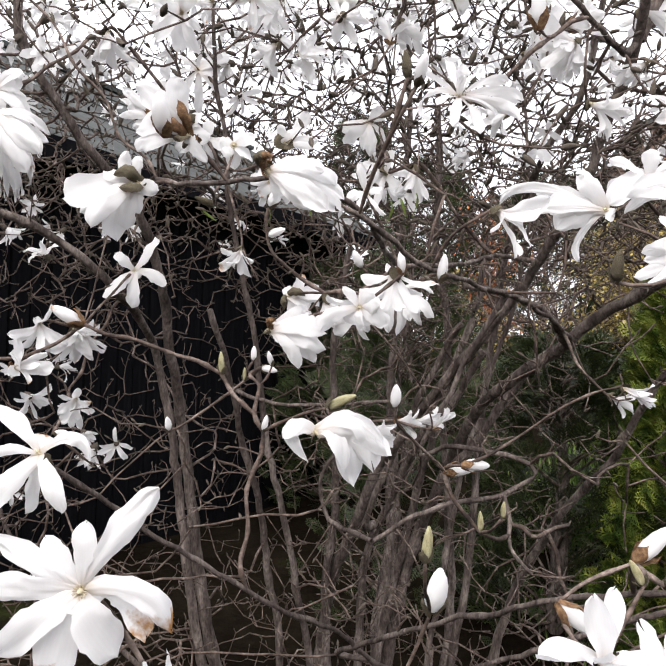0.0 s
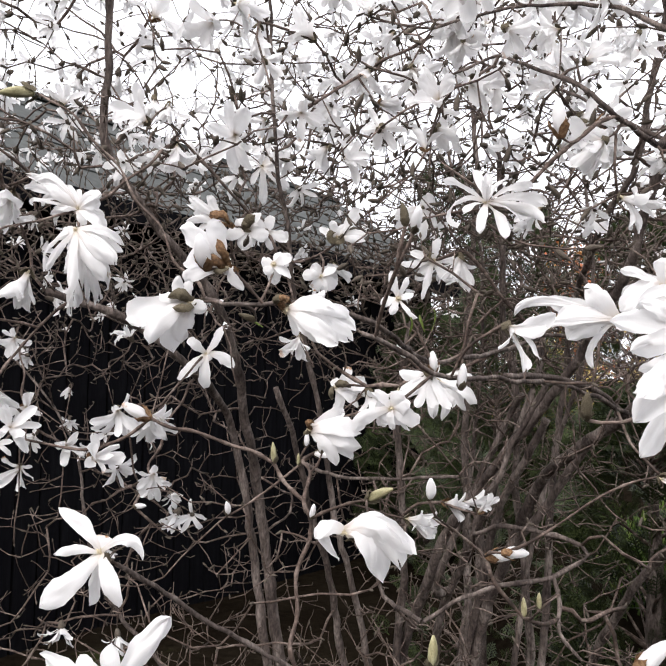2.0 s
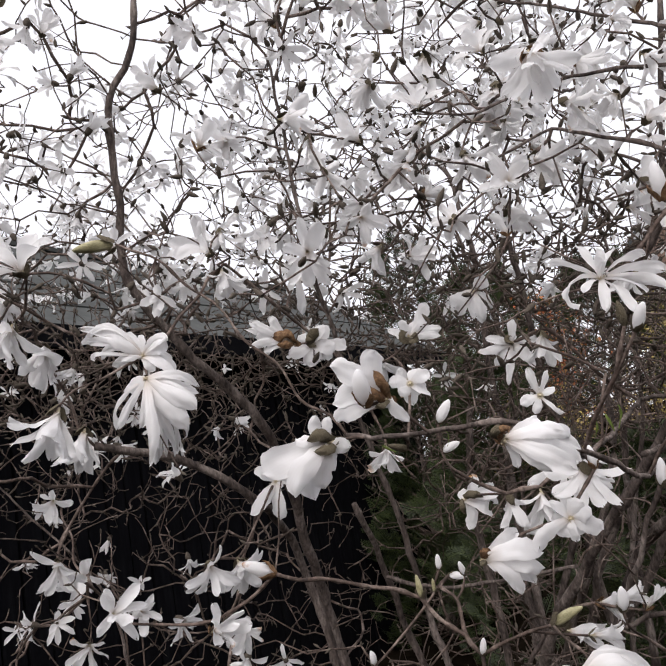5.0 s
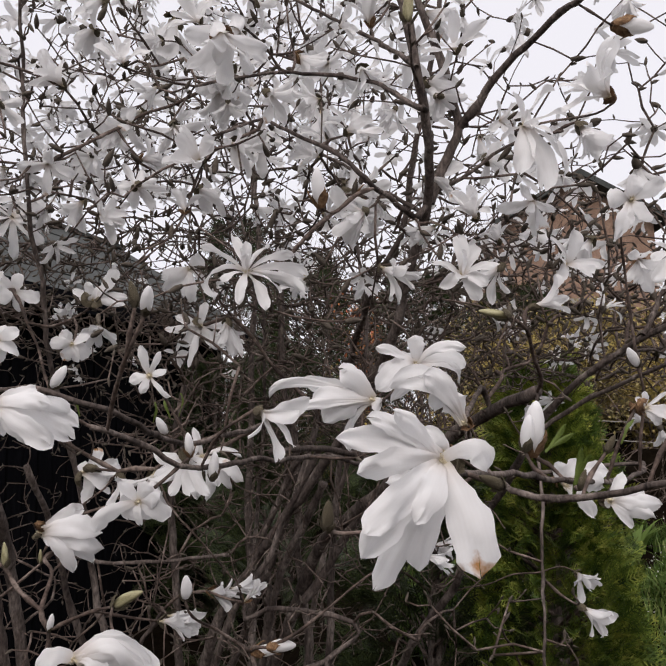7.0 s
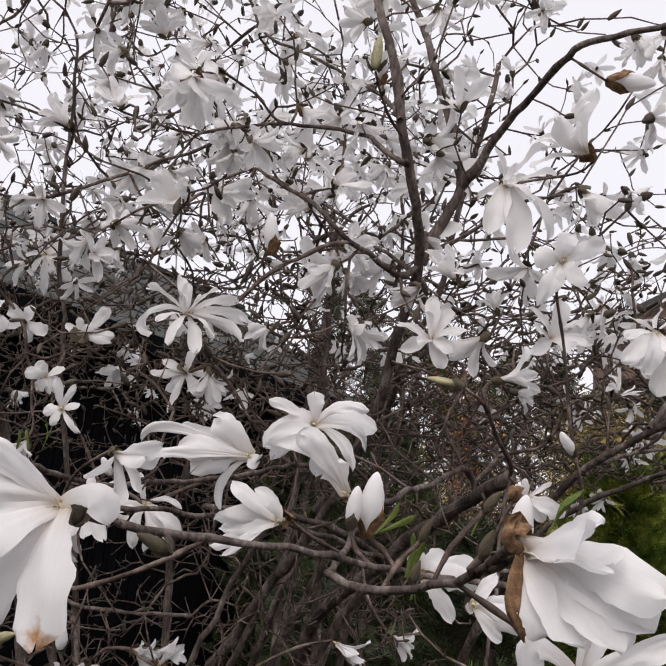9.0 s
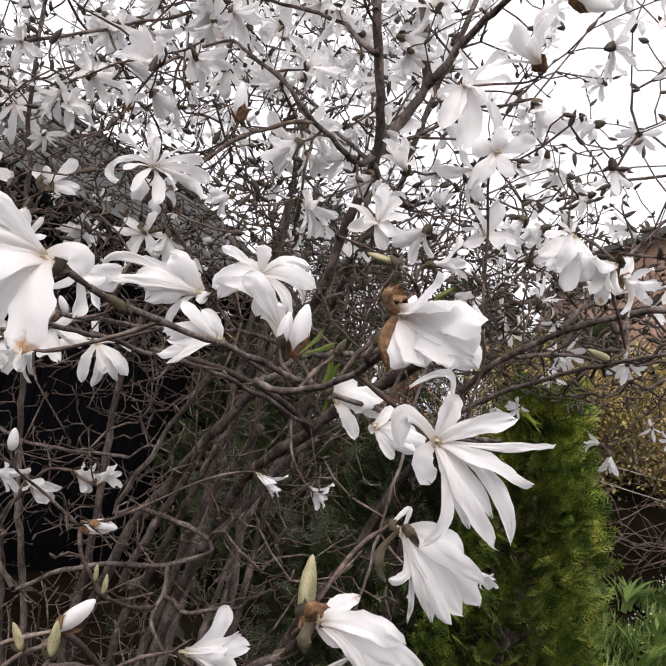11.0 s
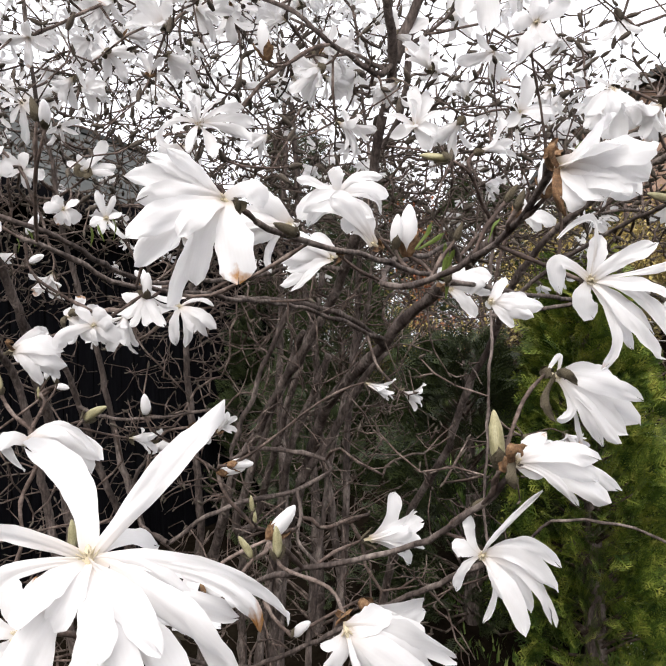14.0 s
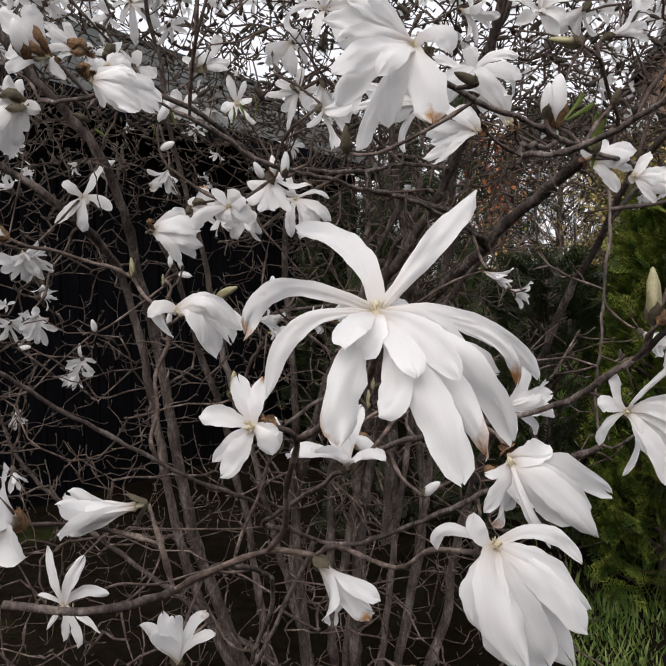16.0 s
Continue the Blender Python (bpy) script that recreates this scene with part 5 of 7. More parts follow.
strap(bloom, (-0.010, -0.015, 0.031), (-0.014, -0.010, 0.015), 0.0185)
strap(bloom, (-0.038, -0.006, 0.010), (-0.024, -0.009, 0.005), 0.0185)
strap(bloom, (0.002, -0.009, 0.028), (-0.002, -0.009, 0.015), 0.0139)
bloom = open_flower(-0.151, 0.712, 1.708, -0.50, -0.84, 0.20, True)
strap(bloom, (-0.008, -0.018, 0.028), (-0.001, -0.019, 0.014), 0.0134, husk='b')
strap(bloom, (-0.026, -0.014, 0.010), (-0.011, -0.018, 0.006), 0.0151, husk='b')
strap(bloom, (-0.013, -0.011, -0.006), (-0.005, -0.015, -0.005), 0.0100, husk='o')
strap(bloom, (-0.049, -0.021, 0.040), (-0.026, -0.022, 0.027), 0.0251)
strap(bloom, (-0.055, 0.011, 0.006), (-0.029, -0.004, 0.013), 0.0272)
strap(bloom, (-0.002, -0.025, 0.047), (-0.008, -0.017, 0.028), 0.0251)
strap(bloom, (-0.027, -0.015, 0.026), (-0.016, -0.013, 0.018), 0.0293)
strap(bloom, (-0.054, 0.015, -0.013), (-0.034, 0.000, -0.003), 0.0230)
strap(bloom, (0.018, 0.002, -0.025), (0.006, -0.004, -0.011), 0.0146)
strap(bloom, (0.006, -0.001, -0.006), (-0.001, -0.001, -0.001), 0.0167)
bloom = open_flower(-0.410, 1.443, 1.647, 0.14, -0.99, 0.07)
strap(bloom, (0.036, 0.012, 0.069), (0.023, -0.004, 0.034), 0.0316)
strap(bloom, (-0.056, -0.018, -0.055), (-0.025, -0.020, -0.027), 0.0380)
strap(bloom, (-0.002, -0.003, -0.075), (0.001, -0.013, -0.039), 0.0343)
strap(bloom, (0.061, -0.001, -0.031), (0.039, -0.005, -0.008), 0.0307)
strap(bloom, (-0.034, -0.020, 0.031), (-0.015, -0.018, 0.016), 0.0253)
strap(bloom, (0.008, -0.000, -0.016), (0.005, -0.003, -0.007), 0.0181)
bloom = open_flower(-0.019, 0.734, 1.421, -0.81, -0.26, 0.53)
strap(bloom, (-0.007, 0.009, -0.030), (-0.027, -0.002, 0.000), 0.0209)
strap(bloom, (-0.032, -0.006, -0.005), (-0.016, -0.008, 0.007), 0.0209)
strap(bloom, (0.072, 0.016, -0.023), (0.037, -0.002, 0.017), 0.0334)
strap(bloom, (0.066, 0.012, -0.015), (0.034, 0.001, 0.010), 0.0313)
strap(bloom, (0.040, 0.024, -0.056), (0.028, 0.002, -0.010), 0.0292)
strap(bloom, (0.060, 0.020, -0.039), (0.037, -0.002, 0.002), 0.0292)
strap(bloom, (0.029, 0.003, -0.039), (0.020, -0.005, -0.004), 0.0209)
bloom = open_flower(-0.079, 0.845, 1.524, -0.53, -0.76, -0.37)
strap(bloom, (0.008, -0.015, 0.011), (0.001, -0.018, 0.008), 0.0132, husk='b')
strap(bloom, (0.002, -0.012, -0.003), (-0.002, -0.016, -0.001), 0.0094, husk='o')
strap(bloom, (0.042, 0.004, 0.023), (0.025, -0.004, 0.017), 0.0189)
strap(bloom, (0.064, -0.004, -0.001), (0.036, -0.014, 0.007), 0.0283)
strap(bloom, (0.064, 0.007, -0.021), (0.037, -0.009, -0.005), 0.0283)
strap(bloom, (0.052, 0.015, -0.036), (0.033, 0.000, -0.015), 0.0260)
strap(bloom, (0.034, 0.002, -0.042), (0.023, -0.010, -0.016), 0.0189)
strap(bloom, (0.053, 0.014, -0.009), (0.031, -0.003, -0.000), 0.0331)
strap(bloom, (0.015, -0.001, -0.011), (0.011, -0.003, -0.006), 0.0189)
bloom = open_flower(0.023, 0.842, 1.553, 0.02, -0.99, -0.10)
strap(bloom, (-0.020, -0.007, 0.023), (-0.010, -0.005, 0.012), 0.0190)
strap(bloom, (0.015, -0.007, 0.019), (0.008, -0.007, 0.011), 0.0261)
strap(bloom, (0.033, 0.007, -0.018), (0.015, -0.001, -0.007), 0.0237)
strap(bloom, (0.018, 0.009, -0.016), (0.008, 0.003, -0.009), 0.0284)
strap(bloom, (-0.044, -0.009, -0.030), (-0.028, -0.012, -0.010), 0.0213)
strap(bloom, (-0.011, 0.003, -0.019), (-0.007, -0.001, -0.010), 0.0261)
strap(bloom, (0.023, -0.007, 0.001), (0.012, -0.006, 0.003), 0.0261)
strap(bloom, (0.002, 0.002, -0.026), (-0.001, -0.004, -0.011), 0.0142)
strap(bloom, (-0.017, 0.006, -0.004), (-0.010, 0.002, -0.001), 0.0237)
bloom = open_flower(0.081, 1.113, 1.594, -0.07, -1.00, 0.06)
strap(bloom, (-0.013, -0.004, 0.043), (-0.006, -0.007, 0.020), 0.0133)
strap(bloom, (-0.059, -0.008, -0.015), (-0.032, -0.008, -0.005), 0.0187)
strap(bloom, (-0.007, 0.001, -0.062), (-0.008, -0.009, -0.030), 0.0187)
strap(bloom, (0.006, 0.012, -0.065), (0.012, -0.000, -0.034), 0.0173)
strap(bloom, (0.042, 0.007, -0.049), (0.026, -0.008, -0.018), 0.0267)
strap(bloom, (0.058, -0.010, -0.038), (0.037, -0.015, -0.015), 0.0240)
strap(bloom, (0.057, -0.018, -0.002), (0.031, -0.016, 0.010), 0.0093)
strap(bloom, (0.023, -0.009, -0.044), (0.016, -0.008, -0.021), 0.0200)
bloom = open_flower(-0.514, 1.062, 1.868, 0.02, -0.99, -0.10)
strap(bloom, (-0.098, 0.007, 0.062), (-0.043, -0.010, 0.039), 0.0191)
strap(bloom, (-0.090, -0.009, 0.032), (-0.052, -0.022, 0.029), 0.0152)
strap(bloom, (-0.051, -0.021, 0.036), (-0.022, -0.021, 0.018), 0.0229)
strap(bloom, (0.044, -0.009, 0.005), (0.024, -0.011, 0.005), 0.0229)
strap(bloom, (0.042, 0.018, -0.028), (0.027, 0.002, -0.013), 0.0241)
strap(bloom, (-0.054, 0.012, -0.005), (-0.028, -0.002, -0.000), 0.0203)
strap(bloom, (-0.028, -0.000, 0.036), (-0.009, -0.004, 0.021), 0.0229)
strap(bloom, (0.046, -0.017, 0.018), (0.027, -0.016, 0.014), 0.0178)
strap(bloom, (-0.038, -0.009, -0.001), (-0.015, -0.011, 0.001), 0.0178)
strap(bloom, (0.040, 0.013, -0.012), (0.025, 0.003, -0.003), 0.0191)
strap(bloom, (0.017, -0.001, -0.026), (0.009, -0.003, -0.015), 0.0191)
strap(bloom, (-0.004, 0.003, 0.034), (-0.001, -0.002, 0.017), 0.0216)
strap(bloom, (-0.096, 0.009, 0.041), (-0.040, -0.015, 0.051), 0.0152)
strap(bloom, (-0.066, 0.005, 0.007), (-0.038, -0.012, 0.020), 0.0165)
strap(bloom, (0.047, -0.007, -0.035), (0.028, -0.010, -0.015), 0.0229)
strap(bloom, (0.047, -0.015, 0.014), (0.027, -0.016, 0.017), 0.0216)
strap(bloom, (-0.049, 0.019, -0.024), (-0.033, 0.001, -0.007), 0.0089)
strap(bloom, (-0.031, 0.014, -0.051), (-0.002, 0.005, -0.035), 0.0165)
strap(bloom, (-0.067, -0.022, 0.003), (-0.052, -0.027, 0.009), 0.0102)
bloom = open_flower(-0.509, 1.049, 1.830, 0.02, -0.99, -0.10)
strap(bloom, (0.069, 0.030, -0.032), (0.033, 0.008, -0.015), 0.0280)
strap(bloom, (0.074, -0.011, -0.061), (0.041, -0.020, -0.034), 0.0312)
strap(bloom, (0.053, -0.000, -0.085), (0.027, -0.012, -0.050), 0.0374)
strap(bloom, (-0.005, -0.008, -0.129), (0.008, -0.026, -0.071), 0.0218)
strap(bloom, (-0.010, 0.033, -0.122), (0.005, 0.007, -0.070), 0.0174)
strap(bloom, (0.015, 0.056, -0.114), (0.018, 0.014, -0.078), 0.0137)
strap(bloom, (-0.057, 0.009, -0.067), (-0.031, -0.005, -0.039), 0.0156)
strap(bloom, (-0.021, 0.009, -0.071), (-0.005, -0.007, -0.044), 0.0187)
strap(bloom, (-0.040, 0.010, -0.011), (-0.015, -0.002, -0.004), 0.0249)
strap(bloom, (0.014, 0.041, -0.083), (0.008, 0.014, -0.051), 0.0374)
strap(bloom, (0.071, 0.029, -0.022), (0.045, -0.002, -0.002), 0.0187)
strap(bloom, (0.070, 0.005, -0.058), (0.049, -0.004, -0.025), 0.0162)
strap(bloom, (0.037, 0.047, -0.093), (0.040, 0.008, -0.045), 0.0150)
strap(bloom, (0.022, 0.047, -0.111), (0.031, 0.004, -0.062), 0.0081)
strap(bloom, (-0.010, 0.035, -0.124), (0.003, 0.009, -0.063), 0.0112)
strap(bloom, (-0.015, 0.020, -0.125), (-0.000, -0.011, -0.069), 0.0087)
strap(bloom, (-0.001, 0.048, -0.119), (0.011, 0.017, -0.061), 0.0125)
strap(bloom, (-0.058, 0.019, -0.063), (-0.045, -0.003, -0.027), 0.0100)
strap(bloom, (-0.034, 0.027, -0.064), (-0.003, 0.006, -0.037), 0.0125)
strap(bloom, (0.049, 0.030, -0.077), (0.031, 0.008, -0.037), 0.0174)
bloom = open_flower(-0.274, 0.684, 1.399, -0.59, -0.36, 0.72)
strap(bloom, (-0.052, 0.006, 0.044), (-0.019, -0.002, 0.026), 0.0204)
strap(bloom, (-0.054, -0.023, -0.053), (-0.020, -0.023, -0.025), 0.0295)
strap(bloom, (-0.042, -0.018, -0.000), (-0.021, -0.015, 0.006), 0.0127)
strap(bloom, (0.047, 0.002, -0.006), (0.031, -0.004, 0.016), 0.0163)
strap(bloom, (-0.016, 0.013, -0.059), (-0.006, 0.001, -0.028), 0.0172)
strap(bloom, (0.027, -0.008, -0.053), (0.017, -0.013, -0.025), 0.0218)
strap(bloom, (0.004, 0.005, 0.017), (0.002, 0.001, 0.009), 0.0227)
bloom = open_flower(-0.135, 0.409, 1.367, 0.01, -1.00, 0.08)
strap(bloom, (0.042, -0.004, 0.059), (0.021, -0.008, 0.033), 0.0169)
strap(bloom, (0.003, -0.005, 0.040), (0.002, -0.008, 0.023), 0.0146)
strap(bloom, (-0.021, -0.002, 0.030), (-0.010, -0.004, 0.016), 0.0146)
strap(bloom, (-0.054, 0.011, 0.024), (-0.024, -0.003, 0.014), 0.0176)
strap(bloom, (-0.055, -0.008, 0.002), (-0.025, -0.008, 0.003), 0.0200)
strap(bloom, (-0.048, 0.001, -0.038), (-0.020, -0.009, -0.014), 0.0223)
strap(bloom, (0.019, 0.009, -0.039), (0.007, -0.003, -0.016), 0.0282)
strap(bloom, (-0.017, 0.001, -0.052), (-0.009, -0.003, -0.022), 0.0282)
strap(bloom, (0.035, 0.008, -0.028), (0.022, 0.000, -0.001), 0.0200, True)
strap(bloom, (0.049, 0.010, -0.025), (0.034, -0.005, 0.001), 0.0176, True)
strap(bloom, (0.003, 0.000, -0.011), (0.001, -0.000, -0.005), 0.0258)
bloom = open_flower(0.307, 0.425, 1.320, 0.11, -0.63, -0.77, True)
strap(bloom, (0.076, 0.011, -0.028), (0.036, 0.001, -0.006), 0.0261)
strap(bloom, (0.063, 0.003, -0.057), (0.029, -0.007, -0.018), 0.0246)
strap(bloom, (0.062, 0.022, -0.049), (0.027, -0.001, -0.014), 0.0307)
strap(bloom, (0.029, 0.007, 0.010), (0.015, -0.001, 0.005), 0.0215)
strap(bloom, (0.015, -0.011, -0.046), (0.006, -0.009, -0.022), 0.0074)
strap(bloom, (0.027, -0.008, -0.061), (0.009, -0.016, -0.028), 0.0061)
strap(bloom, (0.048, 0.007, -0.047), (0.020, -0.004, -0.019), 0.0276)
strap(bloom, (-0.020, -0.004, -0.036), (-0.007, -0.004, -0.019), 0.0154)
strap(bloom, (-0.018, 0.004, -0.010), (-0.009, 0.000, -0.009), 0.0092)
bloom = open_flower(0.275, 0.298, 1.302, 0.67, -0.43, 0.61)
strap(bloom, (-0.032, 0.005, -0.003), (-0.024, -0.001, 0.010), 0.0085)
strap(bloom, (-0.011, -0.000, 0.019), (-0.009, -0.003, 0.008), 0.0130)
strap(bloom, (0.047, -0.003, -0.008), (0.026, -0.004, 0.010), 0.0118)
strap(bloom, (-0.008, -0.010, -0.045), (-0.011, -0.012, -0.018), 0.0200)
strap(bloom, (0.015, -0.019, -0.060), (-0.001, -0.018, -0.025), 0.0259)
strap(bloom, (0.053, 0.001, -0.036), (0.025, -0.008, -0.007), 0.0165)
strap(bloom, (0.048, -0.013, -0.043), (0.025, -0.013, -0.015), 0.0189)
strap(bloom, (0.049, 0.020, -0.079), (0.021, 0.005, -0.032), 0.0259)
strap(bloom, (0.032, 0.002, -0.071), (0.011, -0.009, -0.031), 0.0283)
strap(bloom, (0.007, -0.008, -0.065), (-0.001, -0.014, -0.031), 0.0212)
bloom = open_flower(0.141, 0.300, 1.369, -0.78, -0.63, -0.06, True)
strap(bloom, (-0.032, 0.006, 0.004), (-0.016, 0.001, 0.005), 0.0143)
strap(bloom, (-0.010, 0.010, 0.028), (-0.005, 0.003, 0.015), 0.0155)
strap(bloom, (0.005, 0.008, 0.027), (0.002, 0.002, 0.014), 0.0119)
strap(bloom, (-0.019, -0.001, -0.029), (-0.008, -0.002, -0.013), 0.0155)
strap(bloom, (-0.024, 0.002, -0.021), (-0.011, -0.001, -0.008), 0.0096)
strap(bloom, (0.011, -0.004, -0.016), (0.006, -0.005, -0.007), 0.0155)
strap(bloom, (0.015, -0.002, -0.003), (0.006, -0.002, -0.001), 0.0096)
bloom = open_flower(-0.150, 0.699, 1.086, 0.06, -0.99, 0.16)
strap(bloom, (-0.021, 0.010, 0.066), (-0.011, -0.002, 0.033), 0.0127)
strap(bloom, (0.030, -0.008, 0.062), (0.014, -0.014, 0.033), 0.0176)
strap(bloom, (0.049, 0.010, 0.009), (0.023, 0.001, 0.015), 0.0156)
strap(bloom, (0.018, -0.006, -0.047), (0.013, -0.008, -0.016), 0.0166)
strap(bloom, (-0.018, -0.007, -0.025), (-0.007, -0.007, -0.009), 0.0068)
strap(bloom, (0.045, -0.009, -0.028), (0.023, -0.007, -0.009), 0.0088)
strap(bloom, (-0.028, -0.004, 0.014), (-0.012, -0.006, 0.012), 0.0068)
strap(bloom, (-0.003, 0.003, -0.044), (0.003, -0.003, -0.021), 0.0117)
bloom = open_flower(-0.301, 1.210, 1.874, -0.78, -0.43, 0.45, True)
strap(bloom, (-0.033, -0.015, 0.013), (-0.012, -0.018, 0.010), 0.0288, husk='b')
strap(bloom, (-0.027, -0.012, -0.001), (-0.009, -0.016, -0.004), 0.0173, husk='b')
strap(bloom, (-0.065, -0.024, 0.044), (-0.039, -0.022, 0.026), 0.0180)
strap(bloom, (-0.076, 0.009, 0.038), (-0.042, -0.010, 0.023), 0.0173)
strap(bloom, (-0.027, -0.017, 0.048), (-0.022, -0.016, 0.027), 0.0187)
strap(bloom, (-0.073, -0.015, 0.002), (-0.043, -0.017, 0.005), 0.0173)
strap(bloom, (-0.052, -0.006, -0.015), (-0.031, -0.010, -0.003), 0.0144)
strap(bloom, (-0.060, -0.013, 0.017), (-0.036, -0.013, 0.012), 0.0216)
bloom = open_flower(-0.271, 1.250, 1.871, 0.02, -0.99, -0.10)
strap(bloom, (0.015, -0.017, 0.023), (0.003, -0.018, 0.009), 0.0267, husk='o')
strap(bloom, (-0.006, -0.015, 0.016), (-0.003, -0.017, 0.003), 0.0193, husk='o')
strap(bloom, (0.023, -0.008, 0.030), (0.012, -0.011, 0.015), 0.0282)
strap(bloom, (-0.023, -0.005, 0.019), (-0.013, -0.007, 0.009), 0.0223)
strap(bloom, (-0.045, -0.009, -0.012), (-0.023, -0.007, -0.008), 0.0297)
strap(bloom, (-0.013, -0.001, -0.039), (-0.006, -0.006, -0.019), 0.0297)
strap(bloom, (0.037, -0.005, -0.019), (0.018, -0.007, -0.008), 0.0312)
strap(bloom, (0.010, 0.003, -0.032), (0.005, -0.003, -0.017), 0.0267)
bloom = open_flower(-0.104, 1.246, 1.852, 0.01, -0.48, 0.88)
strap(bloom, (-0.012, -0.015, 0.012), (-0.007, -0.016, -0.001), 0.0251, husk='o')
strap(bloom, (0.011, -0.013, 0.005), (0.007, -0.015, -0.007), 0.0192, husk='o')
strap(bloom, (-0.034, 0.002, 0.020), (-0.017, -0.003, 0.009), 0.0177)
strap(bloom, (-0.009, -0.011, 0.030), (-0.005, -0.007, 0.015), 0.0192)
strap(bloom, (0.040, -0.008, 0.052), (0.022, -0.014, 0.024), 0.0266)
strap(bloom, (0.057, -0.010, 0.003), (0.031, -0.009, 0.005), 0.0221)
strap(bloom, (0.054, -0.010, -0.009), (0.029, -0.012, -0.004), 0.0177)
strap(bloom, (0.016, -0.003, 0.025), (0.010, -0.006, 0.011), 0.0251)
strap(bloom, (-0.021, -0.003, 0.006), (-0.011, -0.005, 0.003), 0.0148)
bloom = open_flower(-0.124, 0.822, 1.730, 0.02, -0.99, -0.10)
strap(bloom, (0.024, -0.007, 0.009), (0.012, -0.006, 0.005), 0.0174)
strap(bloom, (0.021, 0.006, -0.016), (0.011, -0.000, -0.008), 0.0193)
strap(bloom, (0.000, 0.011, -0.024), (0.000, 0.004, -0.012), 0.0193)
strap(bloom, (-0.017, 0.001, 0.003), (-0.009, -0.001, 0.002), 0.0174)
strap(bloom, (-0.012, 0.002, -0.012), (-0.006, -0.001, -0.006), 0.0164)
strap(bloom, (0.008, -0.001, 0.016), (0.004, -0.002, 0.009), 0.0164)
bloom = open_flower(-0.076, 1.051, 1.579, 0.02, -0.99, -0.10)
strap(bloom, (0.026, -0.012, -0.000), (0.012, -0.017, 0.005), 0.0143, husk='o')
strap(bloom, (-0.003, -0.008, -0.019), (-0.003, -0.015, -0.008), 0.0119, husk='o')
strap(bloom, (0.017, 0.002, 0.032), (0.016, -0.004, 0.016), 0.0191)
strap(bloom, (0.047, 0.005, 0.007), (0.032, -0.006, 0.005), 0.0262)
strap(bloom, (0.034, 0.004, -0.026), (0.025, -0.006, -0.014), 0.0262)
strap(bloom, (-0.001, 0.001, -0.042), (0.007, -0.003, -0.020), 0.0191)
strap(bloom, (-0.008, 0.000, 0.008), (0.003, -0.002, 0.004), 0.0203)
strap(bloom, (0.042, 0.008, -0.010), (0.029, -0.001, -0.005), 0.0214)
bloom = open_flower(0.071, 1.280, 1.814, 0.02, -0.99, -0.10)
strap(bloom, (-0.006, -0.015, 0.014), (-0.005, -0.017, 0.006), 0.0196, husk='o')
strap(bloom, (0.010, -0.005, 0.041), (0.004, -0.007, 0.021), 0.0181)
strap(bloom, (-0.061, -0.005, -0.007), (-0.032, -0.006, -0.005), 0.0196)
strap(bloom, (-0.032, 0.014, -0.033), (-0.019, 0.001, -0.018), 0.0241)
strap(bloom, (-0.019, -0.002, -0.072), (-0.011, -0.010, -0.036), 0.0166)
strap(bloom, (0.034, 0.000, -0.039), (0.017, -0.006, -0.022), 0.0256)
strap(bloom, (-0.043, -0.002, 0.017), (-0.022, -0.008, 0.008), 0.0196)
strap(bloom, (0.047, 0.006, 0.001), (0.023, -0.002, 0.001), 0.0196)
bloom = open_flower(0.028, 0.889, 1.695, 0.02, -0.99, -0.10)
strap(bloom, (-0.010, -0.011, 0.035), (-0.005, -0.009, 0.018), 0.0135)
strap(bloom, (-0.024, 0.005, -0.006), (-0.013, -0.001, -0.002), 0.0166)
strap(bloom, (-0.010, 0.000, -0.021), (-0.005, -0.003, -0.010), 0.0124)
strap(bloom, (0.014, -0.008, 0.028), (0.007, -0.007, 0.014), 0.0093)
strap(bloom, (0.023, 0.004, -0.026), (0.012, -0.002, -0.015), 0.0093)
strap(bloom, (0.020, -0.000, 0.007), (0.009, -0.003, 0.003), 0.0114)
bloom = open_flower(0.043, 1.420, 1.947, -0.86, 0.02, -0.51)
strap(bloom, (-0.052, -0.007, -0.022), (-0.029, -0.013, -0.011), 0.0339)
strap(bloom, (-0.048, -0.006, -0.045), (-0.025, -0.013, -0.024), 0.0305)
strap(bloom, (-0.011, 0.001, -0.055), (-0.005, -0.007, -0.029), 0.0254)
strap(bloom, (0.003, -0.002, -0.067), (0.005, -0.011, -0.034), 0.0237)
strap(bloom, (0.032, 0.014, -0.038), (0.019, 0.003, -0.016), 0.0254)
strap(bloom, (0.029, -0.011, 0.019), (0.014, -0.012, 0.010), 0.0339)
bloom = open_flower(-0.308, 1.488, 2.067, 0.02, -0.99, -0.10)
strap(bloom, (-0.039, -0.001, 0.028), (-0.019, -0.008, 0.016), 0.0198)
strap(bloom, (-0.026, 0.008, -0.040), (-0.014, -0.002, -0.021), 0.0216)
strap(bloom, (-0.005, 0.041, -0.079), (0.002, 0.009, -0.041), 0.0216)
strap(bloom, (0.062, 0.003, 0.031), (0.036, -0.010, 0.017), 0.0306)
strap(bloom, (0.059, 0.007, -0.052), (0.037, -0.008, -0.033), 0.0306)
strap(bloom, (0.049, -0.003, -0.010), (0.027, -0.005, -0.005), 0.0324)
strap(bloom, (-0.041, -0.004, -0.007), (-0.021, -0.007, -0.005), 0.0162)
bloom = open_flower(-0.266, 1.372, 1.892, 0.03, -0.99, -0.13)
strap(bloom, (-0.035, -0.007, 0.028), (-0.016, -0.010, 0.014), 0.0271)
strap(bloom, (0.009, -0.009, 0.033), (0.007, -0.009, 0.016), 0.0271)
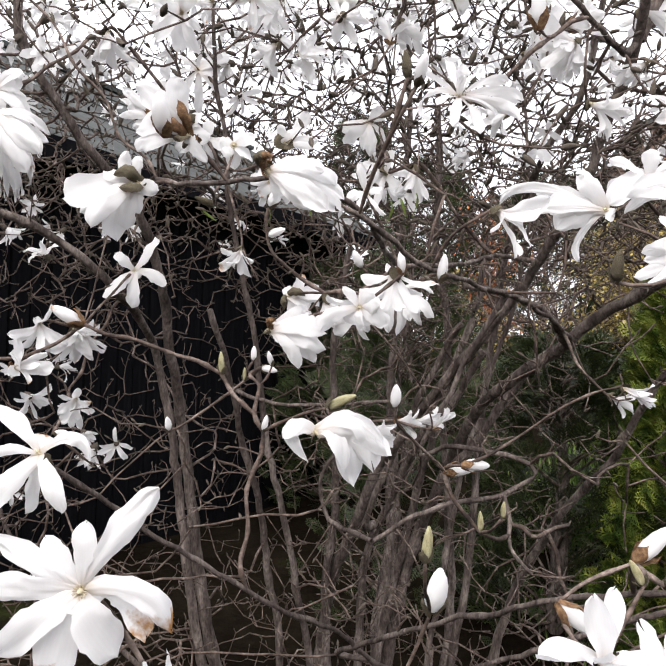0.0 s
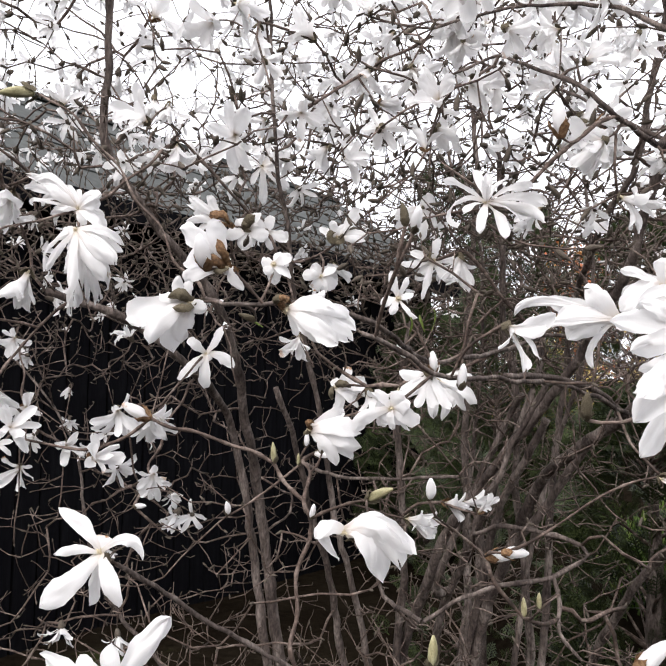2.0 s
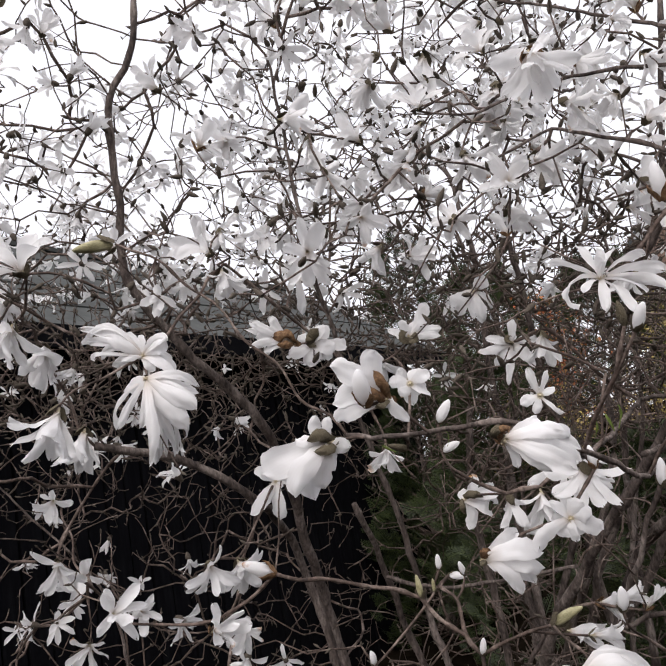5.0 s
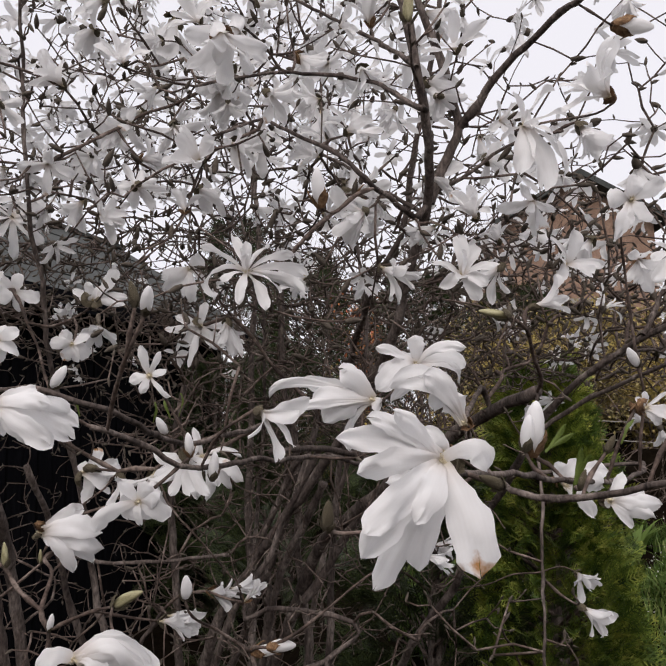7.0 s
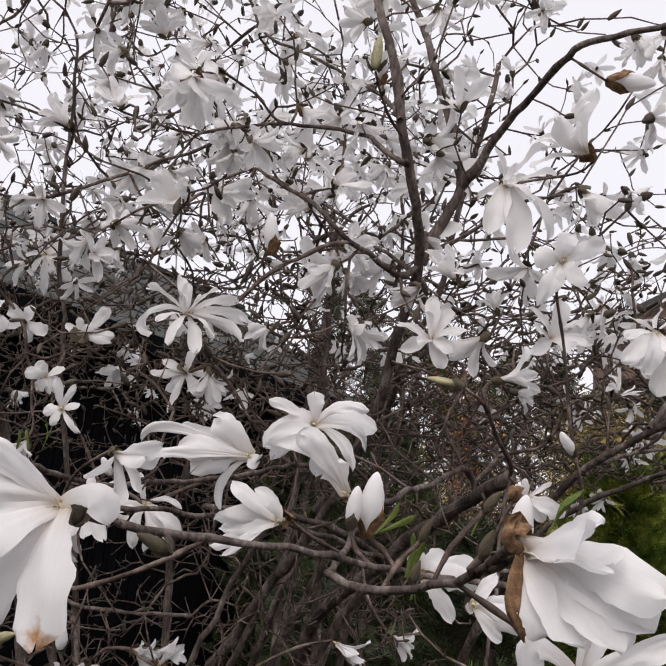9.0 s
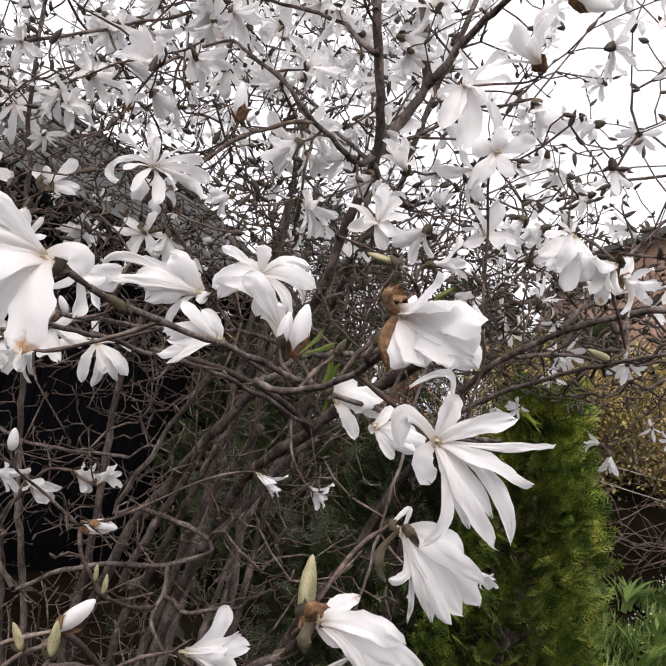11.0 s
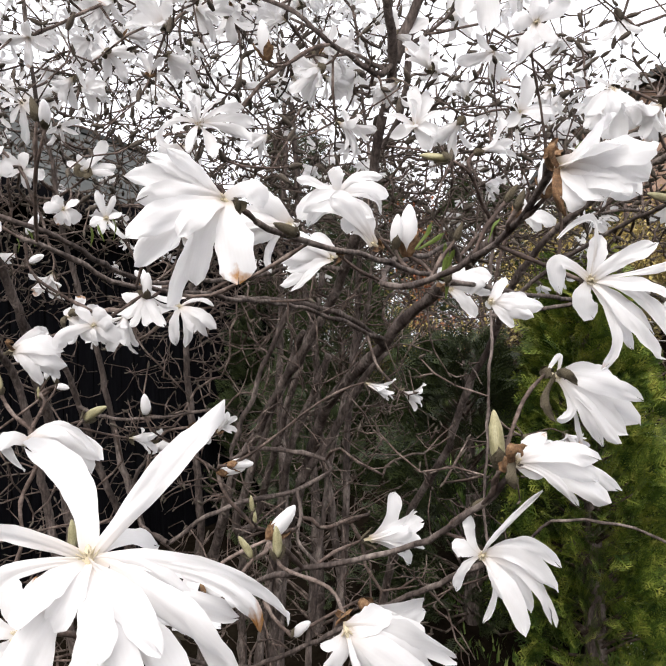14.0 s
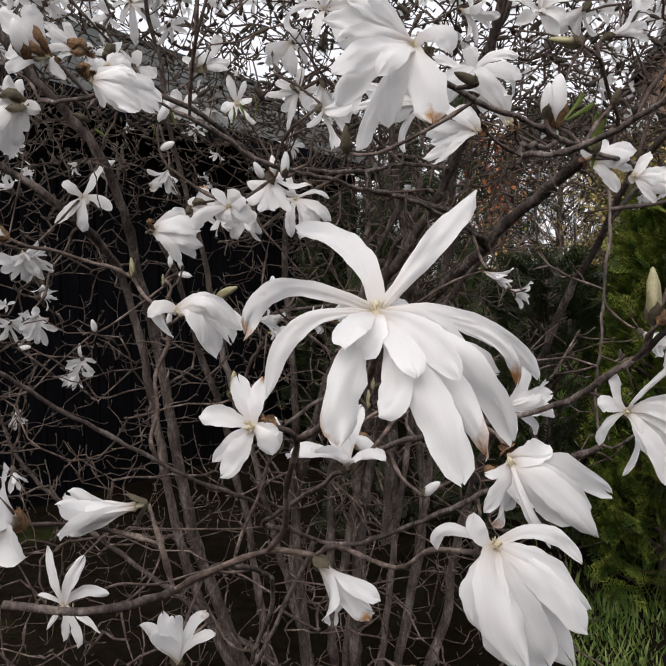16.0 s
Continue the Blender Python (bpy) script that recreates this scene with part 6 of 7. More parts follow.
strap(bloom, (0.045, 0.000, -0.016), (0.027, -0.005, -0.009), 0.0286)
strap(bloom, (0.005, 0.015, -0.035), (0.003, 0.005, -0.017), 0.0271)
strap(bloom, (-0.033, -0.006, -0.005), (-0.016, -0.008, -0.004), 0.0271)
bloom = open_flower(-0.121, 1.174, 1.770, 0.03, -0.99, -0.13)
strap(bloom, (-0.031, -0.011, -0.000), (-0.012, -0.011, 0.000), 0.0239)
strap(bloom, (-0.013, -0.012, 0.020), (-0.005, -0.008, 0.009), 0.0226)
strap(bloom, (0.022, 0.005, 0.017), (0.013, -0.002, 0.008), 0.0239)
strap(bloom, (0.023, 0.012, -0.019), (0.013, 0.003, -0.010), 0.0266)
strap(bloom, (-0.015, 0.008, -0.024), (-0.006, 0.001, -0.012), 0.0239)
strap(bloom, (0.000, 0.011, -0.025), (0.002, 0.002, -0.013), 0.0266)
bloom = open_flower(0.504, 0.638, 1.638, 0.95, -0.30, 0.09, True)
strap(bloom, (-0.005, -0.014, 0.007), (-0.012, -0.018, 0.003), 0.0132, husk='b')
strap(bloom, (-0.003, -0.006, 0.015), (-0.002, -0.005, 0.008), 0.0073)
strap(bloom, (0.017, -0.009, 0.014), (0.008, -0.006, 0.007), 0.0046)
strap(bloom, (0.028, -0.004, -0.012), (0.013, -0.009, -0.004), 0.0149)
strap(bloom, (0.016, 0.001, -0.015), (0.007, -0.003, -0.007), 0.0132)
strap(bloom, (-0.009, -0.001, 0.010), (-0.005, -0.002, 0.005), 0.0066)
bloom = open_flower(0.431, 0.660, 1.569, 0.77, -0.18, -0.61, True)
strap(bloom, (0.043, -0.001, 0.011), (0.020, -0.003, 0.011), 0.0192)
strap(bloom, (0.046, 0.015, -0.005), (0.022, 0.005, 0.004), 0.0214)
strap(bloom, (0.024, -0.005, -0.030), (0.013, -0.007, -0.013), 0.0154)
strap(bloom, (0.015, 0.000, 0.022), (0.005, -0.004, 0.012), 0.0192)
strap(bloom, (-0.008, -0.007, 0.022), (-0.006, -0.006, 0.012), 0.0171)
strap(bloom, (0.034, -0.008, 0.001), (0.017, -0.009, 0.005), 0.0235)
strap(bloom, (0.014, 0.005, -0.009), (0.007, -0.000, -0.004), 0.0171)
bloom = open_flower(0.470, 0.654, 1.554, 0.05, -0.99, 0.12)
strap(bloom, (0.018, 0.004, 0.025), (0.008, -0.003, 0.012), 0.0135)
strap(bloom, (0.054, 0.004, -0.007), (0.026, -0.005, -0.001), 0.0212)
strap(bloom, (0.042, -0.002, -0.017), (0.022, -0.004, -0.009), 0.0169)
strap(bloom, (0.024, 0.003, -0.025), (0.012, -0.002, -0.013), 0.0127)
strap(bloom, (-0.005, -0.001, -0.004), (-0.002, -0.001, -0.002), 0.0110)
strap(bloom, (0.040, 0.006, 0.004), (0.021, -0.003, 0.003), 0.0169)
strap(bloom, (0.033, 0.004, -0.013), (0.017, -0.001, -0.006), 0.0169)
bloom = open_flower(0.543, 0.699, 1.858, 0.03, -0.99, -0.13)
strap(bloom, (-0.028, -0.003, 0.002), (-0.015, -0.004, 0.001), 0.0236)
strap(bloom, (0.004, -0.012, 0.023), (-0.001, -0.010, 0.011), 0.0216)
strap(bloom, (0.036, -0.008, 0.019), (0.017, -0.009, 0.009), 0.0196)
strap(bloom, (0.023, -0.003, -0.019), (0.008, -0.006, -0.012), 0.0216)
strap(bloom, (-0.022, 0.000, -0.045), (-0.012, -0.004, -0.023), 0.0196)
strap(bloom, (-0.009, -0.002, -0.032), (-0.006, -0.003, -0.016), 0.0196)
strap(bloom, (-0.003, -0.002, 0.018), (-0.002, -0.003, 0.009), 0.0236)
bloom = open_flower(0.481, 0.420, 1.550, -0.07, -1.00, 0.06)
strap(bloom, (-0.020, 0.002, -0.009), (-0.022, -0.003, 0.013), 0.0142)
strap(bloom, (-0.024, -0.008, 0.028), (-0.001, -0.012, 0.039), 0.0048)
strap(bloom, (0.007, -0.005, 0.030), (0.003, -0.005, 0.017), 0.0142)
strap(bloom, (0.045, -0.005, 0.024), (0.016, -0.011, 0.012), 0.0131)
strap(bloom, (0.066, -0.016, 0.011), (0.035, -0.013, 0.005), 0.0062)
strap(bloom, (0.061, -0.005, -0.014), (0.026, -0.012, -0.005), 0.0142)
strap(bloom, (0.055, -0.004, -0.050), (0.035, -0.007, -0.015), 0.0125)
strap(bloom, (0.046, -0.001, -0.055), (0.018, -0.012, -0.024), 0.0131)
strap(bloom, (0.033, 0.013, -0.048), (0.014, -0.001, -0.020), 0.0114)
strap(bloom, (0.002, -0.007, -0.061), (0.011, -0.010, -0.037), 0.0091)
strap(bloom, (0.002, 0.002, -0.026), (-0.006, 0.000, -0.012), 0.0170)
strap(bloom, (0.017, -0.008, -0.023), (0.007, -0.006, -0.014), 0.0085)
strap(bloom, (0.043, 0.003, -0.038), (0.020, -0.003, -0.015), 0.0125)
bloom = open_flower(0.489, 0.520, 1.482, 0.75, -0.50, -0.43)
strap(bloom, (0.012, -0.013, -0.006), (0.001, -0.016, 0.002), 0.0116, husk='o')
strap(bloom, (-0.006, -0.010, -0.035), (-0.014, -0.014, -0.019), 0.0095, husk='o')
strap(bloom, (-0.008, 0.000, 0.004), (0.002, -0.003, 0.017), 0.0054)
strap(bloom, (0.048, 0.001, -0.007), (0.022, -0.005, 0.003), 0.0204)
strap(bloom, (0.060, -0.023, -0.020), (0.027, -0.021, -0.006), 0.0204)
strap(bloom, (0.067, 0.002, -0.041), (0.032, -0.003, -0.016), 0.0211)
strap(bloom, (0.044, -0.011, -0.055), (0.022, -0.012, -0.021), 0.0177)
strap(bloom, (0.033, -0.006, -0.058), (0.015, -0.013, -0.024), 0.0136)
strap(bloom, (-0.004, -0.007, -0.034), (0.008, -0.009, -0.025), 0.0088)
strap(bloom, (0.018, 0.008, -0.063), (0.014, -0.000, -0.032), 0.0054)
strap(bloom, (0.054, -0.004, -0.048), (0.025, -0.012, -0.019), 0.0191)
bloom = open_flower(0.436, 0.461, 1.423, 0.65, -0.63, 0.43, True)
strap(bloom, (0.004, -0.013, 0.012), (-0.004, -0.016, 0.009), 0.0151, husk='b')
strap(bloom, (-0.004, -0.011, -0.018), (-0.006, -0.015, -0.007), 0.0121, husk='o')
strap(bloom, (0.025, 0.003, 0.020), (0.010, -0.002, 0.013), 0.0139, True)
strap(bloom, (0.054, -0.021, 0.002), (0.025, -0.018, 0.008), 0.0182)
strap(bloom, (0.080, 0.015, -0.026), (0.040, -0.000, -0.006), 0.0227)
strap(bloom, (0.067, -0.001, -0.033), (0.036, -0.008, -0.011), 0.0212)
strap(bloom, (0.043, -0.003, -0.033), (0.023, -0.010, -0.011), 0.0091)
strap(bloom, (0.021, 0.000, -0.011), (0.010, -0.002, -0.005), 0.0151)
strap(bloom, (0.056, -0.012, -0.015), (0.027, -0.011, -0.001), 0.0212)
bloom = open_flower(0.424, 0.528, 1.338, -0.07, -0.99, 0.09)
strap(bloom, (0.044, -0.024, 0.055), (0.011, -0.023, 0.026), 0.0058)
strap(bloom, (-0.008, 0.003, 0.033), (-0.009, -0.002, 0.015), 0.0115)
strap(bloom, (-0.025, -0.001, 0.006), (-0.014, -0.003, 0.007), 0.0166)
strap(bloom, (-0.021, 0.008, -0.031), (-0.016, -0.001, -0.010), 0.0096)
strap(bloom, (0.060, -0.011, -0.009), (0.029, -0.011, 0.012), 0.0147)
strap(bloom, (0.057, -0.009, -0.028), (0.027, -0.014, 0.002), 0.0179)
strap(bloom, (0.058, 0.004, -0.061), (0.037, -0.009, -0.018), 0.0134)
strap(bloom, (0.028, -0.018, -0.060), (0.017, -0.014, -0.026), 0.0179)
strap(bloom, (0.014, -0.006, -0.035), (0.008, -0.010, -0.015), 0.0134)
strap(bloom, (0.039, 0.006, -0.049), (0.024, -0.003, -0.016), 0.0147)
strap(bloom, (0.000, 0.009, -0.058), (0.010, 0.001, -0.028), 0.0064)
hand_count = len(targets)

# -- the crown's other flowers --
rng = random.Random(77)
far_flowers = []
taken = [t[0] for t in targets]


def roomy(p, gap):
    return all((p - q).length > gap for q in taken)


def crown_top(x, y):
    return 3.3 - 0.30 * abs(x) - 0.12 * abs(y - 2.0) - 1.3 * max(0.0, x - 0.5)


tries = 0
while len(far_flowers) < 1250 and tries < 60000:
    tries += 1
    p = Vector((rng.uniform(-1.9, 1.6), 1.0 + 2.2 * rng.random() ** 1.35, rng.uniform(1.82, 3.3)))
    if p.z > crown_top(p.x, p.y) or (p.z < 1.6 + (0.32 if p.x < 0.3 else 0.22) * p.y and rng.random() > 0.10) or not roomy(p, 0.042):
        continue
    if noise.noise(p * 2.3) < (-0.12 if p.x < -0.4 and p.z > 2.2 else -0.25):
        continue
    far_flowers.append((p, Vector((rng.gauss(0, 0.6), rng.gauss(-0.25, 0.6), rng.gauss(-0.1, 0.6))).normalized(), rng.uniform(0.036, 0.064)))
    taken.append(p)
for k in range(26):
    p = Vector((rng.uniform(0.85, 1.6), rng.uniform(1.2, 2.0), rng.uniform(1.6, 2.15)))
    if roomy(p, 0.08):
        far_flowers.append((p, Vector((rng.gauss(0, 0.6), rng.gauss(-0.4, 0.5), rng.gauss(-0.2, 0.5))).normalized(), rng.uniform(0.040, 0.058)))
        taken.append(p)
tries = 0
low = 0
while low < 38 and tries < 8000:
    tries += 1
    p = Vector((rng.uniform(-1.7, -0.35), rng.uniform(1.35, 2.4), rng.uniform(0.95, 1.85)))
    if not roomy(p, 0.07) or p.x > -0.35 - 0.3 * (p.y - 1.35):
        continue
    far_flowers.append((p, Vector((rng.gauss(0.2, 0.5), rng.gauss(-0.5, 0.4), rng.gauss(-0.2, 0.5))).normalized(), rng.uniform(0.042, 0.065)))
    taken.append(p)
    low += 1
far_flowers.sort(key=lambda q: q[0].y + 0.3 * abs(q[0].x))
for p, way, long in far_flowers[:220]:
    blossom(p.x, p.y, p.z, way.x, way.y, way.z, long, rng.uniform(30, 62), rng.choice((7, 8, 9)), 0.25)
fv, ff, fu, sv, sf = [], [], [], [], []
for p, way, long in far_flowers[220:]:
    m, turns = petal_frames(way, rng.uniform(22, 66), rng.choice((6, 7, 8, 9, 11)), 0.35, rng)
    for t in turns:
        verts, faces, uvs = rng.choice(TEPALS_LOW)
        base, s = len(fv), long * rng.uniform(0.85, 1.1)
        q = np.array(t.to_3x3()) @ np.array(verts).T * s
        fv.extend((q.T + np.array(tuple(p - ORIGIN))).tolist())
        ff.extend([tuple(base + k for k in f) for f in faces])
        fu.extend(uvs)
    tube([p - ORIGIN - way * long * 0.22, p - ORIGIN - way * long * 0.08, p - ORIGIN + way * long * 0.10, p - ORIGIN + way * long * 0.22], [0.003, long * 0.13, long * 0.15, long * 0.03], 6, sv, sf)
    targets.append((p - way * long * 0.14, way, 1))
tagged(part("blossom_mass", mesh_of("far_blossom_mass", fv, ff, PETAL_FAR, fu), shrub, "mass of white starry blossoms high in the crown"), kind="stuff")
tagged(part("calyx_mass", mesh_of("far_calyx_mass", sv, sf, DARKBUD), shrub, "dark downy bud scales under the blossoms"), kind="stuff")

# -- bare shoots that fill the thicket, each ending in a small closed bud --
shoot_ends = []
tries = 0
while len(shoot_ends) < 7600 and tries < 90000:
    tries += 1
    if tries % 9 < 4:
        p = Vector((rng.uniform(-1.3, 1.15), 0.95 + 1.9 * rng.random() ** 1.1, rng.uniform(0.3, 2.1)))
    else:
        p = Vector((rng.uniform(-1.9, 1.9), rng.uniform(0.9, 3.0), rng.uniform(1.6, 3.2)))
    if p.z > crown_top(p.x, p.y) + 0.05 or (p.z > 2.35 and rng.random() < 0.45) or (p.z > 2.0 and p.x < -0.5 and rng.random() < 0.4):
        continue
    if (p.y < 1.15 and rng.random() < 0.5) or (p.x < -0.1 and p.z < 1.98 and p.y < 2.5 and rng.random() < (0.86 if p.z > 1.3 else 0.55)):
        continue
    if (p.x > 0.62 and p.z < 1.76) or (p.z < 1.2 and rng.random() < 0.4):
        continue
    shoot_ends.append(p)
for k in range(3750):
    # a close mesh of fine shoots under the crown and out along the lowest boughs
    if k < 2700:
        p = Vector((rng.uniform(-1.6, 1.3), rng.uniform(1.8, 3.3), 1.95 + 0.5 * rng.random() ** 1.2))
    else:
        p = Vector((rng.uniform(0.8, 1.7), rng.uniform(1.1, 2.1), rng.uniform(1.76, 2.15))) if k < 3150 else Vector((rng.uniform(0.5, 1.5), rng.uniform(1.3, 2.6), rng.uniform(1.74, 2.0))) if k < 3500 else Vector((rng.uniform(-1.5, 0.6), rng.uniform(1.6, 2.9), rng.uniform(0.12, 0.95)))
    shoot_ends.append(p)
for k in range(300):
    shoot_ends.append(Vector((rng.uniform(0.45, 1.6), rng.uniform(1.3, 2.8), rng.uniform(1.76, 2.10))))
for p in shoot_ends:
    rise = 0.15 if p.z > 1.75 else -0.02
    way = Vector((p.x * 0.4 + rng.gauss(0, 0.5), (p.y - 2.1) * 0.3 + rng.gauss(-0.1, 0.5), rng.gauss(rise, 0.5))).normalized()
    targets.append((p, way, 0))

# -- the twigs: every flower, bud and shoot is joined to the nearest wood --
MAXN = 120000
node_xyz = np.zeros((MAXN, 3))
node_dir = np.zeros((MAXN, 3))
count = len(grow_pos)
node_xyz[:count] = [tuple(p) for p in grow_pos]
node_dir[:count] = [tuple(p) for p in grow_way]
# stems low down take no twigs, so that the foot stays open
twig_runs = []
order = list(range(hand_count)) + sorted(range(hand_count, len(targets)), key=lambda k: float(((node_xyz[:count] - np.array(tuple(targets[k][0]))) ** 2).sum(1).min()))
order = sorted(range(hand_count), key=lambda k: float(((node_xyz[:count] - np.array(tuple(targets[k][0]))) ** 2).sum(1).min())) + order[hand_count:]
for k in order:
    goal, way, weight = targets[k]
    g = np.array(tuple(goal))
    d = g - node_xyz[:count]
    dist = np.sqrt((d ** 2).sum(1)) + 1e-6
    along = (d * node_dir[:count]).sum(1) / dist
    lead = (d * np.array(tuple(way))).sum(1) / dist
    cost = dist * (1.0 + (0.55 if weight or goal.z > 1.75 else 0.10) * (1 - along) + 0.30 * (1 - lead)) + np.where(dist < 0.03, 0.3, 0) + np.where(node_xyz[:count, 2] < 0.2, 0.3, 0)
    # twigs grow from wood that is no nearer the open side
    cost += np.where(node_xyz[:count, 1] < g[1] - 0.25, 0.35, 0)
    if weight == 0:
        cost += np.where(node_xyz[:count, 1] < 0.8, 0.5, 0)
    j = int(np.argmin(cost))
    a, reach = Vector(node_xyz[j]), float(dist[j])
    if reach > (0.75 if goal.z > 1.75 else 0.40) and weight == 0:
        continue
    stray = 0.25 if weight or goal.z > 1.75 else 0.45
    lead_dir = (Vector(node_dir[j]) * (0.6 if stray < 0.3 else 0.15) + (goal - a).normalized() * 0.7 + Vector((rng.gauss(0, stray), rng.gauss(0, stray), rng.gauss(0, stray)))).normalized()
    n = max(2, round(reach / 0.042))
    kink = Vector((rng.gauss(0, 1), rng.gauss(0, 1), rng.gauss(0, 1))) * min(0.0024 if k < hand_count else 0.0042, 0.03 * reach)
    pts = []
    for i in range(n + 1):
        t = i / n
        h1, h2, h3, h4 = 2 * t ** 3 - 3 * t * t + 1, t ** 3 - 2 * t * t + t, -2 * t ** 3 + 3 * t * t, t ** 3 - t * t
        p = a * h1 + lead_dir * reach * (0.55 if k < hand_count else 0.34) * h2 + goal * h3 + way * reach * (0.5 if k < hand_count else 0.30) * h4
        if 0 < i < n:
            p = p + kink * (1 if i % 2 else -1) + Vector((rng.gauss(0, 1), rng.gauss(0, 1), rng.gauss(0, 1))) * (0.0013 if k < hand_count else 0.0022 if goal.z > 1.75 else 0.0042)
        pts.append(p)
    idx = list(range(count, count + n))
    for i in range(1, n + 1):
        node_xyz[count] = pts[i]
        dd = (pts[min(i + 1, n)] - pts[i - 1]).normalized()
        node_dir[count] = dd
        count += 1
    twig_runs.append((j, idx, pts, k))
# wood thickens with what it carries
load = np.zeros(count)
where_from = np.full(count, -1)
for j, idx, pts, k in twig_runs:
    prev = j
    for q in idx:
        where_from[q] = prev
        prev = q
for j, idx, pts, k in reversed(twig_runs):
    load[idx[-1]] += 1
    for a, b in zip(reversed(idx), list(reversed(idx[:-1])) + [j]):
        load[b] += load[a]
tv, tf, bv, bf = [], [], [], []


def small_bud(p, way, size):
    """A closed pointed winter bud."""
    tube([p - way * size * 0.1, p + way * size * 0.25, p + way * size * 0.6, p + way * size], [size * 0.12, size * 0.20, size * 0.16, size * 0.03], 6, bv, bf)


def goal_high(k):
    return targets[k][0].z > 1.8


near_shoots = set(sorted((q[3] for q in twig_runs if q[3] >= hand_count), key=lambda k: targets[k][0].y + 0.3 * abs(targets[k][0].x))[:280])
for j, idx, pts, k in twig_runs:
    thin = 0.0014 if k < hand_count else (0.00105 if goal_high(k) else 0.00112)
    radii = [min(0.0026 if k < hand_count else 0.0032, thin * max(1.0, load[q]) ** 0.27) for q in idx]
    radii = [radii[0] * 1.05] + radii
    radii = [r * (1.0 + 0.22 * (i % 3 == 1)) for i, r in enumerate(radii)]
    rel = [p - ORIGIN for p in pts]
    if k < hand_count:
        nv, nf = [], []
        fine = spline(rel, 0.011)
        long = len(fine) - 1
        grown = [radii[min(len(radii) - 1, round(i * (len(radii) - 1) / long))] * (1.02 + 0.16 * noise.noise(p * 60) + (0.32 if i % 5 == 2 else 0.0)) for i, p in enumerate(fine)]
        tube(fine, grown, 7, nv, nf)
        part("twig", mesh_of("magnolia_twig", nv, nf, TWIG), shrub)
    elif k in near_shoots:
        nv, nf = [], []
        tube(rel, radii, 6, nv, nf)
        part("twig", mesh_of("magnolia_shoot", nv, nf, TWIG), shrub)
    else:
        tube(rel, radii, 5, tv, tf)
    if targets[k][2] == 0:
        small_bud(rel[-1], targets[k][1], rng.uniform(0.012, 0.026) if pts[-1].z > 1.75 else rng.uniform(0.006, 0.014))
    for i in range(2, len(rel) - 1, 3):
        if rng.random() < 0.3:
            side = (rel[i] - rel[i - 1]).normalized()
            out = (side * 0.7 + Vector((rng.gauss(0, 0.6), rng.gauss(0, 0.6), rng.gauss(0.2, 0.6)))).normalized()
            small_bud(rel[i] + out * 0.002, out, rng.uniform(0.006, 0.013) if pts[i].z > 1.7 else rng.uniform(0.003, 0.006))
# short spurs along the low twigs, each with its bud
for j, idx, pts, k in twig_runs:
    if k < hand_count or goal_high(k):
        continue
    for i in range(1, len(pts)):
        if rng.random() > 0.30:
            continue
        side = (pts[i] - pts[i - 1]).normalized()
        out = (side * 0.5 + Vector((rng.gauss(0, 0.8), rng.gauss(0, 0.8), rng.gauss(0.35, 0.6)))).normalized()
        long, a = rng.uniform(0.012, 0.05), pts[i] - ORIGIN
        b = a + out * long * 0.55 + Vector((rng.gauss(0, 0.003), rng.gauss(0, 0.003), rng.gauss(0, 0.003)))
        c = b + (out + Vector((0, 0, 0.4))).normalized() * long * 0.45
        tube([a, b, c], [0.0013, 0.0010, 0.0010], 4, tv, tf)
        small_bud(c, (c - b).normalized(), rng.uniform(0.006, 0.012))
tagged(part("brushwood", mesh_of("magnolia_brushwood", tv, tf, TWIG), shrub, "tangle of thin dark twigs"), kind="stuff")
tagged(part("bud_mass", mesh_of("magnolia_bud_mass", bv, bf, DARKBUD), shrub, "small closed downy buds along the twigs"), kind="stuff")


# ---- grass and weeds ----
def grass_patch(name, x0, x1, y0, y1, blades, tall, seed, label):
    r = random.Random(seed)
    verts, faces = [], []
    for i in range(blades):
        x, y = r.uniform(x0, x1), r.uniform(y0, y1)
        edge = min(x - x0, x1 - x, y - y0, y1 - y)
        if noise.noise((x * 2.6, y * 2.6, 2.0)) < -0.30 or edge < 0.45 * (noise.noise((x * 1.7, y * 1.7, 5.0)) + 0.5) * r.random() ** 0.5:
            continue
        z = ground_height(x, y) - 0.01
        a, h, w = r.uniform(0, 6.28), tall * r.uniform(0.4, 1.1), r.uniform(0.003, 0.008)
        dx, dy = math.cos(a), math.sin(a)
        lean = h * r.uniform(0.1, 0.7)
        s = len(verts)
        verts.extend([(x - dy * w, y + dx * w, z), (x + dy * w, y - dx * w, z), (x + dx * lean * 0.3 + dy * w * 0.8, y + dy * lean * 0.3 - dx * w * 0.8, z + h * 0.6),
                      (x + dx * lean * 0.3 - dy * w * 0.8, y + dy * lean * 0.3 + dx * w * 0.8, z + h * 0.6), (x + dx * lean, y + dy * lean, z + h)])
        faces.extend([(s, s + 1, s + 2, s + 3), (s + 3, s + 2, s + 4)])
    tagged(new(name, mesh_of(name, verts, faces, GRASS, smooth=False)), label, "grass", kind="stuff")


grass_patch("grass", 0.9, 4.2, 2.2, 4.55, 34000, 0.10, 51, "rough green grass and spring weeds")


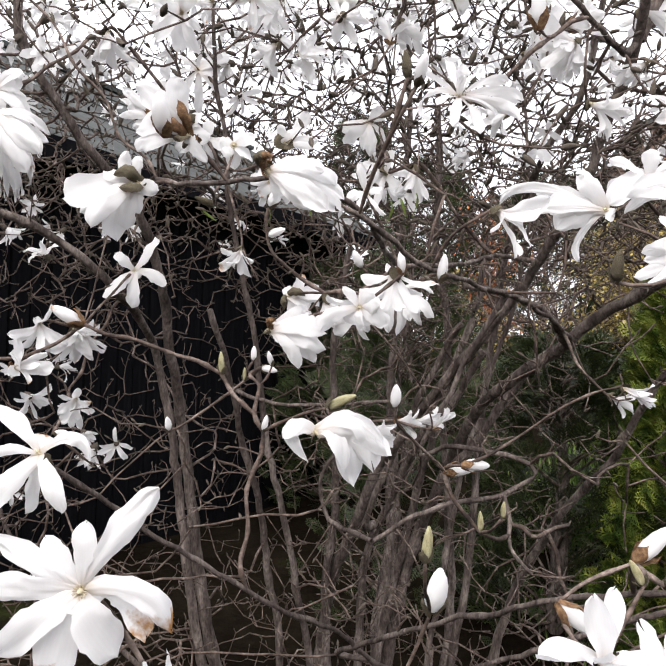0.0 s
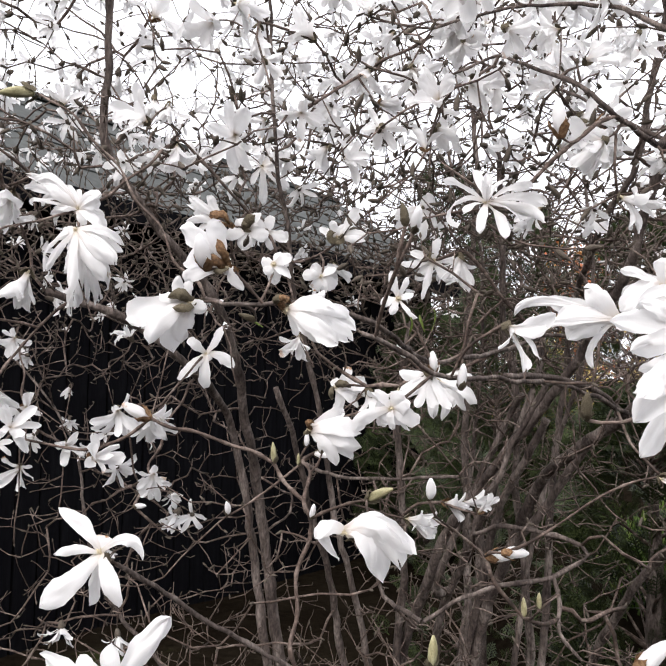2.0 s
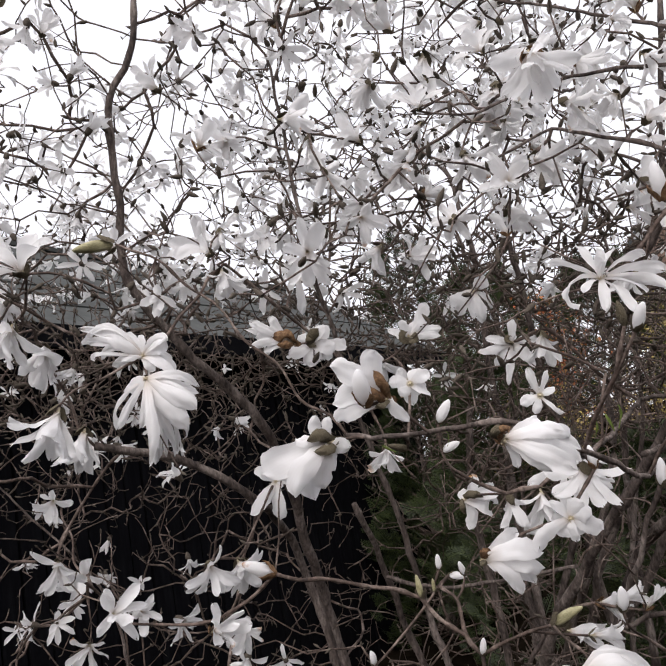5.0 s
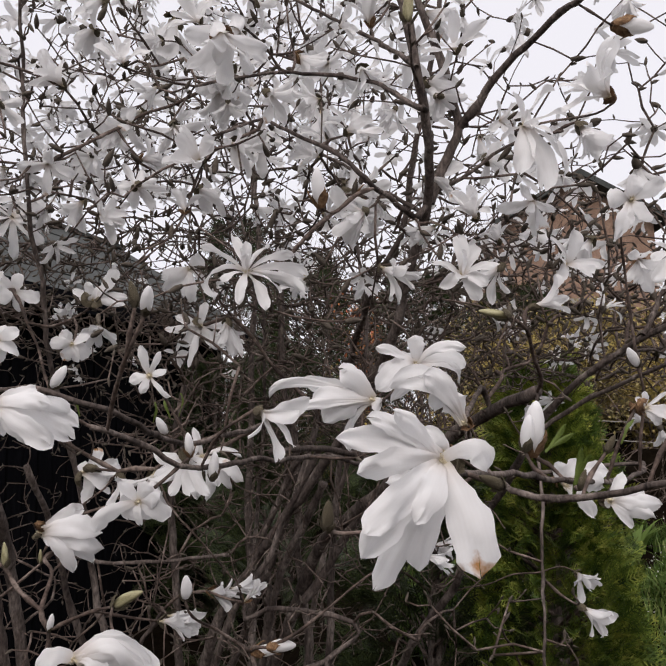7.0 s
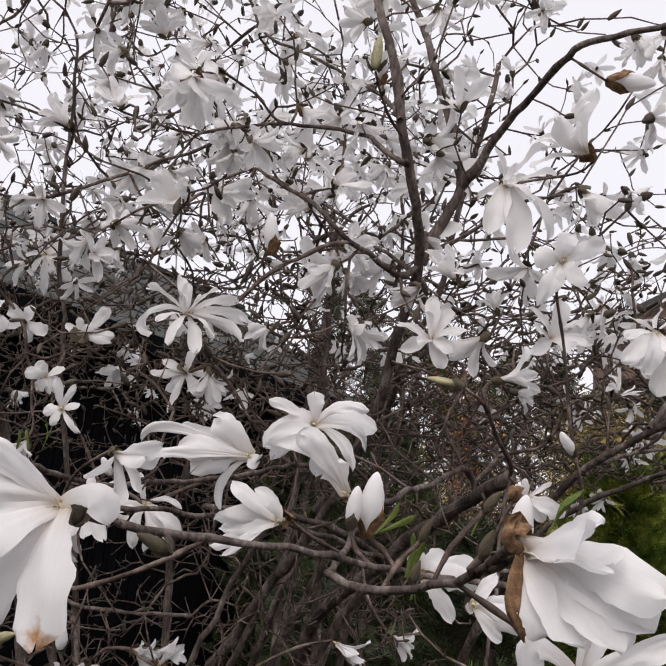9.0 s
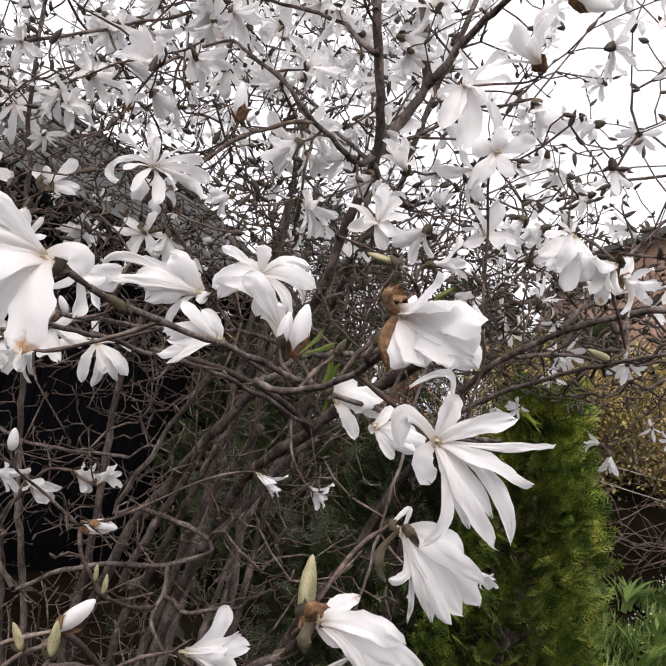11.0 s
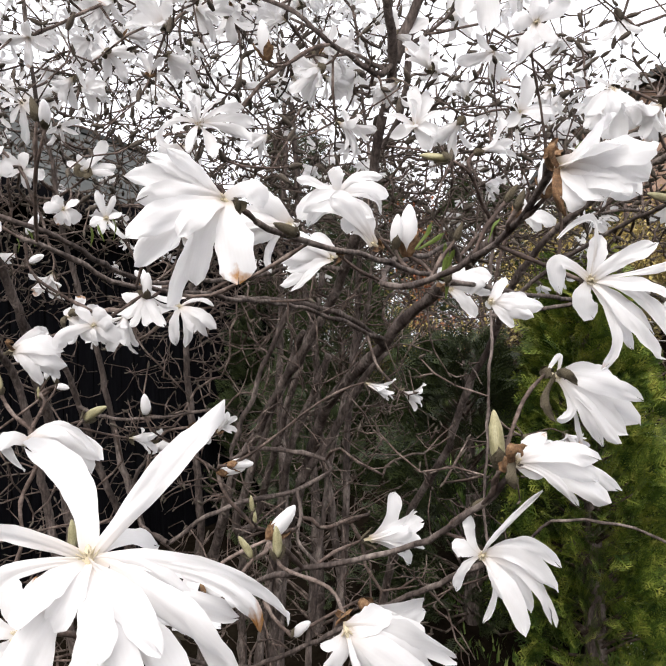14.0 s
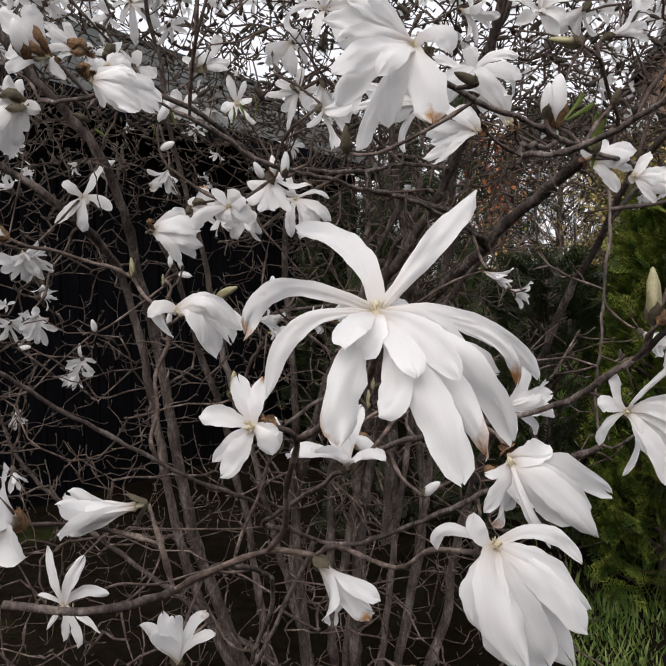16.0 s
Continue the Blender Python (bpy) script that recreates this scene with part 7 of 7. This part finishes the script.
def weed(x, y, tall, seed):
    """A small flowering weed: thin stalks with tiny white flowers and narrow leaves."""
    r = random.Random(seed)
    plant = tagged(new("flowering_weed"), "small green weed with tiny white flowers in the grass", "weed", "weeds on the bank")
    plant.matrix_basis = pose(x, y, ground_height(x, y))
    sv, sf, fv, ff = [], [], [], []
    for k in range(7):
        a = r.uniform(0, 6.28)
        top = Vector((math.cos(a) * tall * 0.35 * r.random(), math.sin(a) * tall * 0.35 * r.random(), tall * r.uniform(0.6, 1.0)))
        tube([(0, 0, 0), top * 0.5 + Vector((0.01, 0, 0.02)), top], [0.003, 0.002, 0.001], 4, sv, sf)
        for q in range(3):
            p = top + Vector((r.gauss(0, 0.018), r.gauss(0, 0.018), r.gauss(0, 0.025)))
            t = aim((r.gauss(0, 1), r.gauss(-0.6, 1), r.gauss(0.5, 1)))
            s = len(fv)
            for w in range(8):
                c = p + t @ Vector((math.cos(w * 0.785) * (0.007 if w % 2 else 0.003), math.sin(w * 0.785) * (0.007 if w % 2 else 0.003), 0))
                fv.append((c.x, c.y, c.z))
            ff.append(tuple(range(s, s + 8)))
        for q in range(5):
            p = top * r.uniform(0.05, 0.7)
            d = Vector((r.gauss(0, 1), r.gauss(0, 1), r.uniform(0.0, 0.6))).normalized()
            side = d.cross(Vector((0, 0, 1))).normalized() * 0.009
            s = len(sv)
            for c in (p, p + d * 0.04 + side, p + d * 0.09, p + d * 0.04 - side):
                sv.append((c.x, c.y, c.z))
            sf.append((s, s + 1, s + 2, s + 3))
    part("foliage", mesh_of("weed_foliage", sv, sf, GRASS, smooth=False), plant, "thin green stalks and leaves")
    part("blossom", mesh_of("weed_blossom", fv, ff, PETAL_FAR, [(0.5, 0.6)] * len(fv), smooth=False), plant, "tiny white florets")


weed_rng = random.Random(61)
for k in range(40):
    weed(weed_rng.uniform(1.5, 3.0), weed_rng.uniform(2.5, 4.3), weed_rng.uniform(0.16, 0.36), k)


def leaf_clump(x, y, seed):
    """A clump of strap leaves."""
    r = random.Random(seed)
    plant = tagged(new("leaf_clump"), "clump of arching green strap leaves in the grass", "plant", "strap-leaved clumps on the bank")
    plant.matrix_basis = pose(x, y, ground_height(x, y) - 0.01)
    for k in range(9):
        a, h = r.uniform(0, 6.28), r.uniform(0.16, 0.3)
        v, f = [], []
        for j in range(6):
            s = j / 5
            out = 0.02 + h * 0.75 * s * s
            w = 0.011 * (1 - s ** 3) + 0.001
            c = Vector((math.cos(a) * out, math.sin(a) * out, h * (s - 0.25 * s ** 3)))
            n = Vector((-math.sin(a), math.cos(a), 0)) * w
            v += [tuple(c - n), tuple(c + n)]
        f = [(2 * j, 2 * j + 1, 2 * j + 3, 2 * j + 2) for j in range(5)]
        part("leaf", mesh_of("strap_leaf", v, f, GRASS), plant)


for k in range(26):
    leaf_clump(weed_rng.uniform(1.5, 3.2), weed_rng.uniform(3.0, 4.6), 200 + k)


def cane(x0, y0, z0, x1, y1, z1, r):
    v, f = [], []
    a, c = v3(x0, y0, z0), v3(x1, y1, z1)
    tube([a, a.lerp(c, 0.5) + v3(0, 0, -0.02), c], [r, r * 0.9, r * 0.7], 6, v, f)
    tagged(new("cane", mesh_of("cane", v, f, MORTAR)), "pale dry cane lying across the tangled vines", "cane", "canes over the vines")


cane(2.15, 4.62, 1.70, 3.5, 4.75, 1.66, 0.005)
cane(2.20, 4.50, 1.58, 3.6, 4.55, 1.50, 0.004)
